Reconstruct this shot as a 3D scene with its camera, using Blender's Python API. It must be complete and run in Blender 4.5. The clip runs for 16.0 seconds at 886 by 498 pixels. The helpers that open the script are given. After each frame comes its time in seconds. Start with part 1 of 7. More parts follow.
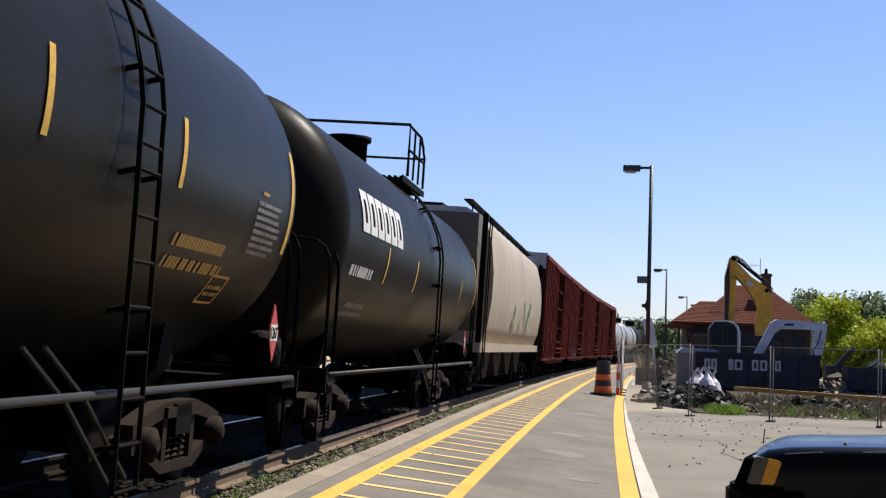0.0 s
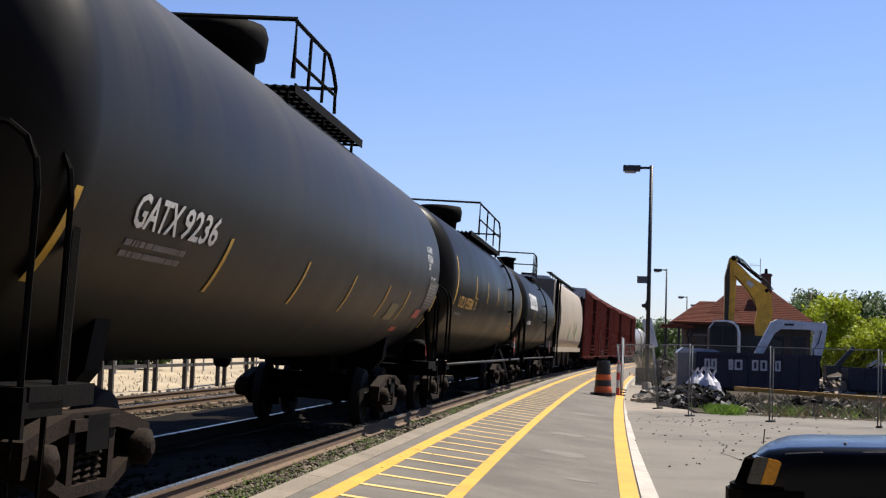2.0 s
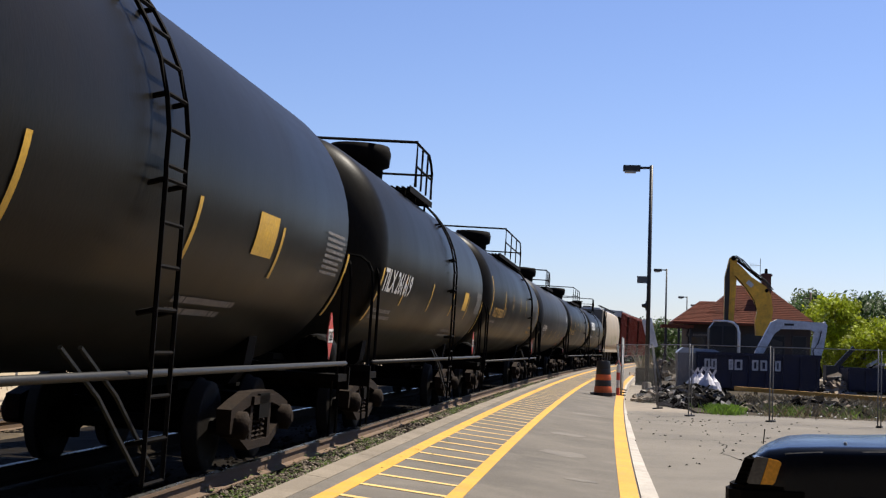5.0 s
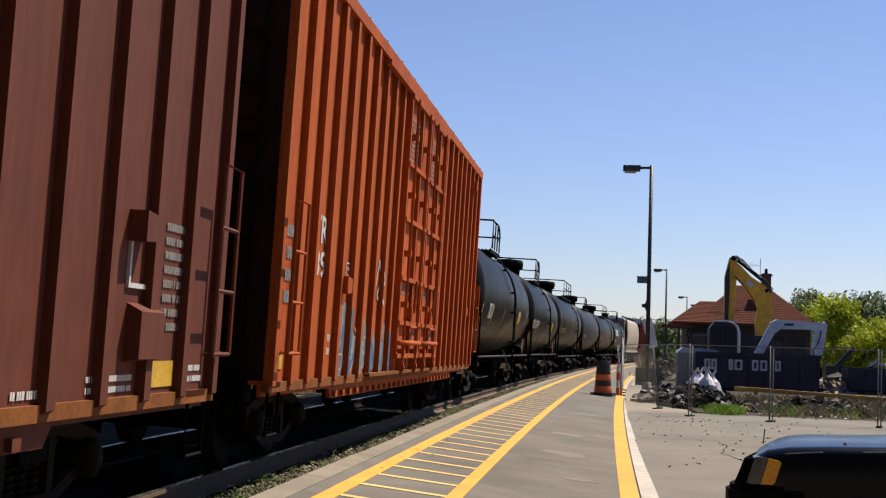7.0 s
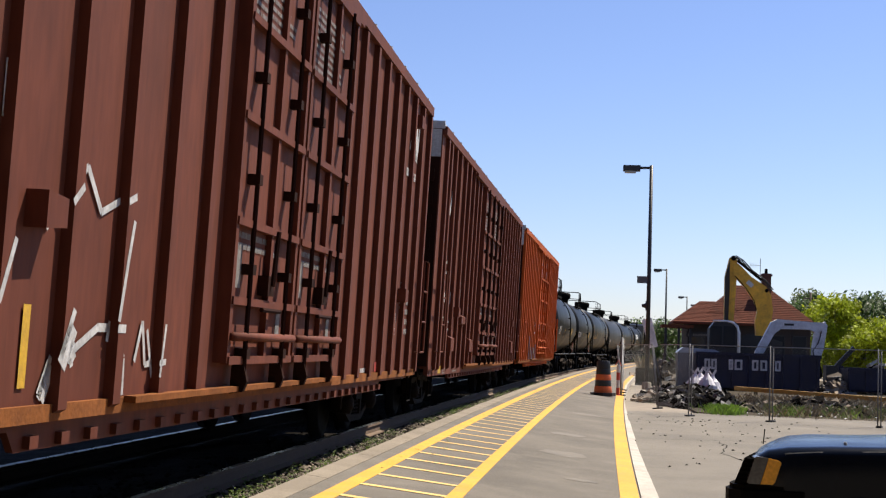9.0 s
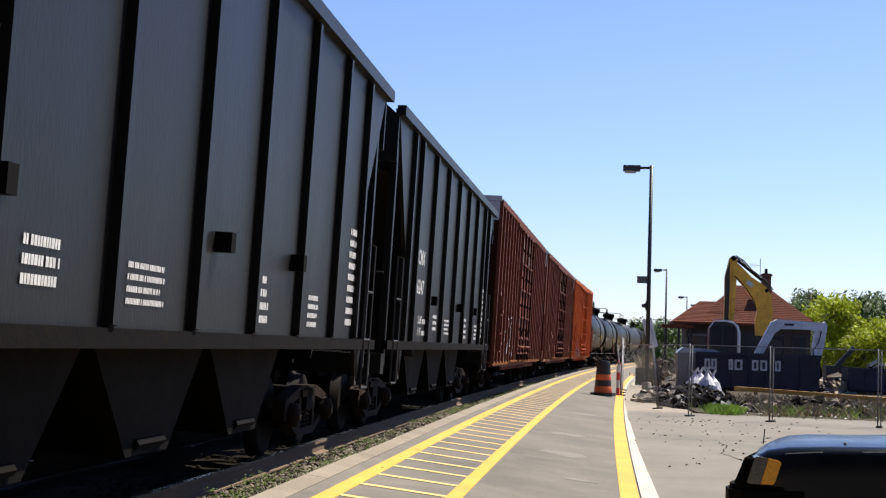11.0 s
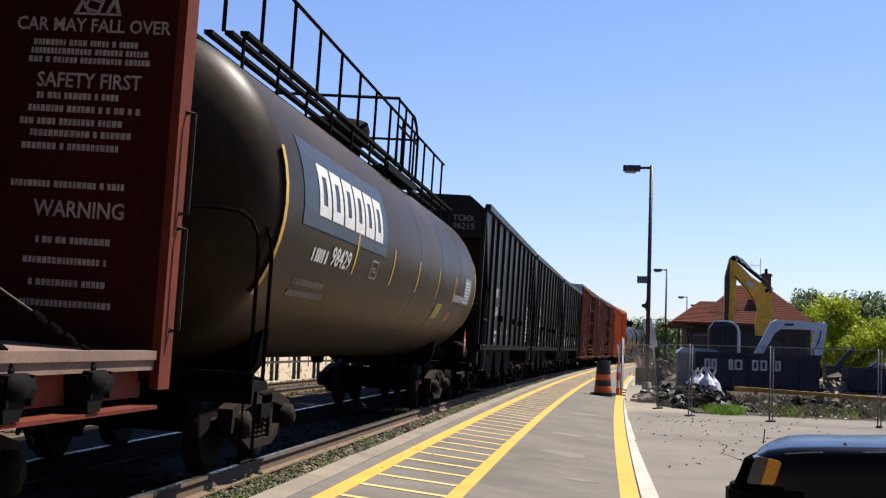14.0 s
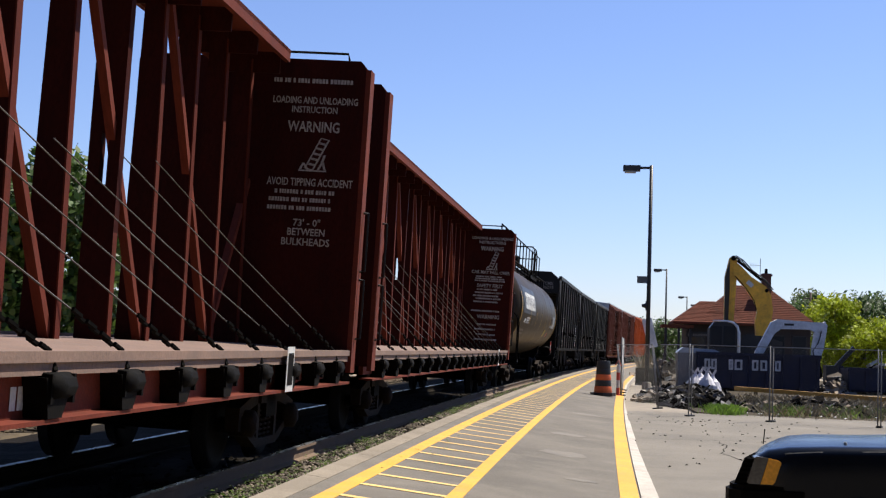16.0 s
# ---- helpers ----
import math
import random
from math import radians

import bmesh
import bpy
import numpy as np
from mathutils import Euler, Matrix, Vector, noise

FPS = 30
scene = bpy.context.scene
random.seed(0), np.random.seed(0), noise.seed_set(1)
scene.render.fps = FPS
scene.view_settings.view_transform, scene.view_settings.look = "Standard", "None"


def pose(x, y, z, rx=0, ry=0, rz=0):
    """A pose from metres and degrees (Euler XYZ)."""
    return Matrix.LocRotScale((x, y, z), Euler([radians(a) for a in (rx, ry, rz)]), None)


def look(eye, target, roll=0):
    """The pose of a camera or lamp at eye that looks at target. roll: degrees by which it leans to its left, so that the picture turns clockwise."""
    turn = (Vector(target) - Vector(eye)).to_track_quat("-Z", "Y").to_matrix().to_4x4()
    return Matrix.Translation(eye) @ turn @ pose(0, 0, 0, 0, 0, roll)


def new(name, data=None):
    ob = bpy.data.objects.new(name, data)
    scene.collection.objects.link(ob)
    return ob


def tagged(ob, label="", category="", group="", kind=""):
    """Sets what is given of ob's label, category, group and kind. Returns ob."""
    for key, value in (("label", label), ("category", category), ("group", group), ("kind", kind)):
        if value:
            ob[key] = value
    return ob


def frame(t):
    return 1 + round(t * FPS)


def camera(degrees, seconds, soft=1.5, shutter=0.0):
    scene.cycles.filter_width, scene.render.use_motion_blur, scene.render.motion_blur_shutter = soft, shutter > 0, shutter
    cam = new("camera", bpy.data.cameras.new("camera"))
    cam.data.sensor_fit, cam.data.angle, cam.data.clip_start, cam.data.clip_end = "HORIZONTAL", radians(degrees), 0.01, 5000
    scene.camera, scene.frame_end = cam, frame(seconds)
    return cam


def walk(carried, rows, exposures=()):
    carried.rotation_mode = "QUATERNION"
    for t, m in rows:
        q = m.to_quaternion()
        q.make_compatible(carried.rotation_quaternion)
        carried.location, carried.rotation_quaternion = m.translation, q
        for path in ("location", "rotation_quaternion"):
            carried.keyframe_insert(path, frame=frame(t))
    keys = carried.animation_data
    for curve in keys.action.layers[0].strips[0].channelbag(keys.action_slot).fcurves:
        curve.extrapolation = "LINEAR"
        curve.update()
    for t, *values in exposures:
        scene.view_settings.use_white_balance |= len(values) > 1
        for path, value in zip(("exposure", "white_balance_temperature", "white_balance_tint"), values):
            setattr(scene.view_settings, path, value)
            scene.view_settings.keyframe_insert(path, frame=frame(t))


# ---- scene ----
EYE = (4.379, 0.0, 1.212)
PITCH, ROLL, YAW = radians(3.959), 1.873, radians(-6.363)
cam = camera(35.47, 16.0, soft=1.25)
AIM = (EYE[0] + math.sin(YAW) * math.cos(PITCH), EYE[1] + math.cos(YAW) * math.cos(PITCH), EYE[2] + math.sin(PITCH))
walk(cam, [(0, look(EYE, AIM, ROLL)), (16, look(EYE, AIM, ROLL))],
     [(0, 0.9, 6500, 10), (4, 0.88, 6500, 10), (6.5, 0.7, 6900, 10), (7, 0.71, 6900, 10), (7.5, 0.89, 6850, 10), (8, 0.89, 6850, 10), (9, 0.94, 6800, 10), (11.5, 1.16, 6500, 10), (12.5, 1.2, 6500, 10), (13.0, 1.17, 6500, 10), (13.5, 0.98, 6500, 10), (14, 0.96, 6500, 10), (15, 0.94, 6500, 10), (16, 0.92, 6500, 10)])

# ---- world, sun, exposure ----
world = bpy.data.worlds.new("sky")
scene.world = world
world.use_nodes = True
wn = world.node_tree
sky = wn.nodes.new("ShaderNodeTexSky")
sky.sky_type, sky.sun_disc = "NISHITA", False
sky.sun_elevation, sky.sun_rotation = radians(56), radians(46)
sky.air_density, sky.dust_density, sky.ozone_density = 1.0, 0.25, 3.0
tint = wn.nodes.new("ShaderNodeMix")
tint.data_type, tint.blend_type, tint.inputs[0].default_value, tint.inputs[7].default_value = "RGBA", "MULTIPLY", 1.0, (0.93, 0.95, 1.22, 1)
wn.links.new(sky.outputs["Color"], tint.inputs[6])
wn.links.new(tint.outputs[2], wn.nodes["Background"].inputs["Color"])
wn.nodes["Background"].inputs["Strength"].default_value = 0.064
sun = new("sun", bpy.data.lights.new("sun", "SUN"))
sun.data.energy, sun.data.angle, sun.data.color = 5.0, radians(0.5), (1.0, 0.93, 0.82)
SUN_DIR = Vector((math.sin(radians(46)) * math.cos(radians(56)), math.cos(radians(46)) * math.cos(radians(56)), math.sin(radians(56))))
sun.matrix_basis = look((60, 20, 80), Vector((60, 20, 80)) - SUN_DIR)

# ---- the line of the track: a wide curve to the right, canted ----
CURVE, CANT = 0.000633, radians(1.97)
SPEED, GAIN = 15.022, 0.0232


def arc(s, lat=0.0, z=0.0):
    """A point beside the track: s metres along it, lat to its right."""
    a = CURVE * s
    return Vector(((1 - math.cos(a)) / CURVE + lat * math.cos(a), math.sin(a) / CURVE - lat * math.sin(a), z))


def travel(t):
    return SPEED * (t - 8) + 0.5 * GAIN * (t - 8) ** 2


def car_pose(s):
    x, y, z = arc(s)
    return pose(x, y, z, 0, math.degrees(CANT), -math.degrees(CURVE * s))

# ---- mesh helpers ----
class Mesh:
    """Gathers vertices and faces of one mesh."""

    def __init__(self):
        self.v, self.f, self.sm = [], [], []

    def add(self, verts, faces, smooth=False):
        n = len(self.v)
        self.v += [tuple(p) for p in verts]
        self.f += [tuple(i + n for i in f) for f in faces]
        self.sm += [smooth] * len(faces)
        return self

    def box(self, x0, x1, y0, y1, z0, z1):
        return self.hull([(x0, y0), (x1, y0), (x1, y1), (x0, y1)], z0, z1)

    def hull(self, poly, z0, z1):
        """A polygon in the ground plane (counter-clockwise), raised from z0 to z1."""
        n = len(poly)
        v = [(x, y, z0) for x, y in poly] + [(x, y, z1) for x, y in poly]
        f = [tuple(reversed(range(n))), tuple(range(n, 2 * n))] + [(i, (i + 1) % n, n + (i + 1) % n, n + i) for i in range(n)]
        return self.add(v, f)

    def slab_x(self, poly, x0, x1):
        """A polygon in the y-z plane (counter-clockwise seen from +x), from x0 to x1."""
        n = len(poly)
        v = [(x0, y, z) for y, z in poly] + [(x1, y, z) for y, z in poly]
        f = [tuple(reversed(range(n))), tuple(range(n, 2 * n))] + [(i, (i + 1) % n, n + (i + 1) % n, n + i) for i in range(n)]
        return self.add(v, f)

    def slab_y(self, poly, y0, y1):
        """A polygon in the x-z plane, from y0 to y1."""
        n = len(poly)
        v = [(x, y0, z) for x, z in poly] + [(x, y1, z) for x, z in poly]
        f = [tuple(range(n)), tuple(reversed(range(n, 2 * n)))] + [(i, n + i, n + (i + 1) % n, (i + 1) % n) for i in range(n)]
        return self.add(v, f)

    def tube(self, pts, r, n=6, r2=None):
        pts = [Vector(p) for p in pts]
        v, f = [], []
        for i, p in enumerate(pts):
            d = (pts[min(i + 1, len(pts) - 1)] - pts[max(i - 1, 0)]).normalized()
            a = d.orthogonal().normalized() if abs(d.z) > 0.95 else d.cross(Vector((0, 0, 1))).normalized()
            b = d.cross(a)
            rr = r if r2 is None else r + (r2 - r) * i / (len(pts) - 1)
            v += [p + rr * (math.cos(2 * math.pi * k / n) * a + math.sin(2 * math.pi * k / n) * b) for k in range(n)]
        for i in range(len(pts) - 1):
            for k in range(n):
                q, w = i * n + k, i * n + (k + 1) % n
                f.append((q, q + n, w + n, w))
        m = len(v) - n
        return self.add(v, f + [tuple(range(n)), tuple(reversed(range(m, m + n)))], n > 6)

    def lathe(self, prof, axis="y", n=24, at=(0, 0, 0)):
        """A profile of (along, radius) turned about an axis."""
        v, f = [], []
        for a, r in prof:
            for k in range(n):
                c, s = r * math.cos(2 * math.pi * k / n), r * math.sin(2 * math.pi * k / n)
                p = {"y": (c, a, s), "x": (a, s, c), "z": (s, c, a)}[axis]
                v.append((p[0] + at[0], p[1] + at[1], p[2] + at[2]))
        for i in range(len(prof) - 1):
            for k in range(n):
                q, w = i * n + k, i * n + (k + 1) % n
                f.append((q, q + n, w + n, w))
        return self.add(v, f, True).add(v[:n], [tuple(reversed(range(n)))]).add(v[-n:], [tuple(range(n))])

    def moved(self, m):
        self.v = [tuple(m @ Vector(p)) for p in self.v]
        return self

    def data(self, name, material):
        me = bpy.data.meshes.new(name)
        me.from_pydata(self.v, [], self.f)
        me.polygons.foreach_set("use_smooth", self.sm)
        bm = bmesh.new()
        bm.from_mesh(me)
        bmesh.ops.recalc_face_normals(bm, faces=bm.faces)
        bm.to_mesh(me)
        bm.free()
        me.materials.append(material)
        return me


def part(name, mesh, material, parent=None, label="", at=None):
    """Links a mesh as ONE object under a thing or a part."""
    ob = new(name, mesh if isinstance(mesh, bpy.types.Mesh) else mesh.data(name, material))
    ob.parent = parent
    if at is not None:
        ob.matrix_basis = at
    return tagged(ob, label)


def thing(name, label, category, group="", at=None):
    ob = new(name)
    ob.empty_display_size = 0.1
    if at is not None:
        ob.matrix_basis = at
    return tagged(ob, label, category, group)


def setting(name, mesh, material, label, category):
    return tagged(part(name, mesh, material), label, category, kind="structure")


def stuff(name, mesh, material, label, category):
    return tagged(part(name, mesh, material), label, category, kind="stuff")


LETTERS = {}


def letters(text):
    """Flat outlines of a word in the built-in font, one unit high: vertices and faces."""
    if text not in LETTERS:
        cu = bpy.data.curves.new("word", "FONT")
        cu.body, cu.resolution_u, cu.offset = text, 2, 0.018
        ob = bpy.data.objects.new("word", cu)
        scene.collection.objects.link(ob)
        me = bpy.data.meshes.new_from_object(ob.evaluated_get(bpy.context.evaluated_depsgraph_get()))
        v = [(p.co.x, p.co.y) for p in me.vertices]
        f = [tuple(p.vertices) for p in me.polygons]
        bpy.data.objects.remove(ob)
        x0, x1 = min(a for a, b in v), max(a for a, b in v)
        y0, y1 = min(b for a, b in v), max(b for a, b in v)
        LETTERS[text] = ([((a - x0) / (x1 - x0), (b - y0) / (y1 - y0)) for a, b in v], f)
    return LETTERS[text]


def word(mesh, text, u0, u1, v0, v1, place):
    """A word stretched over u0..u1, v0..v1 of a surface; place(u, v) gives the point."""
    v, f = letters(text)
    mesh.add([place(u0 + a * (u1 - u0), v0 + b * (v1 - v0)) for a, b in v], f)
    return mesh


def bars(mesh, u0, u1, v0, v1, rows, place, seed=1, thick=0.55, gaps=3):
    """Writing too small to read: rows of small plain bars."""
    rnd = random.Random(seed)
    h = (v1 - v0) / rows
    c = h * thick
    for i in range(rows):
        u, b = u0, v0 + i * h
        end = u1 - (u1 - u0) * rnd.uniform(0, 0.25)
        while u < end - c * 0.3:
            w = c * rnd.uniform(0.4, 0.75)
            e = min(u1, u + w)
            mesh.add([place(u, b), place(e, b), place(e, b + c), place(u, b + c)], [(0, 1, 2, 3)])
            u = e + c * (0.16 if rnd.random() < 0.83 else 0.6)
    return mesh


def quad(mesh, u0, u1, v0, v1, place, n=1):
    vs = [(u, v0 + (v1 - v0) * i / n) for i in range(n + 1) for u in (u0, u1)]
    return mesh.add([place(u, v) for u, v in vs], [(2 * i, 2 * i + 1, 2 * i + 3, 2 * i + 2) for i in range(n)])


# ---- materials ----
def surface(name, colour, rough=0.6, metal=0.0, vary=0.2, scale=1.5, fine=40.0, bump=0.15, dirt=None, dirt_amount=0.5, streak=1.0, spec=0.5, pieces=0.0, around=1.0, through_light=0.0):
    """A weathered surface: broad patches, fine grain, dirt and relief."""
    m = bpy.data.materials.new(name)
    m.use_nodes = True
    t = m.node_tree
    b = t.nodes["Principled BSDF"]
    co = t.nodes.new("ShaderNodeTexCoord")
    mp = t.nodes.new("ShaderNodeMapping")
    mp.inputs["Scale"].default_value = (around, 1, streak)
    t.links.new(co.outputs["Object"], mp.inputs["Vector"])
    big, small = t.nodes.new("ShaderNodeTexNoise"), t.nodes.new("ShaderNodeTexNoise")
    big.inputs["Scale"].default_value, big.inputs["Detail"].default_value, big.inputs["Roughness"].default_value = scale, 5, 0.6
    small.inputs["Scale"].default_value, small.inputs["Detail"].default_value = fine, 3
    t.links.new(mp.outputs["Vector"], big.inputs["Vector"])
    t.links.new(mp.outputs["Vector"], small.inputs["Vector"])

    def mix(kind, fac, a, c):
        n = t.nodes.new("ShaderNodeMix")
        n.data_type, n.blend_type = "RGBA", kind
        for sock, val in ((n.inputs[0], fac), (n.inputs[6], a), (n.inputs[7], c)):
            if isinstance(val, bpy.types.NodeSocket):
                t.links.new(val, sock)
            elif isinstance(val, (int, float)):
                sock.default_value = val
            else:
                sock.default_value = (*val, 1)
        return n.outputs[2]

    def ramp(src, lo, hi):
        n = t.nodes.new("ShaderNodeMapRange")
        n.inputs["From Min"].default_value, n.inputs["From Max"].default_value = lo, hi
        t.links.new(src, n.inputs["Value"])
        return n.outputs["Result"]

    lo, hi = [c * (1 - vary) for c in colour], [min(1, c * (1 + vary)) for c in colour]
    out = mix("MIX", ramp(big.outputs["Fac"], 0.3, 0.7), lo, hi)
    out = mix("MIX", ramp(small.outputs["Fac"], 0.35, 0.75), out, mix("MULTIPLY", 1.0, out, (0.72, 0.72, 0.72)))
    if dirt:
        d = t.nodes.new("ShaderNodeTexNoise")
        d.inputs["Scale"].default_value, d.inputs["Detail"].default_value, d.inputs["Roughness"].default_value = scale * 2.3, 8, 0.7
        t.links.new(mp.outputs["Vector"], d.inputs["Vector"])
        fac = t.nodes.new("ShaderNodeMath")
        fac.operation, fac.inputs[1].default_value = "MULTIPLY", dirt_amount
        t.links.new(ramp(d.outputs["Fac"], 0.48, 0.72), fac.inputs[0])
        out = mix("MIX", fac.outputs[0], out, dirt)
    if pieces:
        inf = t.nodes.new("ShaderNodeObjectInfo") if pieces > 1 else t.nodes.new("ShaderNodeNewGeometry")
        src = inf.outputs["Random"] if pieces > 1 else inf.outputs["Random Per Island"]
        k = pieces - 1 if pieces > 1 else pieces
        out = mix("MIX", src, mix("MULTIPLY", 1.0, out, (1 - k,) * 3), mix("MULTIPLY", 1.0, out, (1 + k,) * 3))
    t.links.new(out, b.inputs["Base Color"])
    rg = t.nodes.new("ShaderNodeMapRange")
    rg.inputs["To Min"].default_value, rg.inputs["To Max"].default_value = max(0.03, rough - 0.12), min(1, rough + 0.12)
    t.links.new(big.outputs["Fac"], rg.inputs["Value"])
    t.links.new(rg.outputs["Result"], b.inputs["Roughness"])
    b.inputs["Metallic"].default_value = metal
    b.inputs["Specular IOR Level"].default_value = spec
    if through_light:
        tr, ms = t.nodes.new("ShaderNodeBsdfTranslucent"), t.nodes.new("ShaderNodeMixShader")
        ms.inputs[0].default_value = through_light
        t.links.new(out, tr.inputs["Color"])
        t.links.new(b.outputs[0], ms.inputs[1])
        t.links.new(tr.outputs[0], ms.inputs[2])
        t.links.new(ms.outputs[0], t.nodes["Material Output"].inputs["Surface"])
    if bump:
        bp = t.nodes.new("ShaderNodeBump")
        bp.inputs["Strength"].default_value, bp.inputs["Distance"].default_value = bump, 0.02
        t.links.new(small.outputs["Fac"], bp.inputs["Height"])
        t.links.new(bp.outputs["Normal"], b.inputs["Normal"])
    return m


def glass(name, colour=(0.02, 0.025, 0.03)):
    m = surface(name, colour, 0.08, vary=0.05, bump=0)
    return m


M_BLACK = surface("black_tank_paint", (0.012, 0.0115, 0.01), 0.35, spec=0.035, scale=0.5, dirt=(0.019, 0.0145, 0.0095), dirt_amount=0.4, streak=0.35, bump=0.04)
M_STREAKED = surface("streaked_black_tank_paint", (0.0112, 0.0107, 0.0098), 0.48, spec=0.18, vary=0.75, scale=1.1, fine=14, dirt=(0.004, 0.0035, 0.003), dirt_amount=0.7, streak=0.12, around=0.12, bump=0.03)
M_BROWNTANK = surface("brown_tank_paint", (0.034, 0.0235, 0.0118), 0.42, spec=0.11, vary=0.5, scale=0.6, dirt=(0.016, 0.0105, 0.0055), dirt_amount=0.75, streak=0.25, around=0.3, bump=0.04)
M_GREYTANK = surface("grey_tank_paint", (0.225, 0.225, 0.225), 0.4, scale=0.6, dirt=(0.075, 0.0675, 0.06), dirt_amount=0.6, streak=0.3, bump=0.05)
M_GRIME = surface("grimy_black_steel", (0.003, 0.0026, 0.0022), 0.8, spec=0.06, scale=3, dirt=(0.009, 0.0065, 0.004), dirt_amount=0.6)
M_RUST = surface("rusty_cast_steel", (0.018, 0.0108, 0.0064), 0.85, spec=0.12, scale=4, dirt=(0.005, 0.0035, 0.0027), dirt_amount=0.8, bump=0.3)
M_WHEEL = surface("wheel_steel", (0.007, 0.0056, 0.0046), 0.75, spec=0.08, scale=4)
M_PIPE = surface("grey_pipe_paint", (0.009, 0.009, 0.0085), 0.55, spec=0.3, scale=3, dirt=(0.007, 0.006, 0.005))
M_YEL = surface("yellow_reflective_tape", (0.54, 0.315, 0.015), 0.5, vary=0.15, scale=5, dirt=(0.225, 0.135, 0.0225))
M_WHITE = surface("white_stencil_paint", (0.54, 0.54, 0.525), 0.6, vary=0.1, scale=6, dirt=(0.262, 0.255, 0.24), dirt_amount=0.5)
M_WARNTEXT = surface("faded_white_warning_paint", (0.33, 0.31, 0.29), 0.7, vary=0.3, scale=12, dirt=(0.12, 0.08, 0.06), dirt_amount=0.6)
M_DIMWHITE = surface("worn_white_stencil", (0.19, 0.18, 0.17), 0.7, vary=0.3, scale=12, dirt=(0.06, 0.04, 0.03), dirt_amount=0.8)
M_OCHRE = surface("ochre_stencil_paint", (0.375, 0.21, 0.0225), 0.6, vary=0.15, scale=6)
M_RED = surface("red_placard", (0.413, 0.045, 0.03), 0.5, vary=0.1, scale=6)
M_ORANGE = surface("orange_boxcar_paint", (0.37, 0.078, 0.0165), 0.75, spec=0.12, scale=0.8, dirt=(0.2, 0.045, 0.013), dirt_amount=0.75, streak=0.25, fine=12, bump=0.05)
M_SILLRUST = surface("rusty_sill_paint", (0.21, 0.075, 0.022), 0.85, spec=0.1, scale=1.5, vary=0.3, dirt=(0.09, 0.032, 0.014), dirt_amount=0.7)
M_BROWN = surface("brown_boxcar_paint", (0.118, 0.0345, 0.0205), 0.7, spec=0.14, scale=0.8, dirt=(0.078, 0.025, 0.015), dirt_amount=0.7, streak=0.25, fine=12, bump=0.05)
M_DARKRED = surface("dark_red_boxcar_paint", (0.13, 0.0203, 0.013), 0.75, spec=0.12, scale=0.8, dirt=(0.0375, 0.015, 0.0112), dirt_amount=0.6, streak=0.25)
M_ROOF = surface("galvanised_roof", (0.42, 0.43, 0.44), 0.55, metal=0.1, scale=2, dirt=(0.26, 0.24, 0.22))
M_HOP = surface("black_hopper_paint", (0.0075, 0.0075, 0.0073), 0.42, spec=0.19, scale=0.7, dirt=(0.016, 0.0138, 0.0105), dirt_amount=0.5, streak=0.3)
M_BEIGE = surface("beige_hopper_paint", (0.315, 0.255, 0.18), 0.55, scale=0.7, dirt=(0.188, 0.143, 0.09), dirt_amount=0.6, streak=0.3)
M_BAY = surface("dusty_outlet_steel", (0.055, 0.042, 0.028), 0.85, spec=0.1, scale=2, dirt=(0.02, 0.015, 0.01), dirt_amount=0.7)
M_CABLE = surface("dull_steel_cable", (0.055, 0.047, 0.04), 0.6, scale=8)
# Beam-car red at separate levels: beam toned as shaded, sill and flange as lit.
M_BEAM = surface("beam_red_in_shade", (0.034, 0.0058, 0.004), 0.75, spec=0.05, scale=1.5, dirt=(0.015, 0.0045, 0.0035), dirt_amount=0.7, streak=0.4)
M_SILL = surface("faded_red_lit_sill", (0.125, 0.025, 0.0135), 0.75, spec=0.12, scale=2.0, dirt=(0.07, 0.02, 0.012), dirt_amount=0.7)
M_POSTRED = surface("deep_red_lit_flange", (0.085, 0.0165, 0.0095), 0.75, spec=0.08, scale=2.0, dirt=(0.045, 0.012, 0.008), dirt_amount=0.7)
M_CAREND = surface("dark_brown_end_paint", (0.024, 0.009, 0.006), 0.85, spec=0.06, scale=1.2, dirt=(0.01, 0.006, 0.005), dirt_amount=0.7)
M_DECK = surface("faded_red_deck", (0.17, 0.105, 0.078), 0.85, scale=2, dirt=(0.12, 0.0825, 0.0638), dirt_amount=0.8)
M_SPRAY = surface("blue_spray_paint", (0.04, 0.075, 0.155), 0.7, vary=0.5, scale=6, dirt=(0.12, 0.14, 0.15), dirt_amount=0.8)
M_SPRAY2 = surface("pale_spray_paint", (0.15, 0.165, 0.16), 0.7, vary=0.4, scale=6, dirt=(0.12, 0.075, 0.05), dirt_amount=0.8)
M_SPRAYW = surface("white_spray_paint", (0.413, 0.413, 0.413), 0.6, vary=0.3, scale=8)
M_CONC = surface("weathered_concrete", (0.21, 0.178, 0.138), 0.9, spec=0.2, scale=1.2, fine=60, dirt=(0.15, 0.125, 0.09), dirt_amount=0.6, bump=0.3)
M_KERB = surface("pale_kerb_concrete", (0.413, 0.375, 0.323), 0.9, scale=1.5, fine=60, dirt=(0.225, 0.195, 0.15), dirt_amount=0.6, bump=0.3)
M_ASPH = surface("platform_asphalt", (0.136, 0.122, 0.103), 0.92, spec=0.2, scale=0.45, fine=120, vary=0.25, dirt=(0.203, 0.18, 0.15), dirt_amount=0.5, bump=0.35)
M_LOT = surface("car_park_asphalt", (0.172, 0.155, 0.13), 0.92, spec=0.2, scale=0.35, fine=90, vary=0.22, dirt=(0.115, 0.104, 0.09), dirt_amount=0.6, bump=0.35)
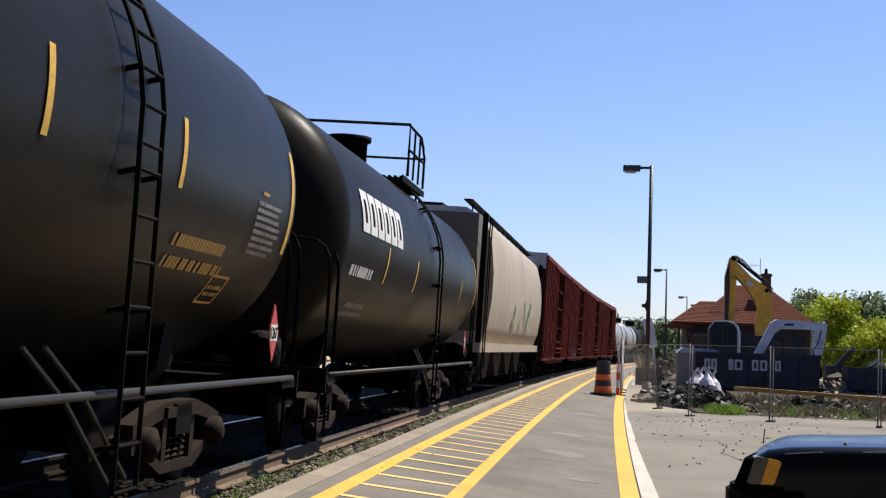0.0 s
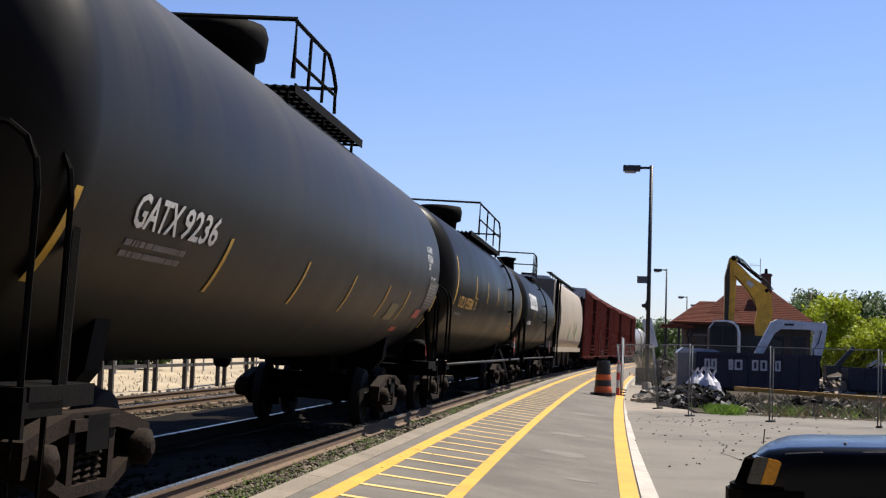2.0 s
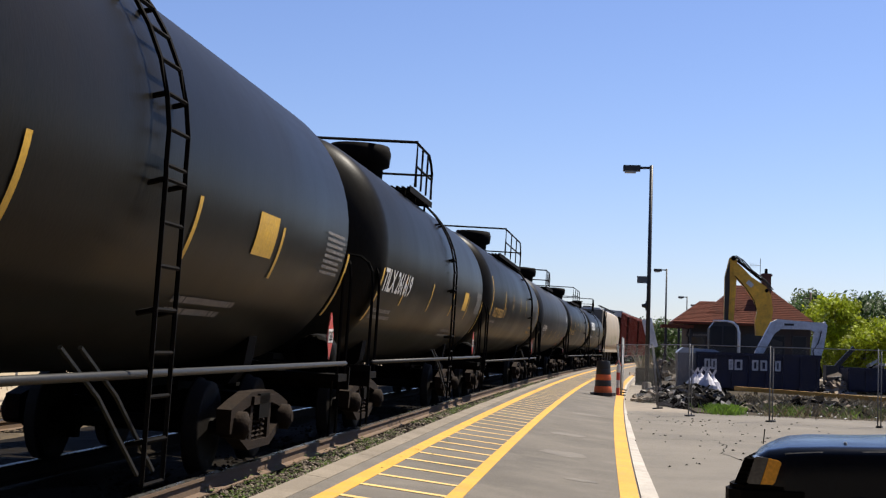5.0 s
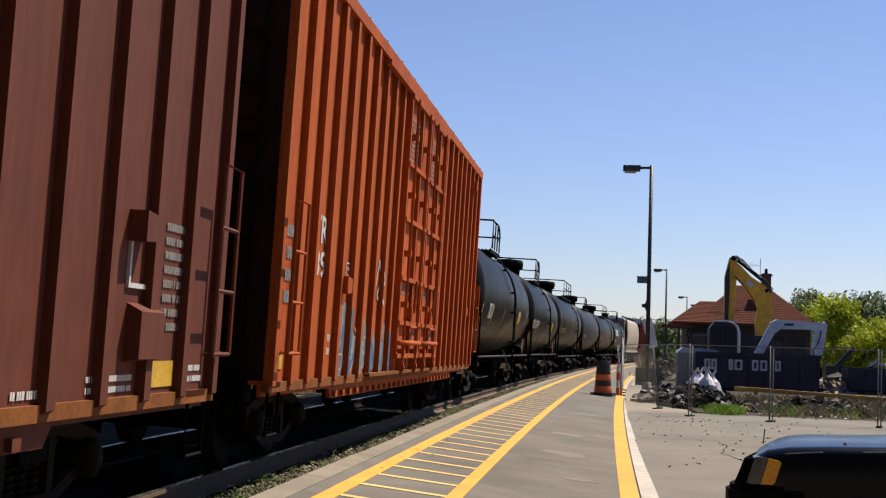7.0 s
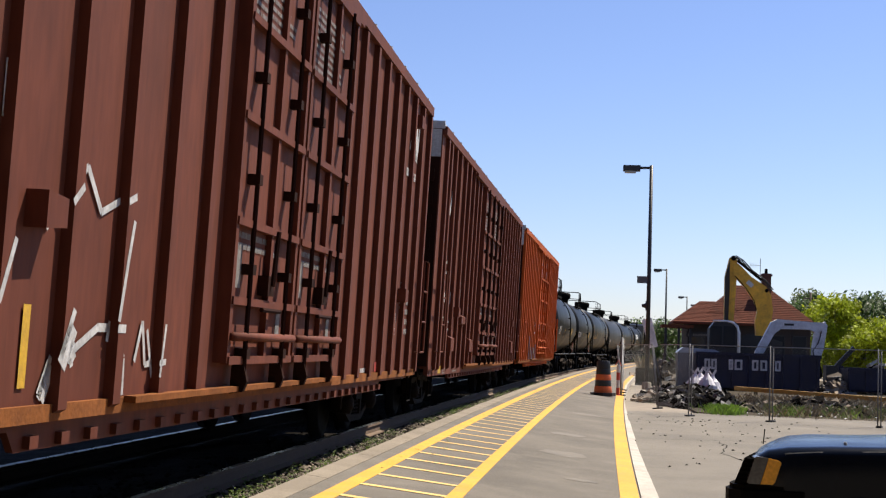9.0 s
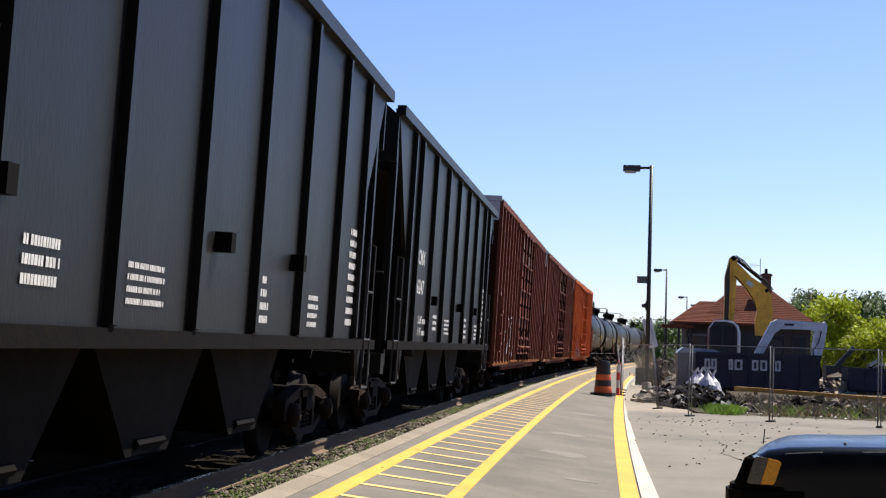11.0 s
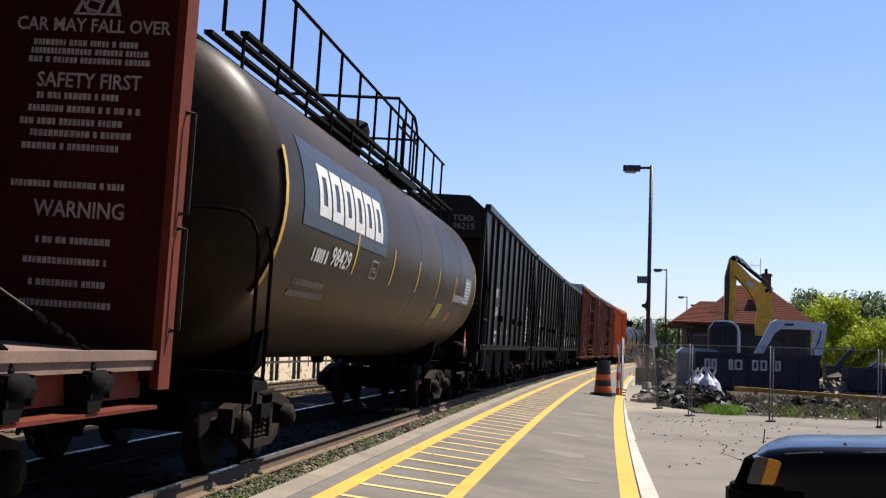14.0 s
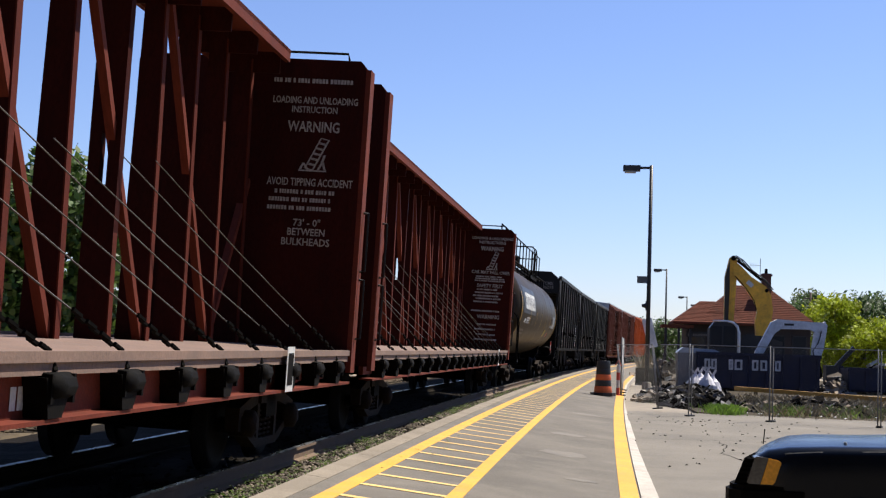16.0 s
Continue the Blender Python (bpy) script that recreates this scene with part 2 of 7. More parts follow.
M_LINE = surface("worn_yellow_line_paint", (0.6, 0.31, 0.04), 0.75, spec=0.25, vary=0.14, scale=2, fine=60, dirt=(0.36, 0.235, 0.095), dirt_amount=0.65)
M_HATCH = surface("pale_yellow_hatch_paint", (0.68, 0.45, 0.16), 0.75, spec=0.25, vary=0.14, scale=2, fine=60, dirt=(0.42, 0.31, 0.16), dirt_amount=0.6)
M_BALLAST = surface("ballast_stone", (0.15, 0.125, 0.098), 0.95, spec=0.15, scale=3, fine=30, bump=0.5, pieces=0.7)
M_BALLAST2 = surface("brown_rusty_ballast", (0.085, 0.066, 0.043), 0.95, spec=0.1, scale=3, fine=30, bump=0.5, dirt=(0.05, 0.037, 0.022), pieces=0.7)
# Near-black: the shade under the train is put into this colour.
M_BED = surface("shaded_ballast_and_grit", (0.012, 0.0098, 0.0075), 0.95, spec=0.04, scale=2, fine=18, bump=1.0, dirt=(0.006, 0.005, 0.004))
M_RAIL = surface("rusty_rail_side", (0.12, 0.073, 0.04), 0.85, scale=3, dirt=(0.09, 0.0465, 0.024))
M_SHINE = surface("polished_rail_head", (0.262, 0.247, 0.232), 0.28, metal=0.9, scale=3, dirt=(0.112, 0.075, 0.0525), dirt_amount=0.6)
M_TIE = surface("old_sleeper_and_rail_shade", (0.012, 0.0095, 0.007), 0.95, spec=0.05, scale=3, pieces=1.3)
M_EARTH = surface("dusty_earth", (0.225, 0.188, 0.143), 0.95, scale=0.08, fine=2, dirt=(0.128, 0.112, 0.075), dirt_amount=0.8, bump=0.5)
M_SAND = surface("pale_sand", (0.36, 0.285, 0.18), 0.95, scale=0.2, fine=4, dirt=(0.25, 0.2, 0.13))
M_WEED = surface("weed_leaf", (0.1, 0.15, 0.03), 0.7, scale=2, fine=8, vary=0.35, pieces=0.6, bump=0, through_light=0.35)
M_STRAW = surface("dry_stalk", (0.27, 0.217, 0.12), 0.8, scale=3, vary=0.3, pieces=0.4, bump=0)
M_LEAF = surface("spring_leaf", (0.36, 0.42, 0.02), 0.6, spec=0.2, scale=0.6, fine=3, vary=0.3, pieces=0.4, bump=0, through_light=0.5)
M_LEAFD = surface("dark_leaf", (0.0638, 0.12, 0.0188), 0.6, scale=0.6, fine=3, vary=0.35, pieces=0.5, bump=0, through_light=0.4)
M_TWIG = surface("bare_twig", (0.188, 0.165, 0.135), 0.8, scale=3, bump=0)
M_BARK = surface("bark", (0.09, 0.0675, 0.0488), 0.95, scale=4, bump=0.5)

# ---- the train ----
TANK_R, TANK_Z = 1.53, 2.51


def on_tank(u, v):
    """A point just off a tank's right side: u along the car, v the height on the round flank."""
    a = (v - TANK_Z) / TANK_R
    return ((TANK_R + 0.008) * math.cos(a), u, TANK_Z + (TANK_R + 0.008) * math.sin(a))


def on_side(x):
    return lambda u, v: (x, u, v)


SIDE_FRAME = Mesh()
SIDE_FRAME.slab_x([(-1.12, 0.5), (-0.8, 0.56), (-0.4, 0.62), (0.4, 0.62), (0.8, 0.56), (1.12, 0.5), (1.12, 0.6), (0.75, 0.68), (0.4, 0.74), (-0.4, 0.74), (-0.75, 0.68), (-1.12, 0.6)], -0.07, 0.07)
SIDE_FRAME.slab_x([(-1.0, 0.4), (-0.42, 0.19), (0.42, 0.19), (1.0, 0.4), (1.0, 0.48), (0.38, 0.27), (-0.38, 0.27), (-1.0, 0.48)], -0.07, 0.07)
for yy in (-1.06, -0.36, 0.36, 1.06):
    SIDE_FRAME.box(-0.065, 0.065, yy - 0.05, yy + 0.05, 0.26 if abs(yy) < 1 else 0.38, 0.62 if abs(yy) < 1 else 0.56)
for yy in (-0.88, 0.88):
    SIDE_FRAME.lathe([(-0.1, 0.02), (-0.1, 0.13), (0.12, 0.13), (0.16, 0.05)], "x", 12, (0.03, yy, 0.45))
SIDE_FRAME.box(-0.1, 0.1, -0.42, 0.42, 0.62, 0.7)
SPRINGS = Mesh().tube([(0.05 * math.cos(a), 0.07 * math.sin(a), 0.26 + 0.3 * a / 40) for a in [i * 0.8 for i in range(50)]], 0.014, 4)
WHEELSET = Mesh()
for xx in (-1, 1):
    WHEELSET.lathe([(-0.06, 0.1), (-0.05, 0.34), (-0.05, 0.415), (0.05, 0.425), (0.06, 0.45), (0.08, 0.45), (0.08, 0.33), (0.05, 0.12)][::1], "x", 20, (0.755 * xx, 0, 0.42)) if xx < 0 else WHEELSET.lathe([(-0.08, 0.33), (-0.08, 0.45), (-0.06, 0.45), (-0.05, 0.425), (0.05, 0.415), (0.05, 0.34), (0.06, 0.1)], "x", 20, (0.755, 0, 0.42))
WHEELSET.tube([(-1.05, 0, 0.42), (1.05, 0, 0.42)], 0.08, 8)
BOLSTER = Mesh().box(-1.1, 1.1, -0.2, 0.2, 0.48, 0.72).box(-0.3, 0.3, -0.3, 0.3, 0.7, 0.86)
for xx in (-0.62, 0.62):
    BOLSTER.box(xx - 0.05, xx + 0.05, -0.62, -0.5, 0.2, 0.6).box(xx - 0.05, xx + 0.05, 0.5, 0.62, 0.2, 0.6)
CAP = Mesh().lathe([(1.04, 0.02), (1.04, 0.105), (1.1, 0.105), (1.13, 0.085), (1.135, 0.04), (1.15, 0.035), (1.15, 0.01)], "x", 14, (0, 0, 0.45))
D_CAP = CAP.data("bearing_cap", surface("worn_bearing_cap", (0.22, 0.2, 0.18), 0.35, metal=0.7, scale=8, dirt=(0.03, 0.022, 0.015), dirt_amount=0.8))
D_FRAME, D_WHEEL, D_BOLSTER, D_SPRING = SIDE_FRAME.data("side_frame", M_RUST), WHEELSET.data("wheelset", M_WHEEL), BOLSTER.data("truck", M_GRIME), SPRINGS.data("spring", M_RUST)
COUPLER = Mesh().box(-0.09, 0.09, -0.5, 0.3, 0.72, 0.9).box(-0.16, 0.14, 0.25, 0.48, 0.66, 0.96)
COUPLER.tube([(0.3, 0.1, 0.75), (0.32, 0.25, 0.5), (0.28, 0.45, 0.38), (0.2, 0.6, 0.42)], 0.025, 6)
D_COUPLER = COUPLER.data("coupler", M_GRIME)


def running_gear(car, half, inset=2.1):
    """Two trucks with their frames, springs and wheels, and a coupler at each end."""
    for e in (-1, 1):
        truck = part("truck", D_BOLSTER, None, car, at=pose(0, e * (half - inset), 0))
        for xx in (-1.0, 1.0):
            part("side_frame", D_FRAME, None, truck, "rust-brown cast side frame", pose(xx, 0, 0, 0, 0, 0 if xx > 0 else 180))
            for yy in (-0.18, 0.0, 0.18):
                part("spring", D_SPRING, None, truck, at=pose(xx, yy, 0))
        for yy in (-0.88, 0.88):
            axle = part("wheelset", D_WHEEL, None, truck, "worn steel wheels on an axle", pose(0, yy, 0))
            part("bearing_cap", D_CAP, None, axle, "worn bright bearing cap")
        part("coupler", D_COUPLER, None, car, at=pose(0, e * (half + 0.12), 0, 0, 0, 0 if e > 0 else 180))


def rungs(car, x, y, z0, z1, width=0.42, n=4, material=None, out=0.07, name="ladder"):
    """A ladder of round bars standing off the side."""
    a, b = y - width / 2, y + width / 2
    m = Mesh().tube([(x, a, z0), (x + out, a, z0), (x + out, a, z1), (x + out, b, z1), (x + out, b, z0), (x, b, z0)], 0.018, 5)
    frame_ = part(name, m, material or M_GRIME, car)
    rung = Mesh().tube([(x + out, a, 0), (x + out, b, 0)], 0.016, 5).data("rung", material or M_GRIME)
    for i in range(n - 1):
        part("rung", rung, None, frame_, at=pose(0, 0, z0 + (z1 - z0) * i / (n - 1)))
    return frame_


def diamond(car, y, number, x=1.36, z=1.32):
    """A red and white diamond placard in its holder."""
    m = Mesh().add([(x, y - 0.19, z), (x, y, z - 0.27), (x, y + 0.19, z), (x, y, z + 0.27)], [(0, 1, 2, 3)])
    m.add([(x - 0.01, y - 0.19, z), (x - 0.01, y, z - 0.27), (x - 0.01, y + 0.19, z), (x - 0.01, y, z + 0.27)], [(3, 2, 1, 0)])
    p = part("placard", m, M_RED, car, "red and white diamond hazard placard")
    w = Mesh()
    quad(w, y - 0.13, y + 0.13, z - 0.075, z + 0.075, on_side(x + 0.004))
    p2 = part("number_panel", w, M_WHITE, p, "white number panel")
    t = Mesh()
    word(t, number, y - 0.115, y + 0.115, z - 0.055, z + 0.055, on_side(x + 0.008))
    part("number", t, M_GRIME, p)
    return p2


def tank_car(s0, s1, label, paint, style):
    """A tank car between its tank's ends."""
    half = (s1 - s0) / 2
    TZ = style.get("axis", TANK_Z)
    on = lambda u, v: (on_tank(u, v)[0], u, on_tank(u, v)[2] + TZ - TANK_Z)
    car = thing("tank_car", label, "tank car", "cars of the freight train")
    head = 0.62
    prof = [(-half + head * (1 - math.sin(a)), max(0.02, TANK_R * math.cos(a) ** 0.8)) for a in [radians(90 - 10 * i) for i in range(10)]]
    prof += [(half - head * (1 - math.sin(a)), max(0.02, TANK_R * math.cos(a) ** 0.8)) for a in [radians(10 * i) for i in range(10)]]
    tank = part("tank", Mesh().lathe(prof, "y", 56, (0, 0, TZ)), paint, car, "long round-ended tank, dusty lower flank")
    for yy in style.get("rings", []):
        ringm = Mesh().lathe([(yy - 0.03, TANK_R - 0.01), (yy - 0.02, TANK_R + 0.003), (yy + 0.02, TANK_R + 0.003), (yy + 0.03, TANK_R - 0.01)], "y", 56, (0, 0, TZ))
        part("weld_seam", ringm, paint, tank)
    # sills, saddles and end platforms
    for e in (-1, 1):
        m = Mesh()
        a, b = sorted((e * (half + 0.1), e * (half - 3.1)))
        m.box(-0.28, 0.28, a, b, 0.76, 1.05)
        m.slab_y([(-0.95, 1.0), (-0.8, 0.8), (0.8, 0.8), (0.95, 1.0), (1.0, 1.38), (0.7, 1.2), (-0.7, 1.2), (-1.0, 1.38)], e * (half - 2.3) - 0.15, e * (half - 2.3) + 0.15)
        part("saddle", m, M_GRIME, car)
        a, b = sorted((e * (half + 0.12), e * (half - 0.45)))
        g = Mesh().box(-1.5, 1.5, a, b, 0.82, 0.9).box(-1.52, 1.52, e * half + 0.1 * e - 0.02, e * half + 0.1 * e + 0.02, 0.72, 0.98)
        part("end_platform", g, M_GRIME, car)
        for yy in (e * (half - 0.4), e * (half + 0.05)):
            lp = Mesh()
            top = style.get("loop", 2.35)
            lp.tube([(1.47, yy, 0.85), (1.47, yy, top - 0.35), (1.45, yy, top - 0.2), (1.39, yy, top - 0.09), (1.29, yy, top - 0.02), (1.1, yy, top), (-1.1, yy, top), (-1.29, yy, top - 0.02), (-1.39, yy, top - 0.09), (-1.45, yy, top - 0.2), (-1.47, yy, top - 0.35), (-1.47, yy, 0.85)], 0.02, 6)
            part("end_rail", lp, M_GRIME, car)
        step = Mesh().tube([(1.42, e * (half - 0.2) - 0.2, 0.85), (1.42, e * (half - 0.2) - 0.2, 0.22), (1.42, e * (half - 0.2) + 0.2, 0.22), (1.42, e * (half - 0.2) + 0.2, 0.85)], 0.018, 5)
        part("step", step, M_GRIME, car)
        if style.get("skirt"):
            sk = Mesh().tube([(1.45, e * (half - 0.5), 0.9), (1.36, e * (half - 0.75), 1.85)], 0.045, 6).box(1.2, 1.5, e * (half - 0.5) - 0.5, e * (half - 0.5) + 0.4, 0.86, 0.98)
            part("corner_strut", sk, M_GRIME, car)
    pz = style.get("pipe_z", 0.91)
    if style.get("pipe", True):
        part("side_rail", Mesh().tube([(1.5, -half + 0.1, pz), (1.5, half - 0.1, pz)], 0.027, 8), M_PIPE, car, "grey steel side rail pipe")
        part("side_rail", Mesh().tube([(-1.5, -half + 0.1, pz), (-1.5, half - 0.1, pz)], 0.027, 8), M_PIPE, car, "grey steel side rail pipe")
    part("outlet_valve", Mesh().lathe([(0.88, 0.07), (0.92, 0.1), (1.05, 0.12)], "z", 12, (0, 0.4, 0)), M_GRIME, car)
    # manway housing and its railed walkway
    y0 = style.get("dome", 0.0)
    top = TZ + TANK_R
    if style.get("flat_dome"):
        part("manway", Mesh().lathe([(top - 0.2, 0.3), (top + 0.42, 0.3), (top + 0.44, 0.36), (top + 0.52, 0.36), (top + 0.56, 0.05)], "z", 18, (0, y0, 0)), M_GRIME, car)
    else:
        part("manway", Mesh().lathe([(top - 0.2, 0.4), (top + 0.2, 0.42), (top + 0.24, 0.52), (top + 0.46, 0.54), (top + 0.58, 0.5), (top + 0.62, 0.06)], "z", 18, (0, y0, 0)), M_GRIME, car, "round black manway housing with a lid")
    wlen, wx = style.get("walk", 1.3), style.get("walk_x", 1.05)
    gr = Mesh()
    d0, d1 = style.get("deck", (y0 - wlen, y0 + wlen * 1.4))
    for i in range(7):
        x = 0.5 + (wx - 0.5) * i / 6
        gr.box(x - 0.02, x + 0.02, d0, d1, top - 0.23, top - 0.19)
    n = round((d1 - d0) / 0.3)
    for i in range(n + 1):
        y = d0 + (d1 - d0) * i / n
        gr.box(0.48, wx + 0.02, y - 0.012, y + 0.012, top - 0.25, top - 0.22)
    gr.box(wx + 0.02, wx + 0.035, d0, d1, top - 0.27, top - 0.17)
    for y in (d0 + 0.15, (d0 + d1) / 2, d1 - 0.15):
        gr.tube([(0.97, y, top - 0.2), (0.97, y, TZ + 1.1)], 0.02, 5)
    part("walkway", gr, M_GRIME, car, "black steel grating walkway")
    rl = Mesh()
    hi = style.get("rail_z", 4.68)
    a, b = style.get("rail", (y0 - wlen * 0.35, y0 + wlen * 1.4))
    rl.tube([(-wx, a, top - 0.3), (-wx, a, hi), (wx, a, hi), (wx, a, top - 0.12)], 0.028, 5)
    rl.tube([(wx, a, hi - 0.02), (wx, b - 0.5, hi - 0.02), (wx, b - 0.2, hi - 0.15), (wx, b, hi - 0.3), (wx, b, top - 0.12)], 0.024, 5)
    rl.tube([(wx, a, hi - 0.4), (wx, b, hi - 0.4)], 0.02, 5)
    rl.tube([(-0.2, b, hi - 0.32), (wx, b, hi - 0.32)], 0.022, 5).tube([(-0.2, b, hi - 0.32), (-0.2, b, top - 0.1)], 0.022, 5)
    for k in (0.33, 0.66):
        rl.tube([(wx, a + (b - a) * k, hi - 0.05), (wx, a + (b - a) * k, top - 0.12)], 0.02, 5)
    part("handrail", rl, M_GRIME, car, "black tubular safety railing")
    if style.get("long_walk"):
        lw = Mesh()
        for yy in (0.35, 0.55, 0.75, 0.9):
            lw.box(yy - 0.04, yy + 0.04, -half + 1, half - 0.6, top + 0.02, top + 0.06)
        k = -half + 1
        while k < half - 0.5:
            lw.tube([(0.9, k, top + 0.04), (0.9, k, TZ + 1.2)], 0.018, 5)
            lw.tube([(0.7, k, top + 0.05), (0.7, k, top + 1.0)], 0.022, 5)
            k += 1.35
        lw.tube([(0.7, -half + 1, top + 1.0), (0.7, half - 0.6, top + 1.0)], 0.024, 5)
        part("top_walkway", lw, M_GRIME, car, "long black top walkway with a handrail")
    # side ladder over the round flank
    ly = style.get("ladder")
    if ly is not None:
        ld = Mesh()
        arcp = [(1.62 * math.cos(a), 1.62 * math.sin(a)) for a in [radians(-4 + 8 * i) for i in range(9)]]
        pts = [(1.62, 0.35 + 0.27 * i) for i in range(8)] + [(x, TZ + z) for x, z in arcp if x > 0.7]
        for dy in (-0.2, 0.2):
            ld.tube([(x, ly + dy, z) for x, z in pts], 0.017, 5)
        for i in range(0, len(pts)):
            ld.tube([(pts[i][0], ly - 0.2, pts[i][1]), (pts[i][0], ly + 0.2, pts[i][1])], 0.015, 5)
            if i % 3 == 1:
                for dy in (-0.2, 0.2):
                    ld.tube([(pts[i][0], ly + dy, pts[i][1]), (pts[i][0] - 0.12, ly + dy, pts[i][1] - 0.03)], 0.02, 5)
        for dy in (-0.75, -0.45):
            part("brace", Mesh().tube([(1.6, ly + dy + 0.5, 0.42), (1.5, ly + dy, 0.9), (1.42, ly + dy - 0.42, 1.18)], 0.016, 5), M_PIPE, car, "thin grey diagonal brace")
        part("ladder", ld, M_GRIME, car, "thin steel ladder bent over the tank")
    # tape stripes and stencils
    for u in style.get("stripes", []):
        z0, z1 = style.get("stripe_z", (2.2, 2.85))
        m = Mesh()
        quad(m, u - 0.04, u + 0.04, z0, z1, on, 6)
        part("reflective_stripe", m, M_YEL, car, "yellow reflective tape stripe")
    for u in style.get("end_stripes", []):
        m = Mesh()
        quad(m, u - 0.05, u + 0.05, style.get("end_z", (1.95, 3.1))[0], style.get("end_z", (1.95, 3.1))[1], on, 8)
        part("reflective_stripe", m, M_YEL, car, "yellow reflective tape stripe")
    for text, u0, u1, v0, v1, mt in style.get("words", []):
        m = Mesh()
        word(m, text, u0, u1, v0, v1, lambda a, b: (on(a, b)[0] + 0.004, a, on(a, b)[2]))
        part("lettering", m, mt, car, "stencilled lettering")
    for i, (u0, u1, v0, v1, n, mt) in enumerate(style.get("bars", [])):
        m = Mesh()
        bars(m, u0, u1, v0, v1, n, on, i + int(half * 7))
        tagged(part("lettering", m, mt, car, "small worn stencil rows"), kind="stuff")
    for u0, u1, v0, v1, mt in style.get("patches", []):
        m = Mesh()
        quad(m, u0, u1, v0, v1, lambda a, b: tuple(q * 1.0 for q in on(a, b)), 5)
        part("decal", m, mt, car, "plain painted panel")
    for u0, u1, v0, v1, mt in [(*q, M_OCHRE) for q in style.get("frames", [])] + [(*q, M_DIMWHITE) for q in style.get("pale_frames", [])]:
        m = Mesh()
        for a, b, c, d in ((u0, u1, v0, v0 + 0.025), (u0, u1, v1 - 0.025, v1), (u0, u0 + 0.03, v0 + 0.025, v1 - 0.025), (u1 - 0.03, u1, v0 + 0.025, v1 - 0.025)):
            quad(m, a, b, c, d, on, 3)
        bars(m, u0 + 0.07, u1 - 0.06, v0 + 0.08, v1 - 0.07, 2, on, 3)
        tagged(part("stencil_frame", m, mt, car, "small boxed stencil"), kind="stuff")
    if style.get("mark"):
        u0, v0, w, h = style["mark"]
        logo = Mesh()
        n = 6
        lift = lambda a, b: (on(a, b)[0] + 0.005, a, on(a, b)[2])
        for i in range(n):
            a = u0 + w * i / n
            bw = w / n * 0.86
            st = bw * 0.32
            for p0, p1, r0, r1, k in ((0, st, 0, 1, 5), (bw - st, bw, 0, 1, 5), (st, bw - st, 0.78, 1, 2), (st, bw - st, 0, 0.22, 2)):
                quad(logo, a + p0, a + p1, v0 + h * r0, v0 + h * r1, lift, k)
        part("logo", logo, M_WHITE, car, "white block-shaped logo")
    if style.get("placard"):
        diamond(car, half - 0.35, style["placard"])
        rs = Mesh().lathe([(-0.25, 0.02), (-0.25, 0.2), (0.2, 0.22), (0.25, 0.02)], "y", 14, (1.15, half - 0.05, 1.12))
        part("air_reservoir", rs, M_GRIME, car)
    running_gear(car, half)
    CARS.append((car, (s0 + s1) / 2))
    return car


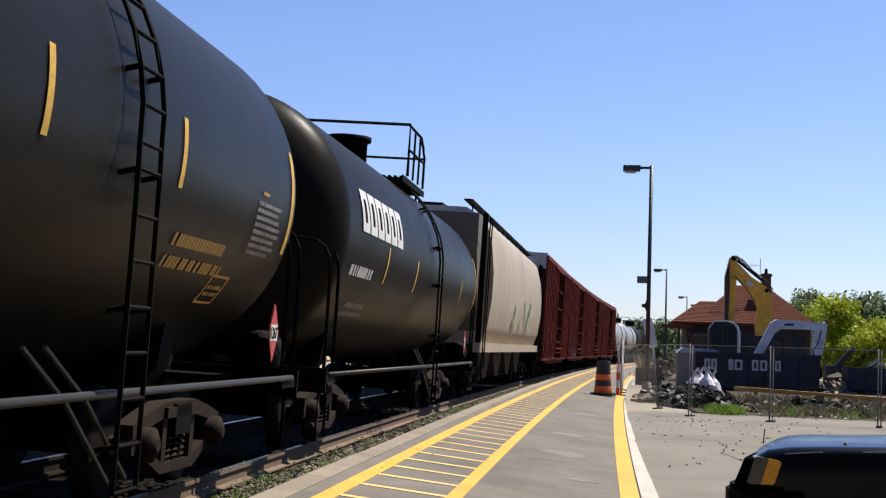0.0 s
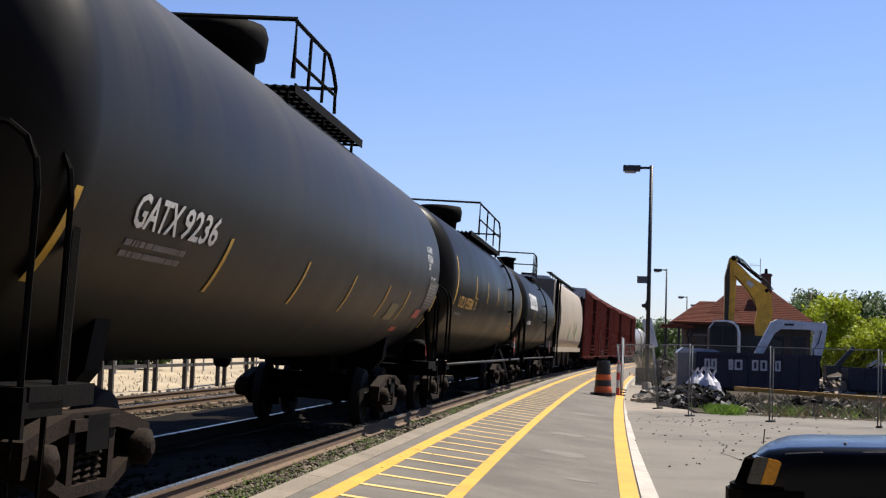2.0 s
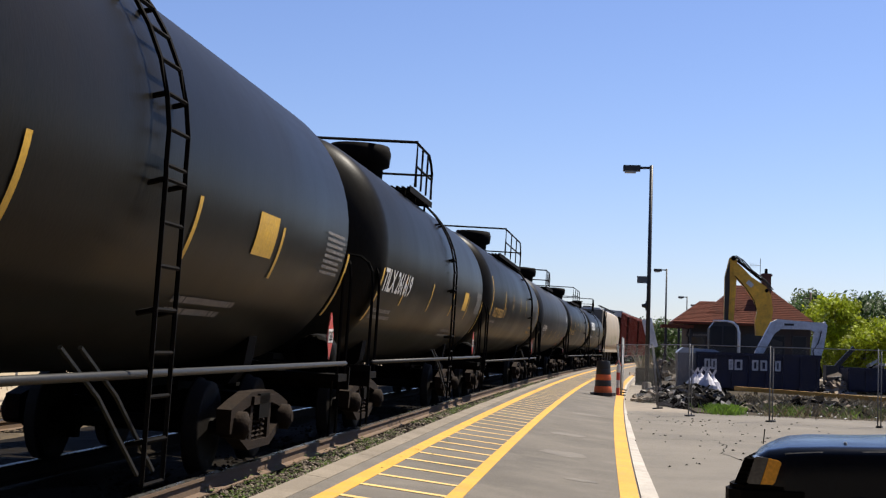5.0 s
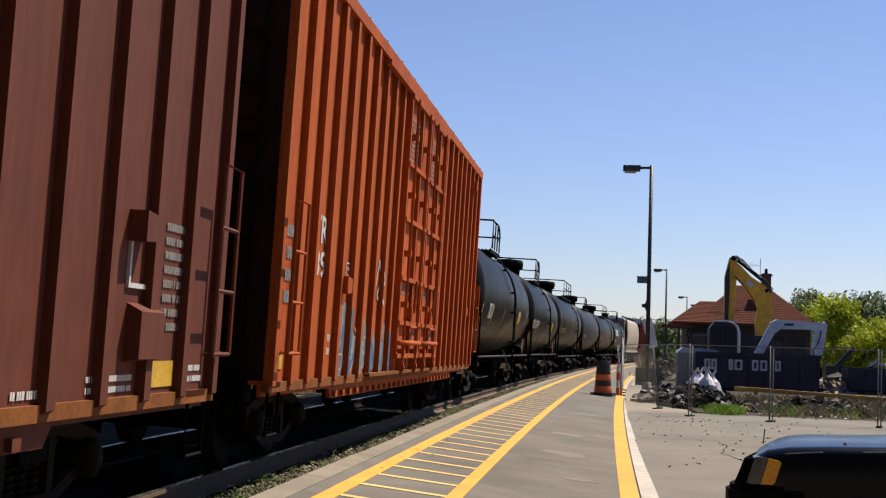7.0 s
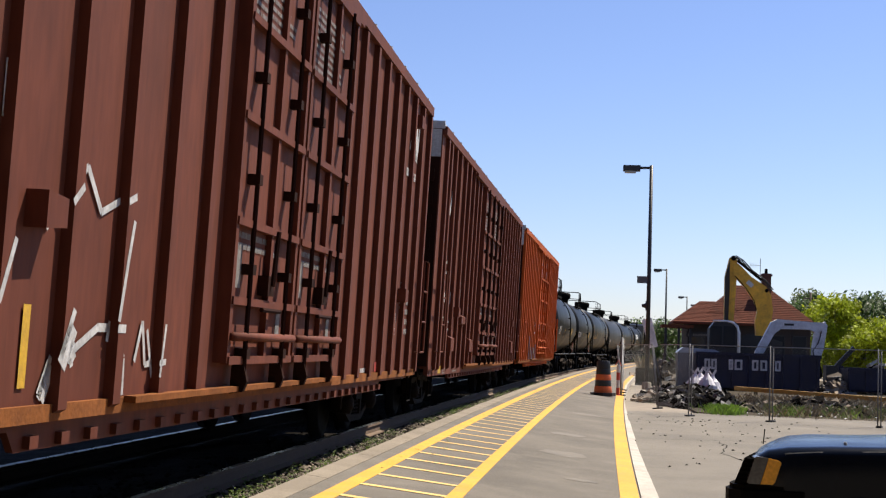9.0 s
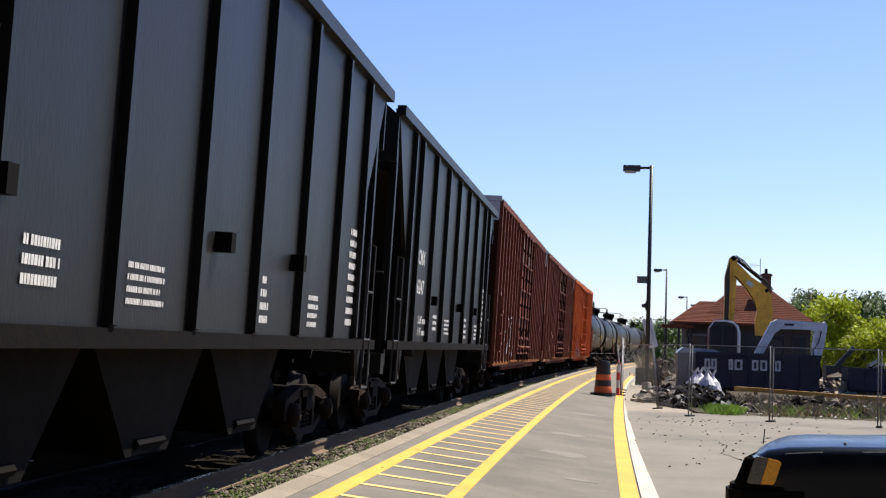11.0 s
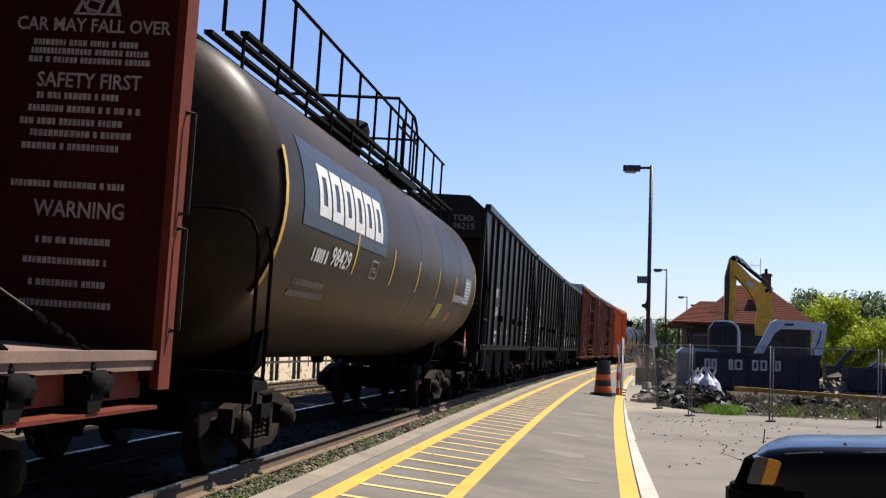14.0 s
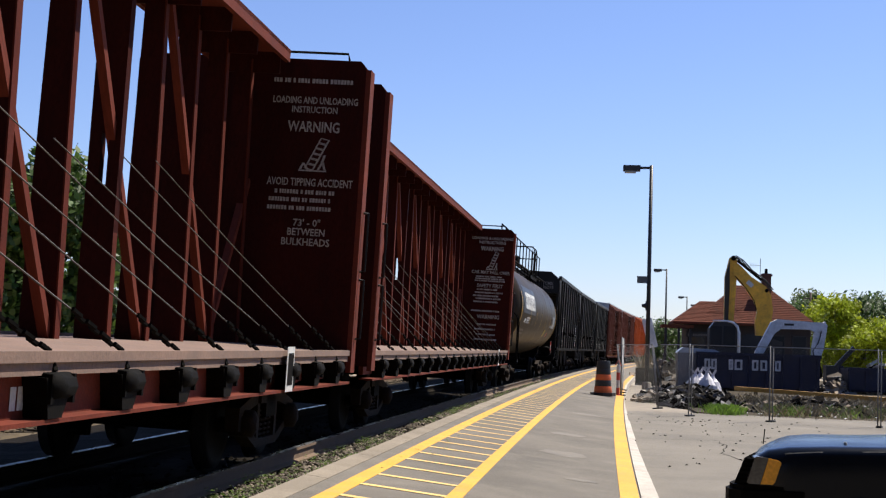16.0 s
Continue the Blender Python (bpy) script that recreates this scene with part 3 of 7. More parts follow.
def box_car(s0, s1, label, paint, door, style):
    """A ribbed steel box car with plug doors. door: its start, middle and end along the car."""
    half = (s1 - s0) / 2
    car = thing("box_car", label, "box car", "cars of the freight train")
    w, top = 1.5, style.get("top", 4.88)
    body = part("body", Mesh().box(-w, w, -half, half, 0.86, top - 0.12), paint, car, "ribbed steel car body")
    rf = Mesh().slab_y([(-w - 0.03, top - 0.14), (w + 0.03, top - 0.14), (w + 0.03, top - 0.06), (0.2, top + 0.06), (-0.2, top + 0.06), (-w - 0.03, top - 0.06)], -half - 0.02, half + 0.02)
    k = -half
    while k < half:
        rf.box(-w - 0.02, w + 0.02, k, k + 0.05, top - 0.06, top - 0.01)
        k += 1.2
    part("roof", rf, M_ROOF if style.get("grey_roof", True) else paint, car, "shallow steel roof with cross seams")
    part("top_chord", Mesh().box(w, w + 0.07, -half, half, top - 0.24, top - 0.1).box(-w - 0.07, -w, -half, half, top - 0.24, top - 0.1), paint, car)
    # stepped side sill, deeper between the trucks
    for xx in (-1, 1):
        a, b = sorted((xx * (w - 0.03), xx * (w + 0.035)))
        if style.get("near_ribs"):
            c, d = sorted((xx * (w - 0.03), xx * (w + 0.006)))
            part("lower_sheet", Mesh().box(c, d, -half, door[0] - 1.75, 0.74, 0.9), paint, car)
            part("sill_ledge", Mesh().box(a, b, door[0] - 1.74, half, 0.8, 0.89), M_SILLRUST, car, "rust-orange sill ledge")
        else:
            part("sill_ledge", Mesh().box(a, b, -half, half, 0.8, 0.89), M_SILLRUST if style.get("top") else paint, car, "rust-orange sill ledge")
        a, b = sorted((xx * (w - 0.07), xx * (w - 0.03)))
        sill = Mesh().slab_x([(-half, 0.76), (-half + 2.9, 0.76), (-half + 3.0, 0.65), (half - 3.0, 0.65), (half - 2.9, 0.76), (half, 0.76), (half, 0.86), (-half, 0.86)], a, b)
        part("side_sill", sill, paint, car, "stepped side sill with worn lower edge")
    tabs = Mesh()
    k = -half + 3.1
    while k < half - 3.1:
        tabs.box(w - 0.03, w + 0.01, k, k + 0.11, 0.665, 0.73)
        k += 0.42
    tagged(part("sill_tab", tabs, paint, car), kind="stuff")
    # ribs of the near and the far side
    rib = Mesh().slab_y([(0, 0.82), (0.065, 0.86), (0.065, top - 0.26), (0, top - 0.22)], -0.06, 0.06).data("rib", paint)
    ys = []
    d0, dm, d1 = door
    for lo, hi in style.get("ribs", ((-half + 0.08, d0 - 0.22), (d1 + 0.12, half - 0.08))):
        n = max(2, round((hi - lo) / style.get("pitch", 0.84)))
        ys += [lo + (hi - lo) * i / n for i in range(n + 1)]
    ys += style.get("near_ribs", [])
    for y in ys:
        part("rib", rib, None, car, at=pose(w, y, 0))
        part("rib", rib, None, car, at=pose(-w, y, 0, 0, 0, 180))
    # two plug doors
    for a, b in ((d0, dm), (dm, d1)):
        dr = part("door", Mesh().box(w, w + 0.06, a + 0.04, b - 0.04, 1.08, top - 0.3), paint, car, "plug door with lock rods and ledges")
        fr = Mesh()
        for z in (1.1, 1.55, 2.15, 2.95, 3.7, top - 0.36):
            fr.box(w + 0.06, w + 0.125, a + 0.06, b - 0.06, z - 0.03, z + 0.03)
        for y in (a + 0.08, b - 0.08, a + (b - a) * 0.55):
            fr.box(w + 0.06, w + 0.11, y - 0.04, y + 0.04, 1.08, top - 0.3)
        part("door_frame", fr, paint, dr)
        for y in (a + (b - a) * 0.22, a + (b - a) * 0.78):
            rods = Mesh()
            rods.tube([(w + 0.13, y, 0.95), (w + 0.13, y, top - 0.35)], 0.022, 6)
            for z in (1.15, 1.8, 2.5, 3.3, 4.1):
                rods.box(w + 0.06, w + 0.16, y - 0.05, y + 0.05, z - 0.04, z + 0.04)
            part("lock_rod", rods, paint if style.get("bright") else M_CAREND, dr)
        mid = a + (b - a) * 0.5
        part("door_handle", Mesh().box(w + 0.06, w + 0.15, mid - 0.1, mid + 0.1, 1.62, 1.78).tube([(w + 0.16, mid, 1.7), (w + 0.17, mid + 0.05, 2.15)], 0.022, 6).tube([(w + 0.16, mid - 0.3, 1.5), (w + 0.16, mid + 0.3, 1.5)], 0.02, 6), paint if style.get("bright") else M_CAREND, dr, "lever handle in its bracket")
        part("lower_pipe", Mesh().tube([(w + 0.13, a + 0.08, 1.28), (w + 0.13, b - 0.08, 1.28)], 0.034, 8), paint, dr, "round horizontal bar low on the door")
        for y in (a + (b - a) * 0.22, a + (b - a) * 0.78):
            part("cam_bracket", Mesh().slab_y([(0.0, 0.84), (0.1, 0.86), (0.13, 0.94), (0.1, 1.05), (0.0, 1.08)], y - 0.03, y + 0.03).moved(Matrix.Translation((w + 0.04, 0, 0))), paint if style.get("bright") else M_CAREND, dr, "greasy cam bracket at the door foot")
        pl = Mesh()
        bars(pl, a + 0.2, b - 0.5, 3.78, 4.4, 9, on_side(w + 0.066), int(a * 10) + 3, 0.5, 2)
        bars(pl, a + 0.3, b - 0.6, 1.95, 2.12, 2, on_side(w + 0.066), int(a * 10) + 5)
        quad(pl, a + 0.25, a + 0.42, 1.65, 2.0, on_side(w + 0.066))
        quad(pl, b - 0.5, b - 0.36, 1.3, 1.5, on_side(w + 0.066))
        tagged(part("door_stencil", pl, M_DIMWHITE, dr, "worn white stencilled rows"), kind="stuff")
    part("door_track", Mesh().box(w + 0.035, w + 0.11, d0 - 1.9, d1 + 0.2, 0.86, 0.9), M_SILLRUST if style.get("top") else paint, car)
    part("door_track", Mesh().box(w + 0.05, w + 0.12, d0 - 1.9, d1 + 0.2, top - 0.34, top - 0.28), paint, car)
    # corner ladders, brackets, end corrugations
    for yy in (-half + 0.32, half - 0.32):
        rungs(car, w + 0.085, yy, 1.15, 2.5, 0.44, 4, paint if style.get("bright") else M_BROWN)
        rungs(car, -w - 0.16, yy, 1.15, 2.5, 0.44, 4, paint)
        part("stirrup_step", Mesh().tube([(w, yy - 0.2, 0.85), (w, yy - 0.2, 0.42), (w, yy + 0.2, 0.42), (w, yy + 0.2, 0.85)], 0.018, 5), M_GRIME, car)
    for y, z in ((-half + 2.95, 1.85), (half - 1.9, 1.9), (half - 1.4, 4.4)):
        part("bracket", Mesh().slab_x([(y - 0.13, z - 0.07), (y + 0.13, z - 0.05), (y + 0.13, z + 0.1), (y - 0.13, z + 0.12)], w, w + 0.12), paint, car)
    for e in (-1, 1):
        cor = Mesh()
        for i in range(8):
            z = 1.3 + i * 0.38
            a, b = sorted((e * half, e * (half + 0.05)))
            cor.box(-w + 0.1, w - 0.1, a, b, z, z + 0.2)
        part("end_corrugation", cor, M_CAREND, car)
        a, b = sorted((e * (half + 0.004), e * (half + 0.016)))
        part("end_sheet", Mesh().box(-w + 0.02, w - 0.02, a, b, 0.9, top - 0.62), M_CAREND, car, "dark brown corrugated end")
        part("end_cap", Mesh().box(-w + 0.02, w - 0.02, a, b + 0.01, top - 0.61, top - 0.15), M_ROOF if style.get("grey_roof", True) else M_CAREND, car, "galvanised upper end panel")
        rungs(car, 0, 0, 1.2, 4.4, 0.42, 8, M_GRIME, name="end_ladder").matrix_basis = pose(1.1, e * half, 0, 0, 0, 90 * e)
        part("end_beam", Mesh().box(-1.35, 1.35, e * half - 0.1, e * half + 0.12, 0.72, 1.0), M_GRIME, car)
    part("underframe", Mesh().box(-0.3, 0.3, -half + 0.2, half - 0.2, 0.7, 0.98).box(-1.2, 1.2, -1.2, 0.6, 0.7, 0.96).lathe([(-1, 0.05), (-1, 0.2), (0, 0.2), (0, 0.05)], "y", 12, (0.8, 1.6, 0.72)), M_GRIME, car)
    # writing
    for text, u0, u1, v0, v1, mt in style.get("words", []):
        m = Mesh()
        word(m, text, u0, u1, v0, v1, on_side(w + 0.008))
        part("lettering", m, mt, car, "painted lettering")
    for i, (u0, u1, v0, v1, n, mt) in enumerate(style.get("bars", [])):
        m = Mesh()
        bars(m, u0, u1, v0, v1, n, on_side(w + 0.008), i + int(half * 13), 0.55, 2)
        tagged(part("lettering", m, mt, car, "small worn stencil rows"), kind="stuff")
    for u0, u1, v0, v1, mt in style.get("patches", []):
        m = Mesh()
        quad(m, u0, u1, v0, v1, on_side(w + 0.01))
        part("decal", m, mt, car, "plain painted panel")
    if style.get("plate"):
        u, v = style["plate"]
        m = Mesh()
        for a, b, c, d in ((u, u + 0.24, v, v + 0.015), (u, u + 0.24, v + 0.265, v + 0.28), (u, u + 0.015, v, v + 0.28), (u + 0.225, u + 0.24, v, v + 0.28)):
            quad(m, a, b, c, d, on_side(w + 0.009))
        word(m, "PLATE", u + 0.04, u + 0.2, v + 0.19, v + 0.23, on_side(w + 0.009))
        word(m, "F", u + 0.09, u + 0.15, v + 0.05, v + 0.15, on_side(w + 0.009))
        part("lettering", m, style.get("plate_paint", M_WHITE), car, "white boxed plate mark")
    for points, r in style.get("logo_lines", []):
        m = Mesh()
        for (a, b), (c, d) in zip(points, points[1:]):
            q = Vector((-(d - b), c - a)).normalized() * r
            m.add([(w + 0.01, a - q.x, b - q.y), (w + 0.01, c - q.x, d - q.y), (w + 0.01, c + q.x, d + q.y), (w + 0.01, a + q.x, b + q.y)], [(0, 1, 2, 3)])
        part("logo", m, M_WHITE, car, "white angular logo shape")
    for u, v, a, b in style.get("cards", []):
        card = Mesh()
        for p0, p1, r0, r1 in ((0, a, 0, 0.03), (0, a, b - 0.03, b), (0, 0.03, 0.03, b - 0.03), (a - 0.03, a, 0.03, b - 0.03)):
            card.box(w, w + 0.02, u + p0, u + p1, v + r0, v + r1)
        part("card_holder", card, M_WHITE, car, "white framed card holder")
    for u, v, a, b in style.get("boxes", []):
        part("fitting_box", Mesh().slab_y([(0, v), (0.1, v + 0.02), (0.1, v + b - 0.05), (0, v + b)], u, u + a).moved(Matrix.Translation((w, 0, 0))), paint, car, "small steel housing")
    for spray in style.get("spray", []):
        spray(car, w, ys)
    running_gear(car, half, 2.2)
    CARS.append((car, (s0 + s1) / 2))
    return car


def spray_block(u0, u1, v0, v1, seed):
    """Spray-painted letters over panels and ribs: dull fills, blue hearts, thin pale outlines."""
    def put(car, w, ys):
        rnd = random.Random(seed)
        cols = sorted(y for y in ys if u0 - 0.4 < y < u1 + 0.4)
        for k, (a, b) in enumerate(zip(cols, cols[1:])):
            a, b = a + 0.07, b - 0.07
            n = 9
            tall = (v1 - v0) * (1.0, 0.62, 0.8, 0.55, 0.7)[k % 5] * rnd.uniform(0.92, 1.08)

            def lobed(c0, c1, z0, z1, x):
                pts = []
                for i in range(22):
                    t = 2 * math.pi * i / 22
                    q = 1 + 0.13 * math.sin(3 * t + k) + rnd.uniform(-0.05, 0.05)
                    cu = (abs(math.cos(t)) ** 0.6) * (1 if math.cos(t) > 0 else -1)
                    cv = (abs(math.sin(t)) ** 0.7) * (1 if math.sin(t) > 0 else -1)
                    pts.append((x, min(c1, max(c0, (c0 + c1) / 2 + (c1 - c0) / 2 * cu * q)), max(z0 - 0.02, (z0 + z1) / 2 + (z1 - z0) / 2 * cv * q)))
                return pts

            m = Mesh().add(lobed(a, b, v0, v0 + tall, w + 0.008), [tuple(range(22))])
            tagged(part("spray_paint", m, M_SPRAY2, car, "dull grey-green sprayed letter"), kind="stuff")
            if k % 3 != 2:
                pad = 0.14 * (b - a)
                m = Mesh().add(lobed(a + pad, b - pad, v0 + 0.05, v0 + tall * 0.7, w + 0.0095), [tuple(range(22))])
                tagged(part("spray_paint", m, M_SPRAY, car, "blue sprayed heart of a letter"), kind="stuff")
            m = Mesh()
            for q in range(5):
                cu, cv = rnd.uniform(a + 0.08, b - 0.08), v0 + tall * rnd.uniform(0.15, 0.85)
                ru, rv, t0 = rnd.uniform(0.05, 0.16), rnd.uniform(0.1, 0.24), rnd.uniform(0, 6)
                pts = [(min(b, max(a, cu + ru * math.cos(t0 + i * 0.42))), cv + rv * math.sin(t0 + i * 0.42) * (1 - 0.04 * i)) for i in range(rnd.randint(6, 12))]
                for (p, r), (e, f) in zip(pts, pts[1:]):
                    d = Vector((-(f - r), e - p))
                    if d.length > 0.001:
                        d = d.normalized() * 0.009
                        m.add([(w + 0.011, p - d.x, r - d.y), (w + 0.011, e - d.x, f - d.y), (w + 0.011, e + d.x, f + d.y), (w + 0.011, p + d.x, r + d.y)], [(0, 1, 2, 3)])
            tagged(part("spray_paint", m, M_SPRAYW, car, "thin pale sprayed outlines"), kind="stuff")
            h = v0 + tall * rnd.uniform(0.5, 0.9)
            m = Mesh().box(w + 0.065, w + 0.068, b + 0.012, b + 0.128, v0, h)
            tagged(part("spray_paint", m, M_SPRAY2 if k % 2 else M_SPRAY, car, "spray paint on a rib"), kind="stuff")
    return put


def spray_line(points, r=0.03):
    """A scrawl drawn with one sweep of a spray can."""
    def put(car, w, ys):
        m = Mesh()
        for (a, b), (c, d) in zip(points, points[1:]):
            n = Vector((-(d - b), c - a)).normalized() * r
            steps = max(1, int(math.hypot(c - a, d - b) / 0.04))
            for k in range(steps):
                p, q = a + (c - a) * k / steps, b + (d - b) * k / steps
                e, f = a + (c - a) * (k + 1) / steps, b + (d - b) * (k + 1) / steps
                x = w + (0.068 if min(abs((p + e) / 2 - y) for y in ys) < 0.07 else 0.011)
                m.add([(x, p - n.x, q - n.y), (x, e - n.x, f - n.y), (x, e + n.x, f + n.y), (x, p + n.x, q + n.y)], [(0, 1, 2, 3)])
        tagged(part("spray_paint", m, M_SPRAYW, car, "white spray-painted scrawl"), kind="stuff")
    return put


def open_hopper(s0, s1, label, style):
    """A ribbed black coal hopper with sloping ends."""
    half = (s1 - s0) / 2
    car = thing("hopper_car", label, "hopper car", "cars of the freight train")
    w, low, top = 1.46, 1.28, 4.42
    slope = 1.35
    side = [(-half + 1.3, low), (half - 1.3, low), (half - 1.3, 2.6), (half - 0.3, 4.05), (half - 0.05, top), (-half + 0.05, top), (-half + 0.3, 4.05), (-half + 1.3, 2.6)]
    for xx in (-1, 1):
        a, b = sorted((xx * (w - 0.06), xx * w))
        part("side", Mesh().slab_x(side, a, b), M_HOP, car, "black steel side sheet")
        a, b = sorted((xx * (w - 0.03), xx * (w + 0.09)))
        part("top_rail", Mesh().box(a, b, -half, half, top - 0.1, top + 0.04), M_HOP, car)
        part("side_sill", Mesh().box(a, b - 0.04 if xx > 0 else b, -half, half, low - 0.1, low + 0.02), M_GRIME, car)
        rb = Mesh().slab_y([(0, low), (0.07, low + 0.04), (0.07, top - 0.14), (0, top - 0.1)], -0.045, 0.045).data("rib", M_HOP)
        for y in [-half + 1.42] + [-5.08 + 1.66 * k for k in range(7)] + [half - 1.42]:
            part("rib", rb, None, car, at=pose(xx * w, y, 0, 0, 0, 0 if xx > 0 else 180))
    for e in (-1, 1):
        ws = w - 0.07
        sl = Mesh().add([(-ws, e * (half - 0.4), 3.95), (ws, e * (half - 0.4), 3.95), (ws, e * (half - 3.2), 1.15), (-ws, e * (half - 3.2), 1.15), (-ws, e * (half - 0.45), 3.86), (ws, e * (half - 0.45), 3.86), (ws, e * (half - 3.25), 1.06), (-ws, e * (half - 3.25), 1.06)], [(0, 1, 2, 3), (4, 5, 6, 7), (0, 1, 5, 4), (2, 3, 7, 6), (0, 3, 7, 4), (1, 2, 6, 5)])
        part("slope_sheet", sl, M_HOP, car)
        part("end_sheet", Mesh().slab_y([(-w, 3.7), (w, 3.7), (w, top - 0.1), (w - 0.4, top + 0.22), (-w + 0.4, top + 0.22), (-w, top - 0.1)], e * (half - 0.06) - 0.03, e * (half - 0.06) + 0.03), M_HOP, car)
        for xx in (-1.38, -0.5, 0.5, 1.38):
            part("end_post", Mesh().box(xx - 0.05, xx + 0.05, e * (half - 0.3) - 0.05, e * (half - 0.3) + 0.05, 0.95, 4.0), M_HOP, car, "black end post")
        part("end_sill", Mesh().box(-1.45, 1.45, e * (half - 0.05) - 0.12, e * (half - 0.05) + 0.12, 0.85, 1.12), M_HOP, car)
        part("grab_iron", Mesh().tube([(1.38, e * (half - 0.08), 2.2), (-1.38, e * (half - 0.08), 2.2)], 0.02, 5), M_HOP, car)
        rungs(car, w - 0.02, e * (half - 0.65), 0.72, 2.45, 0.42, 4, M_PIPE)
        rungs(car, -w - 0.06, e * (half - 0.65), 0.72, 2.45, 0.42, 4, M_PIPE)
        vb = Mesh()
        vb.tube([(w + 0.02, e * (half - 1.15) - 0.12, low - 0.1), (w + 0.02, e * (half - 1.15), 0.82), (w + 0.02, e * (half - 1.15) + 0.12, low - 0.1)], 0.035, 5).box(w - 0.02, w + 0.04, e * (half - 1.15) - 0.07, e * (half - 1.15) + 0.07, 0.76, 0.86)
        part("roping_bracket", vb, M_PIPE, car, "pale V-shaped steel bracket")
    for yc in (-2.6, 0.0, 2.6):
        bay = Mesh().slab_x([(yc - 1.3, low), (yc - 0.45, 0.42), (yc + 0.45, 0.42), (yc + 1.3, low)], -1.2, 1.2)
        part("hopper_bay", bay, M_GRIME, car)
        part("discharge_gate", Mesh().box(-0.6, 0.6, yc - 0.5, yc + 0.5, 0.36, 0.43).tube([(1.2, yc - 0.3, 0.5), (1.2, yc + 0.3, 0.5)], 0.04, 6), M_GRIME, car)
    part("centre_sill", Mesh().box(-0.2, 0.2, -half, half, 0.74, 1.04), M_GRIME, car)
    part("load", Mesh().box(-w + 0.08, w - 0.08, -half + 0.4, half - 0.4, top - 0.8, top - 0.55), M_HOP, car)
    at = on_side(w + 0.009)
    m = Mesh()
    word(m, style["word"], -4.85, -3.93, 2.48, 2.71, at)
    word(m, style["number"], -4.8, -3.88, 2.03, 2.26, at)
    part("lettering", m, M_WHITE, car, "white stencilled reporting mark")
    m = Mesh()
    word(m, "LD LMT", -half + 2.95, -half + 3.35, 1.58, 1.7, at)
    word(m, "LT WT", -half + 2.95, -half + 3.3, 1.4, 1.52, at)
    bars(m, -half + 3.42, -half + 3.9, 1.58, 1.72, 1, at, 4)
    bars(m, -half + 3.42, -half + 3.9, 1.4, 1.54, 1, at, 5)
    bars(m, -half + 4.65, -half + 5.2, 1.5, 1.8, 3, at, 6)
    bars(m, -half + 6.2, -half + 7.0, 1.45, 1.75, 4, at, 7, 0.5, 2)
    bars(m, -half + 9.3, -half + 9.8, 1.4, 1.85, 4, at, 8)
    bars(m, -half + 11.4, -half + 11.9, 1.4, 1.75, 4, at, 9)
    bars(m, half - 1.9, half - 1.4, 1.45, 2.6, 9, at, 10, 0.55, 1)
    for a, b, c, d in ((4.12, 4.3, 2.3, 2.32), (4.12, 4.3, 2.68, 2.7), (4.28, 4.3, 2.3, 2.7)):
        quad(m, -half + a, -half + b, c, d, at)
    word(m, "C", -half + 4.16, -half + 4.24, 2.44, 2.56, at)
    tagged(part("lettering", m, M_WHITE, car, "small white stencil rows"), kind="stuff")
    if style.get("card"):
        m = Mesh()
        quad(m, -half + 1.75, -half + 2.1, 1.55, 2.15, at)
        part("data_card", m, M_WHITE, car, "white paper card on the side")
    for u in (4.2, 8.1, 10.6):
        part("latch", Mesh().box(w, w + 0.13, -half + u - 0.06, -half + u + 0.06, 1.9, 2.05), M_GRIME, car)
    m = Mesh()
    word(m, style["word"], 0, 0.5, 4.1, 4.24, lambda u, v: (0.7 + u, -half + 0.02, v - 0.05))
    word(m, style["number"], 0, 0.5, 3.92, 4.06, lambda u, v: (0.7 + u, -half + 0.02, v - 0.05))
    part("lettering", m, M_DIMWHITE, car, "white mark on the end sheet")
    running_gear(car, half, 1.7)
    CARS.append((car, (s0 + s1) / 2))
    return car


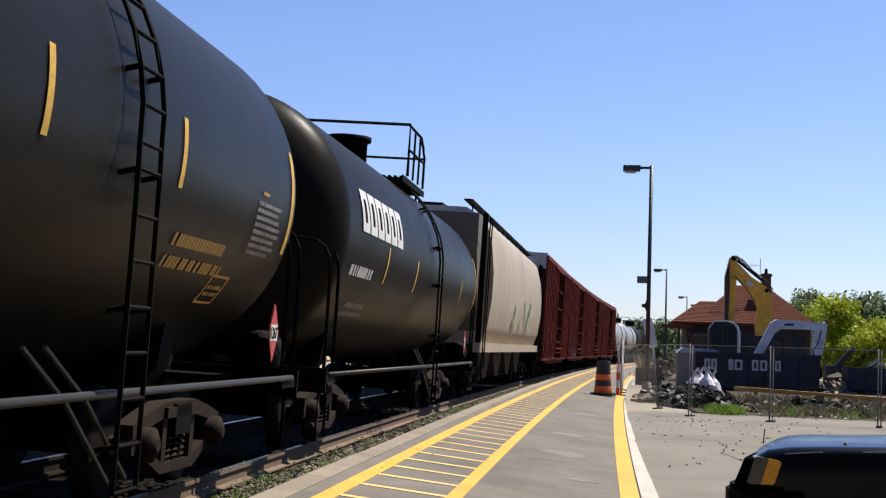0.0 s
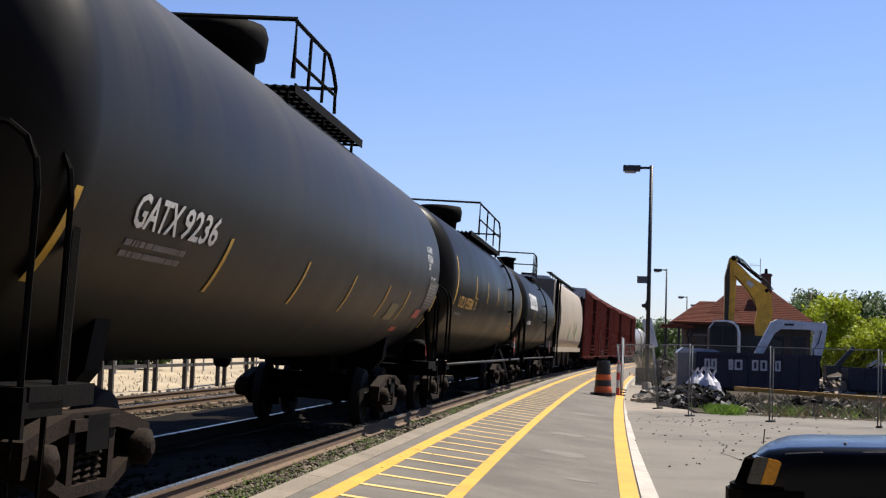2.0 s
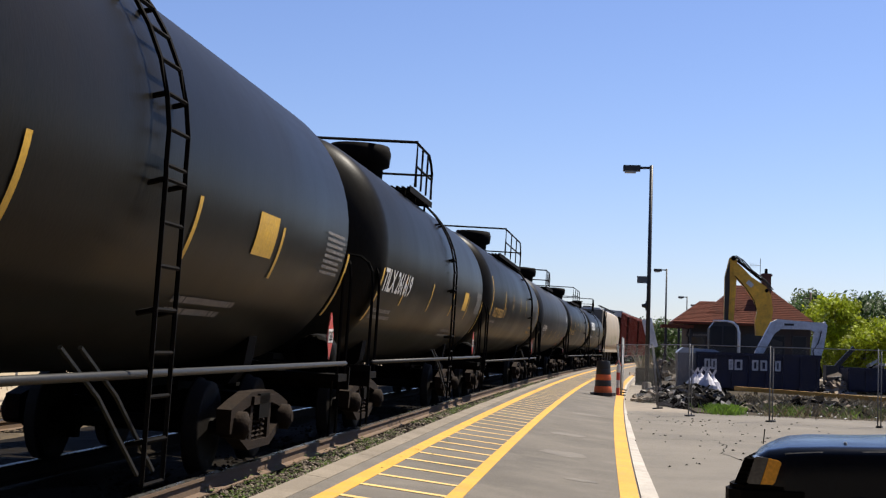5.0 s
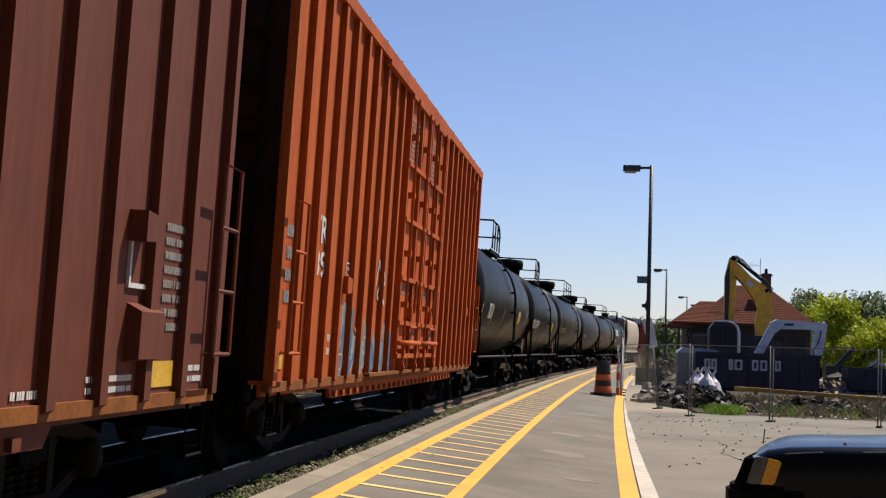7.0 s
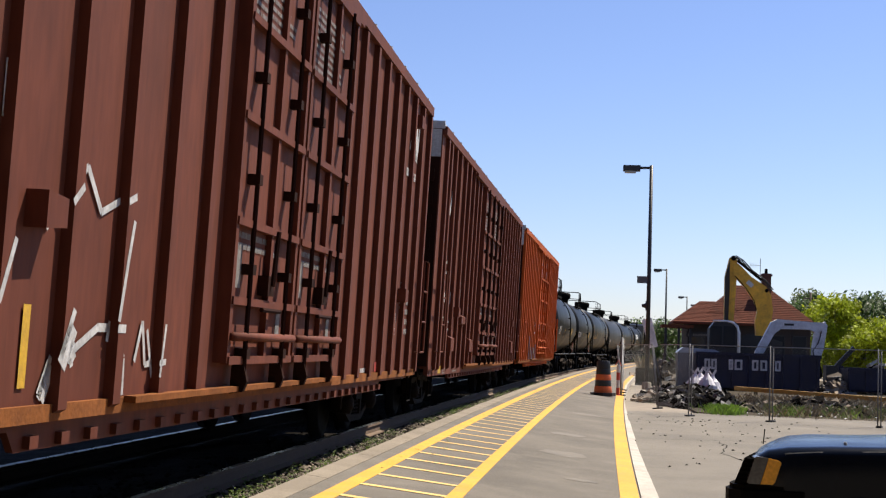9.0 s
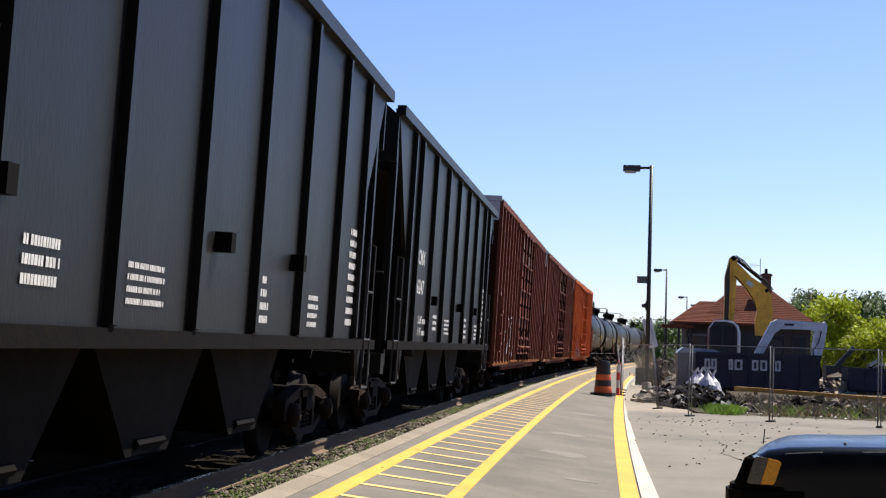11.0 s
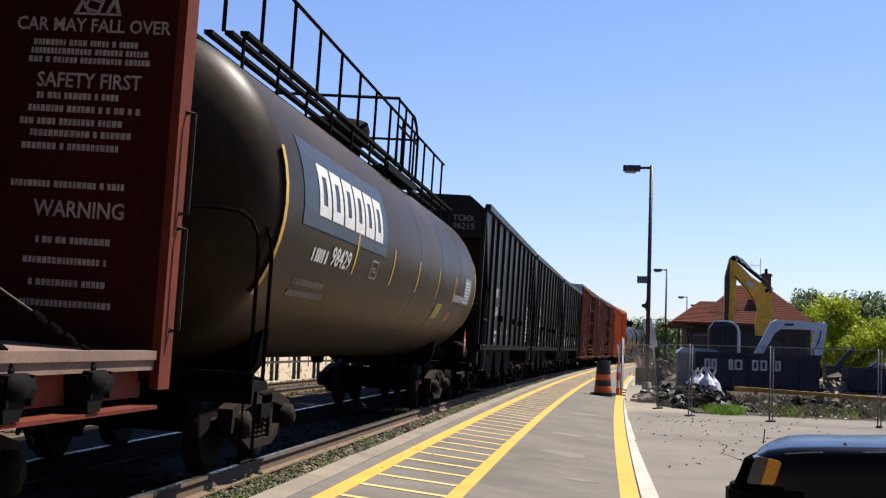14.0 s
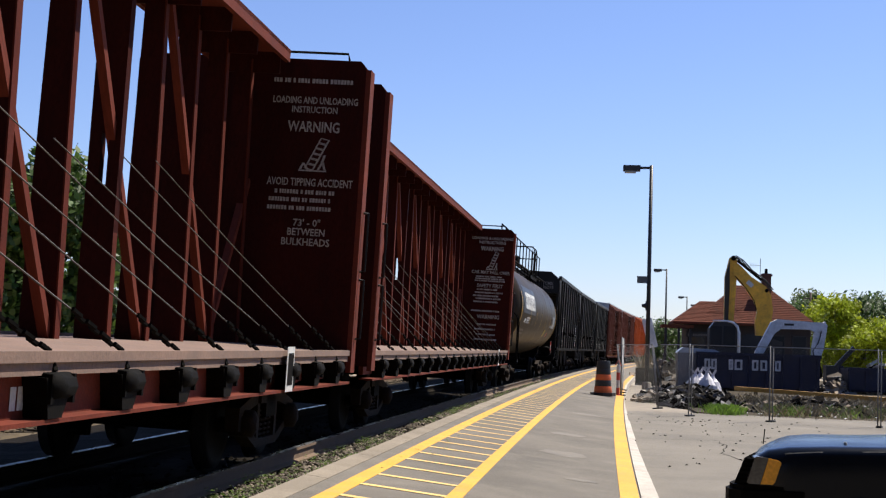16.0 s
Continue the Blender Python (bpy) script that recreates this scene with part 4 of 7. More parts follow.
def covered_hopper(s0, s1, label):
    """A beige round-sided grain hopper."""
    half = (s1 - s0) / 2
    car = thing("hopper_car", label, "hopper car", "cars of the freight train")
    sec = [(1.35, 1.3), (1.5, 1.75), (1.57, 2.4), (1.57, 3.0), (1.5, 3.6), (1.36, 4.1), (1.2, 4.3)]
    ring = sec + [(-x, z) for x, z in reversed(sec)]
    ys = [-half + 1.0, half - 1.0]
    body = Mesh()
    n = len(ring)
    v = [(x, y, z) for y in ys for x, z in ring]
    body.add(v, [(i, (i + 1) % n, n + (i + 1) % n, n + i) for i in range(n)], True).add(v[:n], [tuple(reversed(range(n)))]).add(v[n:], [tuple(range(n))])
    part("body", body, M_BEIGE, car, "bulging beige steel body")
    rf = Mesh().slab_y([(-1.22, 4.28), (1.22, 4.28), (0.9, 4.46), (-0.9, 4.46)], -half + 0.4, half - 0.4)
    part("roof", rf, M_ROOF, car, "grey roof with hatches and running boards")
    hb = Mesh()
    for i in range(12):
        y = -half + 1.2 + (2 * half - 2.4) * i / 11
        hb.box(-0.3, 0.3, y - 0.5, y + 0.5, 4.44, 4.56)
        hb.tube([(0.95, y, 4.35), (0.95, y, 4.62)], 0.02, 5)
    hb.box(0.85, 1.05, -half + 0.3, half - 0.3, 4.6, 4.64).box(-1.05, -0.85, -half + 0.3, half - 0.3, 4.6, 4.64)
    part("running_board", hb, M_GRIME, car)
    for e in (-1, 1):
        part("end_sheet", Mesh().slab_x([(e * (half - 1.0), 1.6), (e * (half - 0.05), 3.4), (e * (half - 0.05), 4.3), (e * (half - 1.0), 4.3)], -1.25, 1.25), surface("dark_end_paint", (0.1, 0.09, 0.075), 0.7), car, "dark sloping end")
        pm = Mesh()
        for xx in (-1.4, 1.4):
            pm.box(xx - 0.06, xx + 0.06, e * (half - 0.1) - 0.06, e * (half - 0.1) + 0.06, 0.85, 4.3)
        pm.box(-1.45, 1.45, e * half - 0.12, e * half + 0.1, 0.8, 1.1)
        part("end_post", pm, M_GRIME, car)
        rungs(car, 1.44, e * (half - 0.35), 0.75, 4.2, 0.42, 9, M_GRIME)
    part("side_sill", Mesh().box(1.3, 1.46, -half, half, 1.12, 1.34).box(-1.46, -1.3, -half, half, 1.12, 1.34), M_BEIGE, car, "flat beige sill")
    for yc in (-5, -1.7, 1.7, 5):
        part("hopper_bay", Mesh().slab_x([(yc - 1.6, 1.3), (yc - 0.4, 0.42), (yc + 0.4, 0.42), (yc + 1.6, 1.3)], -1.1, 1.1), M_BAY, car, "dusty brown outlet bay")
    sp = Mesh()
    rnd = random.Random(4)
    for i in range(14):
        u, v = rnd.uniform(-4, 4), rnd.uniform(1.7, 2.6)
        sp.add([(1.585, u, v), (1.585, u + 0.35, v + rnd.uniform(-0.2, 0.2)), (1.585, u + 0.33, v + 0.35), (1.585, u + 0.05, v + 0.25)], [(0, 1, 2, 3)])
    part("spray_paint", sp, surface("green_grey_spray", (0.2, 0.24, 0.12), 0.7, vary=0.4), car, "faint spray-painted scrawl")
    m = Mesh()
    bars(m, 0, 1.3, 3.7, 4.0, 2, lambda u, v: (-0.4 + u, -half + 0.02, v), 3, 0.6, 4)
    part("lettering", m, M_DIMWHITE, car)
    running_gear(car, half, 1.9)
    CARS.append((car, (s0 + s1) / 2))
    return car


def centre_beam(s0, s1, label, text, last=0.85):
    """An empty centre-beam flat car with bulkheads. text: rows of (word, width, z, height)."""
    half = (s1 - s0) / 2
    car = thing("centre_beam_car", label, "flat car", "cars of the freight train")
    w, deck, top = 1.42, 1.13, 4.62
    part("deck", Mesh().slab_y([(-w, deck - 0.1), (w, deck - 0.1), (w, deck), (0.2, deck + 0.035), (-0.2, deck + 0.035), (-w, deck)], -half + 0.2, half - 0.2), M_DECK, car, "faded red deck sloping to its edges")
    for xx in (-1, 1):
        a, b = sorted((xx * (w - 0.16), xx * (w - 0.1)))
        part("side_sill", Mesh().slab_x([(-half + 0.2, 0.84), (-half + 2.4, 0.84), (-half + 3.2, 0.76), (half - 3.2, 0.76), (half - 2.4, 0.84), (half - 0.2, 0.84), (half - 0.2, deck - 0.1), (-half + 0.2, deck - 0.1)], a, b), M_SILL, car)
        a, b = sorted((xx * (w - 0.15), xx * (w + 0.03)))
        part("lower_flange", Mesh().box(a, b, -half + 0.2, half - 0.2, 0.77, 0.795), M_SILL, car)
        a, b = sorted((xx * (w - 0.05), xx * (w + 0.02)))
        part("deck_edge", Mesh().box(a, b, -half + 0.2, half - 0.2, deck - 0.03, deck + 0.03), M_DECK, car)
    # winches and their gussets along the sill, straps up to the beam
    pocket = Mesh().slab_x([(-0.2, 1.02), (-0.14, 0.8), (0.05, 0.8), (0.2, 1.02)], -0.12, 0.04).tube([(0.0, -0.16, 0.97), (0.0, 0.16, 0.97)], 0.08, 10).box(-0.1, 0.06, -0.17, -0.14, 0.88, 1.04).box(-0.1, 0.06, 0.14, 0.17, 0.88, 1.04).data("strap_winch", M_GRIME)
    strap_y = []
    k = -half + 1.0
    while k < half - 0.7:
        part("strap_winch", pocket, None, car, "dark greasy strap winch under the deck edge", pose(w, k, 0))
        part("strap_winch", pocket, None, car, "dark greasy strap winch under the deck edge", pose(-w, k, 0, 0, 0, 180))
        strap_y.append(k)
        k += 1.16
    rnd = random.Random(int(s0 * 10))
    for i, y in enumerate(strap_y):
        c = Mesh()
        lean, rise = -2.9 + rnd.uniform(-0.3, 0.25), 2.7 + rnd.uniform(-0.12, 0.15)
        foot, tip = Vector((w - 0.05, y, deck + 0.03)), Vector((0.17, max(y + lean, -half + 0.4), rise))
        near = foot.lerp(tip, 0.14)
        c.tube([(w + 0.01, y - 0.02, deck - 0.08), foot], 0.02, 5)
        for k in range(7):
            a, b = foot.lerp(tip, 0.02 * k), foot.lerp(tip, 0.02 * k + 0.024)
            c.tube([a + Vector((0.012 * (-1) ** k, 0, 0)), b + Vector((0.012 * (-1) ** k, 0, 0))], 0.017, 5)
        tie = part("tie_down", c, M_GRIME, car, "dark greasy tie-down chain")
        part("cable", Mesh().tube([near, near.lerp(tip, 0.5) - Vector((0, 0, rnd.uniform(0.0, 0.04))), tip], 0.0065, 4), M_CABLE, tie, "thin dull steel cable")
    # the centre truss
    n = 19
    ys = [half - last - 1.09 * (n - i) for i in range(n + 1)]
    # Post web has its shade in the colour; the flange strip its sunlit edge.
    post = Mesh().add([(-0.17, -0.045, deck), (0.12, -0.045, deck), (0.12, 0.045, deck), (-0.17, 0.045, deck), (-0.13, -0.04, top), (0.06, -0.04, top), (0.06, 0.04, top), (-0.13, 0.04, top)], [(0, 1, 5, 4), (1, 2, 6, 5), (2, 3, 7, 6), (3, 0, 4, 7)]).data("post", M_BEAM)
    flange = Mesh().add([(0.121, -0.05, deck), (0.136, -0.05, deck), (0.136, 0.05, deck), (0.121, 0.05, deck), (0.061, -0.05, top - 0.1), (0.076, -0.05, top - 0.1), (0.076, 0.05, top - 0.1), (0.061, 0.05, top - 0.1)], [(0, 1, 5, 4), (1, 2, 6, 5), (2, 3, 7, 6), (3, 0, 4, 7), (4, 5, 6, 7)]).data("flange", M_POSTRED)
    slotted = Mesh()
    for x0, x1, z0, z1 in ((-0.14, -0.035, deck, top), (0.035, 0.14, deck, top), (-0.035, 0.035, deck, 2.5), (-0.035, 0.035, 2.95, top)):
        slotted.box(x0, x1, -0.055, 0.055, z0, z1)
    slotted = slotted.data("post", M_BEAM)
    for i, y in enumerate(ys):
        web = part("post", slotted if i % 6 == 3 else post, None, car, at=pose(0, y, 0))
        part("flange", flange, None, web, "post flange coloured lighter red as if sunlit", pose(0.021 if i % 6 == 3 else 0, 0, 0))
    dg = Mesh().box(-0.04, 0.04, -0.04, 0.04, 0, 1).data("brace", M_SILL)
    runs = [(ys[i], top, ys[i + 2], deck) for i in range(4, 18, 2)] + [(ys[i + 2], top, ys[i], deck) for i in (0, 2)] + [(ys[18], deck, ys[19] + 0.2, 3.1)]
    for q0, zz0, q1, zz1 in runs:
        d = Vector((0, q1 - q0, zz1 - zz0))
        part("brace", dg, None, car, at=Matrix.Translation((0.05, q0, zz0)) @ pose(0, 0, 0, -math.degrees(math.atan2(d.y, d.z))) @ Matrix.Diagonal((1, 1, d.length, 1)))
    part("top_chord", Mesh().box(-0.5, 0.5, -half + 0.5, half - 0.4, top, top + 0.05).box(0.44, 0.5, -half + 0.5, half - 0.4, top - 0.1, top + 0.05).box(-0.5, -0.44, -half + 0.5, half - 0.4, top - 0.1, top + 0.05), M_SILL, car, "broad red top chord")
    rv = Mesh()
    for y in ys:
        rv.box(-0.4, 0.4, y - 0.02, y + 0.02, top - 0.25, top)
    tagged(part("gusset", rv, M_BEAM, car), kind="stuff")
    # bulkheads with their warning text on the inner faces
    for e in (-1, 1):
        yo = e * (half - 0.2)
        a, b = sorted((yo - e * 0.05, yo + e * 0.2))
        # Bulkheads take the shaded red, their corner posts the lit one.
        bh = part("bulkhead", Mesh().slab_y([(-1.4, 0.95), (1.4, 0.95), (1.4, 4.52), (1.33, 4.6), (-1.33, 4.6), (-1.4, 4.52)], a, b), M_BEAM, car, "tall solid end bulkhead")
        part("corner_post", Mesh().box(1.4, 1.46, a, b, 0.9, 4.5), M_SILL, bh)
        part("grab_iron", Mesh().tube([(0.4, yo, 4.6), (0.42, yo, 4.69), (1.16, yo, 4.69), (1.18, yo, 4.6)], 0.016, 5), M_GRIME, bh)
        lad = Mesh()
        for z0 in (1.3, 2.1):
            lad.tube([(1.46, yo + e * 0.1, z0), (1.52, yo + e * 0.1, z0), (1.52, yo + e * 0.1, z0 + 0.7), (1.46, yo + e * 0.1, z0 + 0.7)], 0.018, 5)
        part("grab_iron", lad, M_PIPE, bh)
        if e > 0:
            m = Mesh()
            yf = a - 0.006
            for tx, wd, z, h in text:
                if tx:
                    word(m, tx, 0.81 - wd * 0.26, 0.81 + wd * 0.26, z, z + h, lambda u, v: (u, yf, v))
                else:
                    bars(m, 0.81 - wd * 0.26, 0.81 + wd * 0.26, z, z + h, 1, lambda u, v: (u, yf, v), int(z * 100), 0.75, 5)
            tagged(part("warning_text", m, M_WARNTEXT, bh, "worn white stencilled warning text"), kind="stuff")
            pic = Mesh()
            pz, k0 = (3.42, 0.84) if last > 0.6 else (3.25, 0.66)
            for i in range(6):
                o = (0.8 + 0.03 * i, pz + k0 * (0.08 + 0.095 * i))
                for p0, p1, q0, q1 in ((-0.075, 0.075, -0.045, -0.03), (-0.075, 0.075, 0.03, 0.045), (-0.075, -0.055, -0.03, 0.03), (0.05, 0.075, -0.03, 0.03)):
                    pic.add([(o[0] + 0.75 * p + 0.35 * q, yf, o[1] + k0 * (q - 0.25 * p)) for p, q in ((p0, q0), (p1, q0), (p1, q1), (p0, q1))], [(0, 1, 2, 3)])
            pic.add([(0.66, yf, pz), (1.0, yf, pz), (1.0, yf, pz + 0.016), (0.66, yf, pz + 0.016)], [(0, 1, 2, 3)])
            for p0, q0, p1, q1 in ((0.68, 0.02, 0.72, 0.1), (0.72, 0.1, 0.77, 0.02), (0.9, 0.02, 0.95, 0.12), (0.95, 0.12, 0.98, 0.02), (0.94, 0.1, 0.97, 0.2)):
                pic.add([(p0 - 0.014, yf, pz + q0), (p0 + 0.014, yf, pz + q0), (p1 + 0.014, yf, pz + q1), (p1 - 0.014, yf, pz + q1)], [(0, 1, 2, 3)])
            part("tipping_pictogram", pic, M_WARNTEXT, bh, "white pictogram of a tipping stack")
    part("centre_sill", Mesh().box(-0.25, 0.25, -half, half, 0.72, 1.02).box(-1.1, 1.1, -half + 1.4, -half + 1.6, 0.8, 1.0).box(-1.1, 1.1, half - 1.6, half - 1.4, 0.8, 1.0), M_GRIME, car)
    card = Mesh()
    quad(card, half - 3.7, half - 3.4, 0.78, 1.2, on_side(w + 0.06))
    part("data_card", card, M_WHITE, car, "white framed card")
    ins = Mesh()
    quad(ins, half - 3.66, half - 3.44, 0.84, 1.14, on_side(w + 0.064))
    part("card_field", ins, M_GRIME, car)
    m = Mesh()
    at = on_side(w - 0.095)
    bars(m, -3.4, -2.6, 0.82, 0.98, 1, at, 2, 0.9, 4)
    bars(m, 2.0, 2.5, 0.84, 0.98, 1, at, 3, 0.9, 3)
    bars(m, 4.6, 5.1, 0.84, 0.98, 1, at, 4, 0.9, 3)
    tagged(part("lettering", m, M_WHITE, car, "white number on the sill, partly hidden"), kind="stuff")
    running_gear(car, half, 2.6)
    CARS.append((car, (s0 + s1) / 2))
    return car


CARS = []
UT = lambda num: dict(frames=[(-4.52, -4.24, 2.03, 2.29), (6.35, 6.83, 1.44, 1.72)], ladder=3.82, dome=-0.1, deck=(-2.6, 4.7), rail=(-0.7, 4.8), rail_z=4.7, stripes=[-4.68, -2.23, 0.3, 2.47, 4.76], stripe_z=(2.25, 2.72), end_stripes=[-8.0, 8.02], end_z=(2.02, 2.95),
    words=[("UTLX " + num, -7.32, -4.85, 1.99, 2.23, M_OCHRE)], bars=[(-7.3, -6.2, 1.84, 1.93, 1, M_DIMWHITE), (6.85, 7.72, 1.95, 2.42, 8, M_DIMWHITE), (5.0, 6.65, 1.7, 2.04, 2, M_OCHRE), (6.95, 7.2, 2.45, 2.5, 1, M_OCHRE)], placard="1267")
TI = lambda h: dict(axis=2.44, pipe_z=1.02, ladder=0.4, dome=-1.0, walk=1.1, rail_z=4.6, stripes=[-4.5, -1.64, 1.32, 3.87], stripe_z=(1.85, 2.32), end_stripes=[-h + 0.45, h - 0.45], end_z=(1.55, 2.3),
    words=[("TILX 261619", -6.4, -4.0, 2.0, 2.32, M_WHITE)], bars=[(-6.3, -4.4, 1.6, 1.8, 2, M_DIMWHITE), (h - 1.7, h - 0.72, 2.02, 2.48, 8, M_DIMWHITE), (1.7, 3.6, 1.4, 1.62, 2, M_DIMWHITE)], patches=[(2.98, 3.65, 2.02, 2.38, M_YEL)], placard="1267")
WARN_A = [("LOADING & UNLOADING", 2.25, 4.28, 0.08), ("INSTRUCTIONS", 1.48, 4.16, 0.085), ("WARNING", 1.25, 3.96, 0.13), ("CAR MAY FALL OVER", 2.1, 3.3, 0.095), ("", 1.6, 3.2, 0.055), ("", 1.65, 3.14, 0.055), ("", 1.7, 3.08, 0.055), ("SAFETY FIRST", 1.42, 2.91, 0.105), ("", 1.4, 2.83, 0.06), ("", 1.6, 2.74, 0.06), ("", 1.8, 2.65, 0.06), ("", 1.5, 2.57, 0.06), ("", 1.7, 2.48, 0.06), ("", 1.9, 2.22, 0.06), ("WARNING", 1.23, 2.02, 0.115), ("", 1.1, 1.84, 0.06), ("", 1.4, 1.7, 0.06), ("", 1.2, 1.55, 0.06), ("", 1.4, 1.41, 0.06)]
WARN_B = [("", 2.0, 4.31, 0.07), ("LOADING AND UNLOADING", 1.98, 4.06, 0.085), ("INSTRUCTION", 1.06, 3.95, 0.08), ("WARNING", 1.21, 3.72, 0.13), ("AVOID TIPPING ACCIDENT", 2.0, 3.07, 0.095), ("", 1.6, 2.975, 0.065), ("", 1.85, 2.88, 0.065), ("", 1.9, 2.78, 0.065), ("73' - 0\"", 0.63, 2.59, 0.09), ("BETWEEN", 0.87, 2.48, 0.085), ("BULKHEADS", 1.12, 2.36, 0.09)]
BW = lambda h, a, b: dict(words=[("WC", -h + 1.0, -h + 1.58, 2.4, 2.66, M_WHITE), (a[1:], -h + 1.05, -h + 1.55, 1.96, 2.21, M_WHITE), (b, -h + 1.98, -h + 2.42, 1.96, 2.21, M_WHITE), ("LD LMT", -h + 1.05, -h + 1.55, 1.64, 1.73, M_WHITE), ("LT WT", -h + 1.05, -h + 1.5, 1.47, 1.56, M_WHITE)],
    bars=[(-h + 1.98, -h + 2.4, 1.64, 1.73, 1, M_WHITE), (-h + 1.98, -h + 2.4, 1.47, 1.56, 1, M_WHITE), (h - 1.5, h - 0.9, 1.4, 2.1, 5, M_DIMWHITE), (-h + 0.2, -h + 0.6, 1.0, 1.12, 2, M_WHITE), (-h + 2.2, -h + 2.7, 1.02, 1.12, 2, M_WHITE)],
    patches=[(-h + 0.95, -h + 1.45, 1.02, 1.2, M_YEL), (-h + 0.83, -h + 0.91, 1.2, 2.03, M_YEL), (h - 0.85, h - 0.78, 1.2, 2.1, M_YEL)], grey_roof=True)

centre_beam(-127.4, -104.55, "empty dark red centre-beam flat car with warning bulkheads", WARN_B, 0.46)
centre_beam(-103.35, -81.25, "empty brown-red centre-beam lumber car with chains", WARN_A)
tank_car(-79.1, -61.0, "dusty brown tank car with a white block logo", M_BROWNTANK, dict(pipe=False, dome=0.5, walk=1.2, long_walk=True, rail_z=4.95, stripes=[-4.93, -2.28, 0.12, 2.52, 4.9], stripe_z=(2.03, 2.5), end_stripes=[-8.5, 8.45], end_z=(1.6, 3.0), rings=[0.2, 2.9, 5.7], pale_frames=[(-3.86, -3.4, 2.04, 2.27)],
    patches=[(-7.8, -3.0, 2.36, 3.22, surface("slate_blue_panel", (0.012, 0.0155, 0.021), 0.45)), (3.1, 3.8, 1.68, 1.96, surface("lime_yellow_panel", (0.36, 0.3, 0.02), 0.5)), (4.95, 5.4, 1.68, 1.85, M_RED), (4.98, 6.5, 2.07, 2.2, M_DIMWHITE), (6.5, 7.6, 2.07, 2.58, surface("pale_blue_panel", (0.12, 0.145, 0.18), 0.5))], mark=(-7.15, 2.5, 3.85, 0.52), words=[("98429", -6.22, -5.2, 2.05, 2.26, M_WHITE)],
    bars=[(-7.1, -6.35, 2.05, 2.3, 1, M_WHITE), (-7.4, -5.6, 1.65, 1.9, 2, M_DIMWHITE), (6.58, 7.52, 2.1, 2.54, 7, M_WHITE), (5.3, 6.1, 1.5, 1.62, 2, M_DIMWHITE)], placard="1267"))
open_hopper(-59.55, -43.95, "black ribbed coal hopper with white lettering", dict(word="TCMX", number="96215"))
open_hopper(-43.2, -27.9, "black ribbed coal hopper with a white card", dict(word="TCMX", number="96265", card=True))
open_hopper(-26.9, -12.4, "dusty black ribbed coal hopper", dict(word="TCMX", number="96247"))
BX = BW(8.575, "793", "377")
BX.update(top=4.98, pitch=0.82, ribs=((-8.495, -2.77), (2.76, 8.495)), plate=(-6.12, 2.27), spray=[spray_line([(-5.5, 1.8), (-5.0, 2.18), (-4.75, 1.95), (-4.3, 2.1), (-4.4, 1.7), (-4.5, 1.22)], 0.022), spray_line([(-5.42, 0.92), (-5.1, 1.5), (-5.18, 1.1), (-4.93, 1.2), (-4.66, 1.3), (-4.35, 1.3), (-4.2, 1.12), (-4.18, 0.9)], 0.025), spray_line([(-5.4, 0.92), (-5.16, 1.3), (-5.0, 1.1)], 0.06), spray_line([(-6.4, 1.2), (-6.1, 1.4), (-5.95, 1.75)], 0.02), spray_line([(-4.0, 1.1), (-3.9, 1.35), (-3.8, 1.08), (-3.55, 1.1)], 0.02), spray_line([(-3.8, 1.3), (-3.65, 1.0), (-3.6, 1.34)], 0.018)])
BX.update(cards=[(6.1, 1.38, 0.3, 0.3)], logo_lines=[([(6.75, 4.05), (7.15, 3.95)], 0.06), ([(7.3, 4.5), (7.42, 3.9), (7.75, 4.7)], 0.07)])
BX["bars"] = BX["bars"] + [(6.0, 6.35, 1.6, 2.2, 8, M_DIMWHITE), (6.75, 7.15, 1.75, 2.15, 6, M_DIMWHITE), (6.6, 7.7, 3.6, 3.8, 1, M_WHITE), (4.0, 4.8, 0.9, 1.0, 1, M_WHITE)]
BX["patches"] = BX["patches"] + [(2.83, 2.91, 0.92, 1.4, M_YEL), (7.68, 7.76, 0.9, 1.83, M_YEL), (5.0, 5.2, 0.9, 1.02, M_RED)] + [(-5.69, -5.6, 0.98, 1.4, M_YEL), (-2.74, -2.66, 1.02, 1.41, M_YEL)]
box_car(-11.3, 5.85, "brown ribbed box car with white scrawls", M_BROWN, (-2.3, -0.15, 2.0), BX)
B2 = BW(8.75, "794", "431")
B2.update(top=4.98, pitch=0.785, ribs=((2.5, 8.67),), near_ribs=[-8.25, -7.8, -7.1, -6.4, -5.54, -4.8, -4.06, -3.36, -2.72], plate=(-5.2, 2.2), plate_paint=M_DIMWHITE, cards=[(6.75, 1.55, 0.36, 0.36)], boxes=[(6.8, 1.1, 0.45, 0.36), (-6.66, 1.14, 0.44, 0.3), (-3.6, 1.13, 0.44, 0.3), (-5.22, 1.66, 0.6, 0.2)], logo_lines=[([(-7.95, 4.3), (-7.6, 4.22), (-7.6, 3.7), (-7.95, 3.6)], 0.06), ([(-7.3, 3.55), (-6.95, 4.3)], 0.06)])
B2["words"] = [("WC", -7.66, -7.2, 2.5, 2.74, M_WHITE), ("794", -7.76, -7.2, 2.0, 2.2, M_WHITE), ("431", -7.0, -6.46, 2.0, 2.22, M_WHITE), ("LD LMT", -7.66, -7.21, 1.68, 1.76, M_WHITE), ("LT WT", -7.6, -7.27, 1.54, 1.61, M_WHITE)]
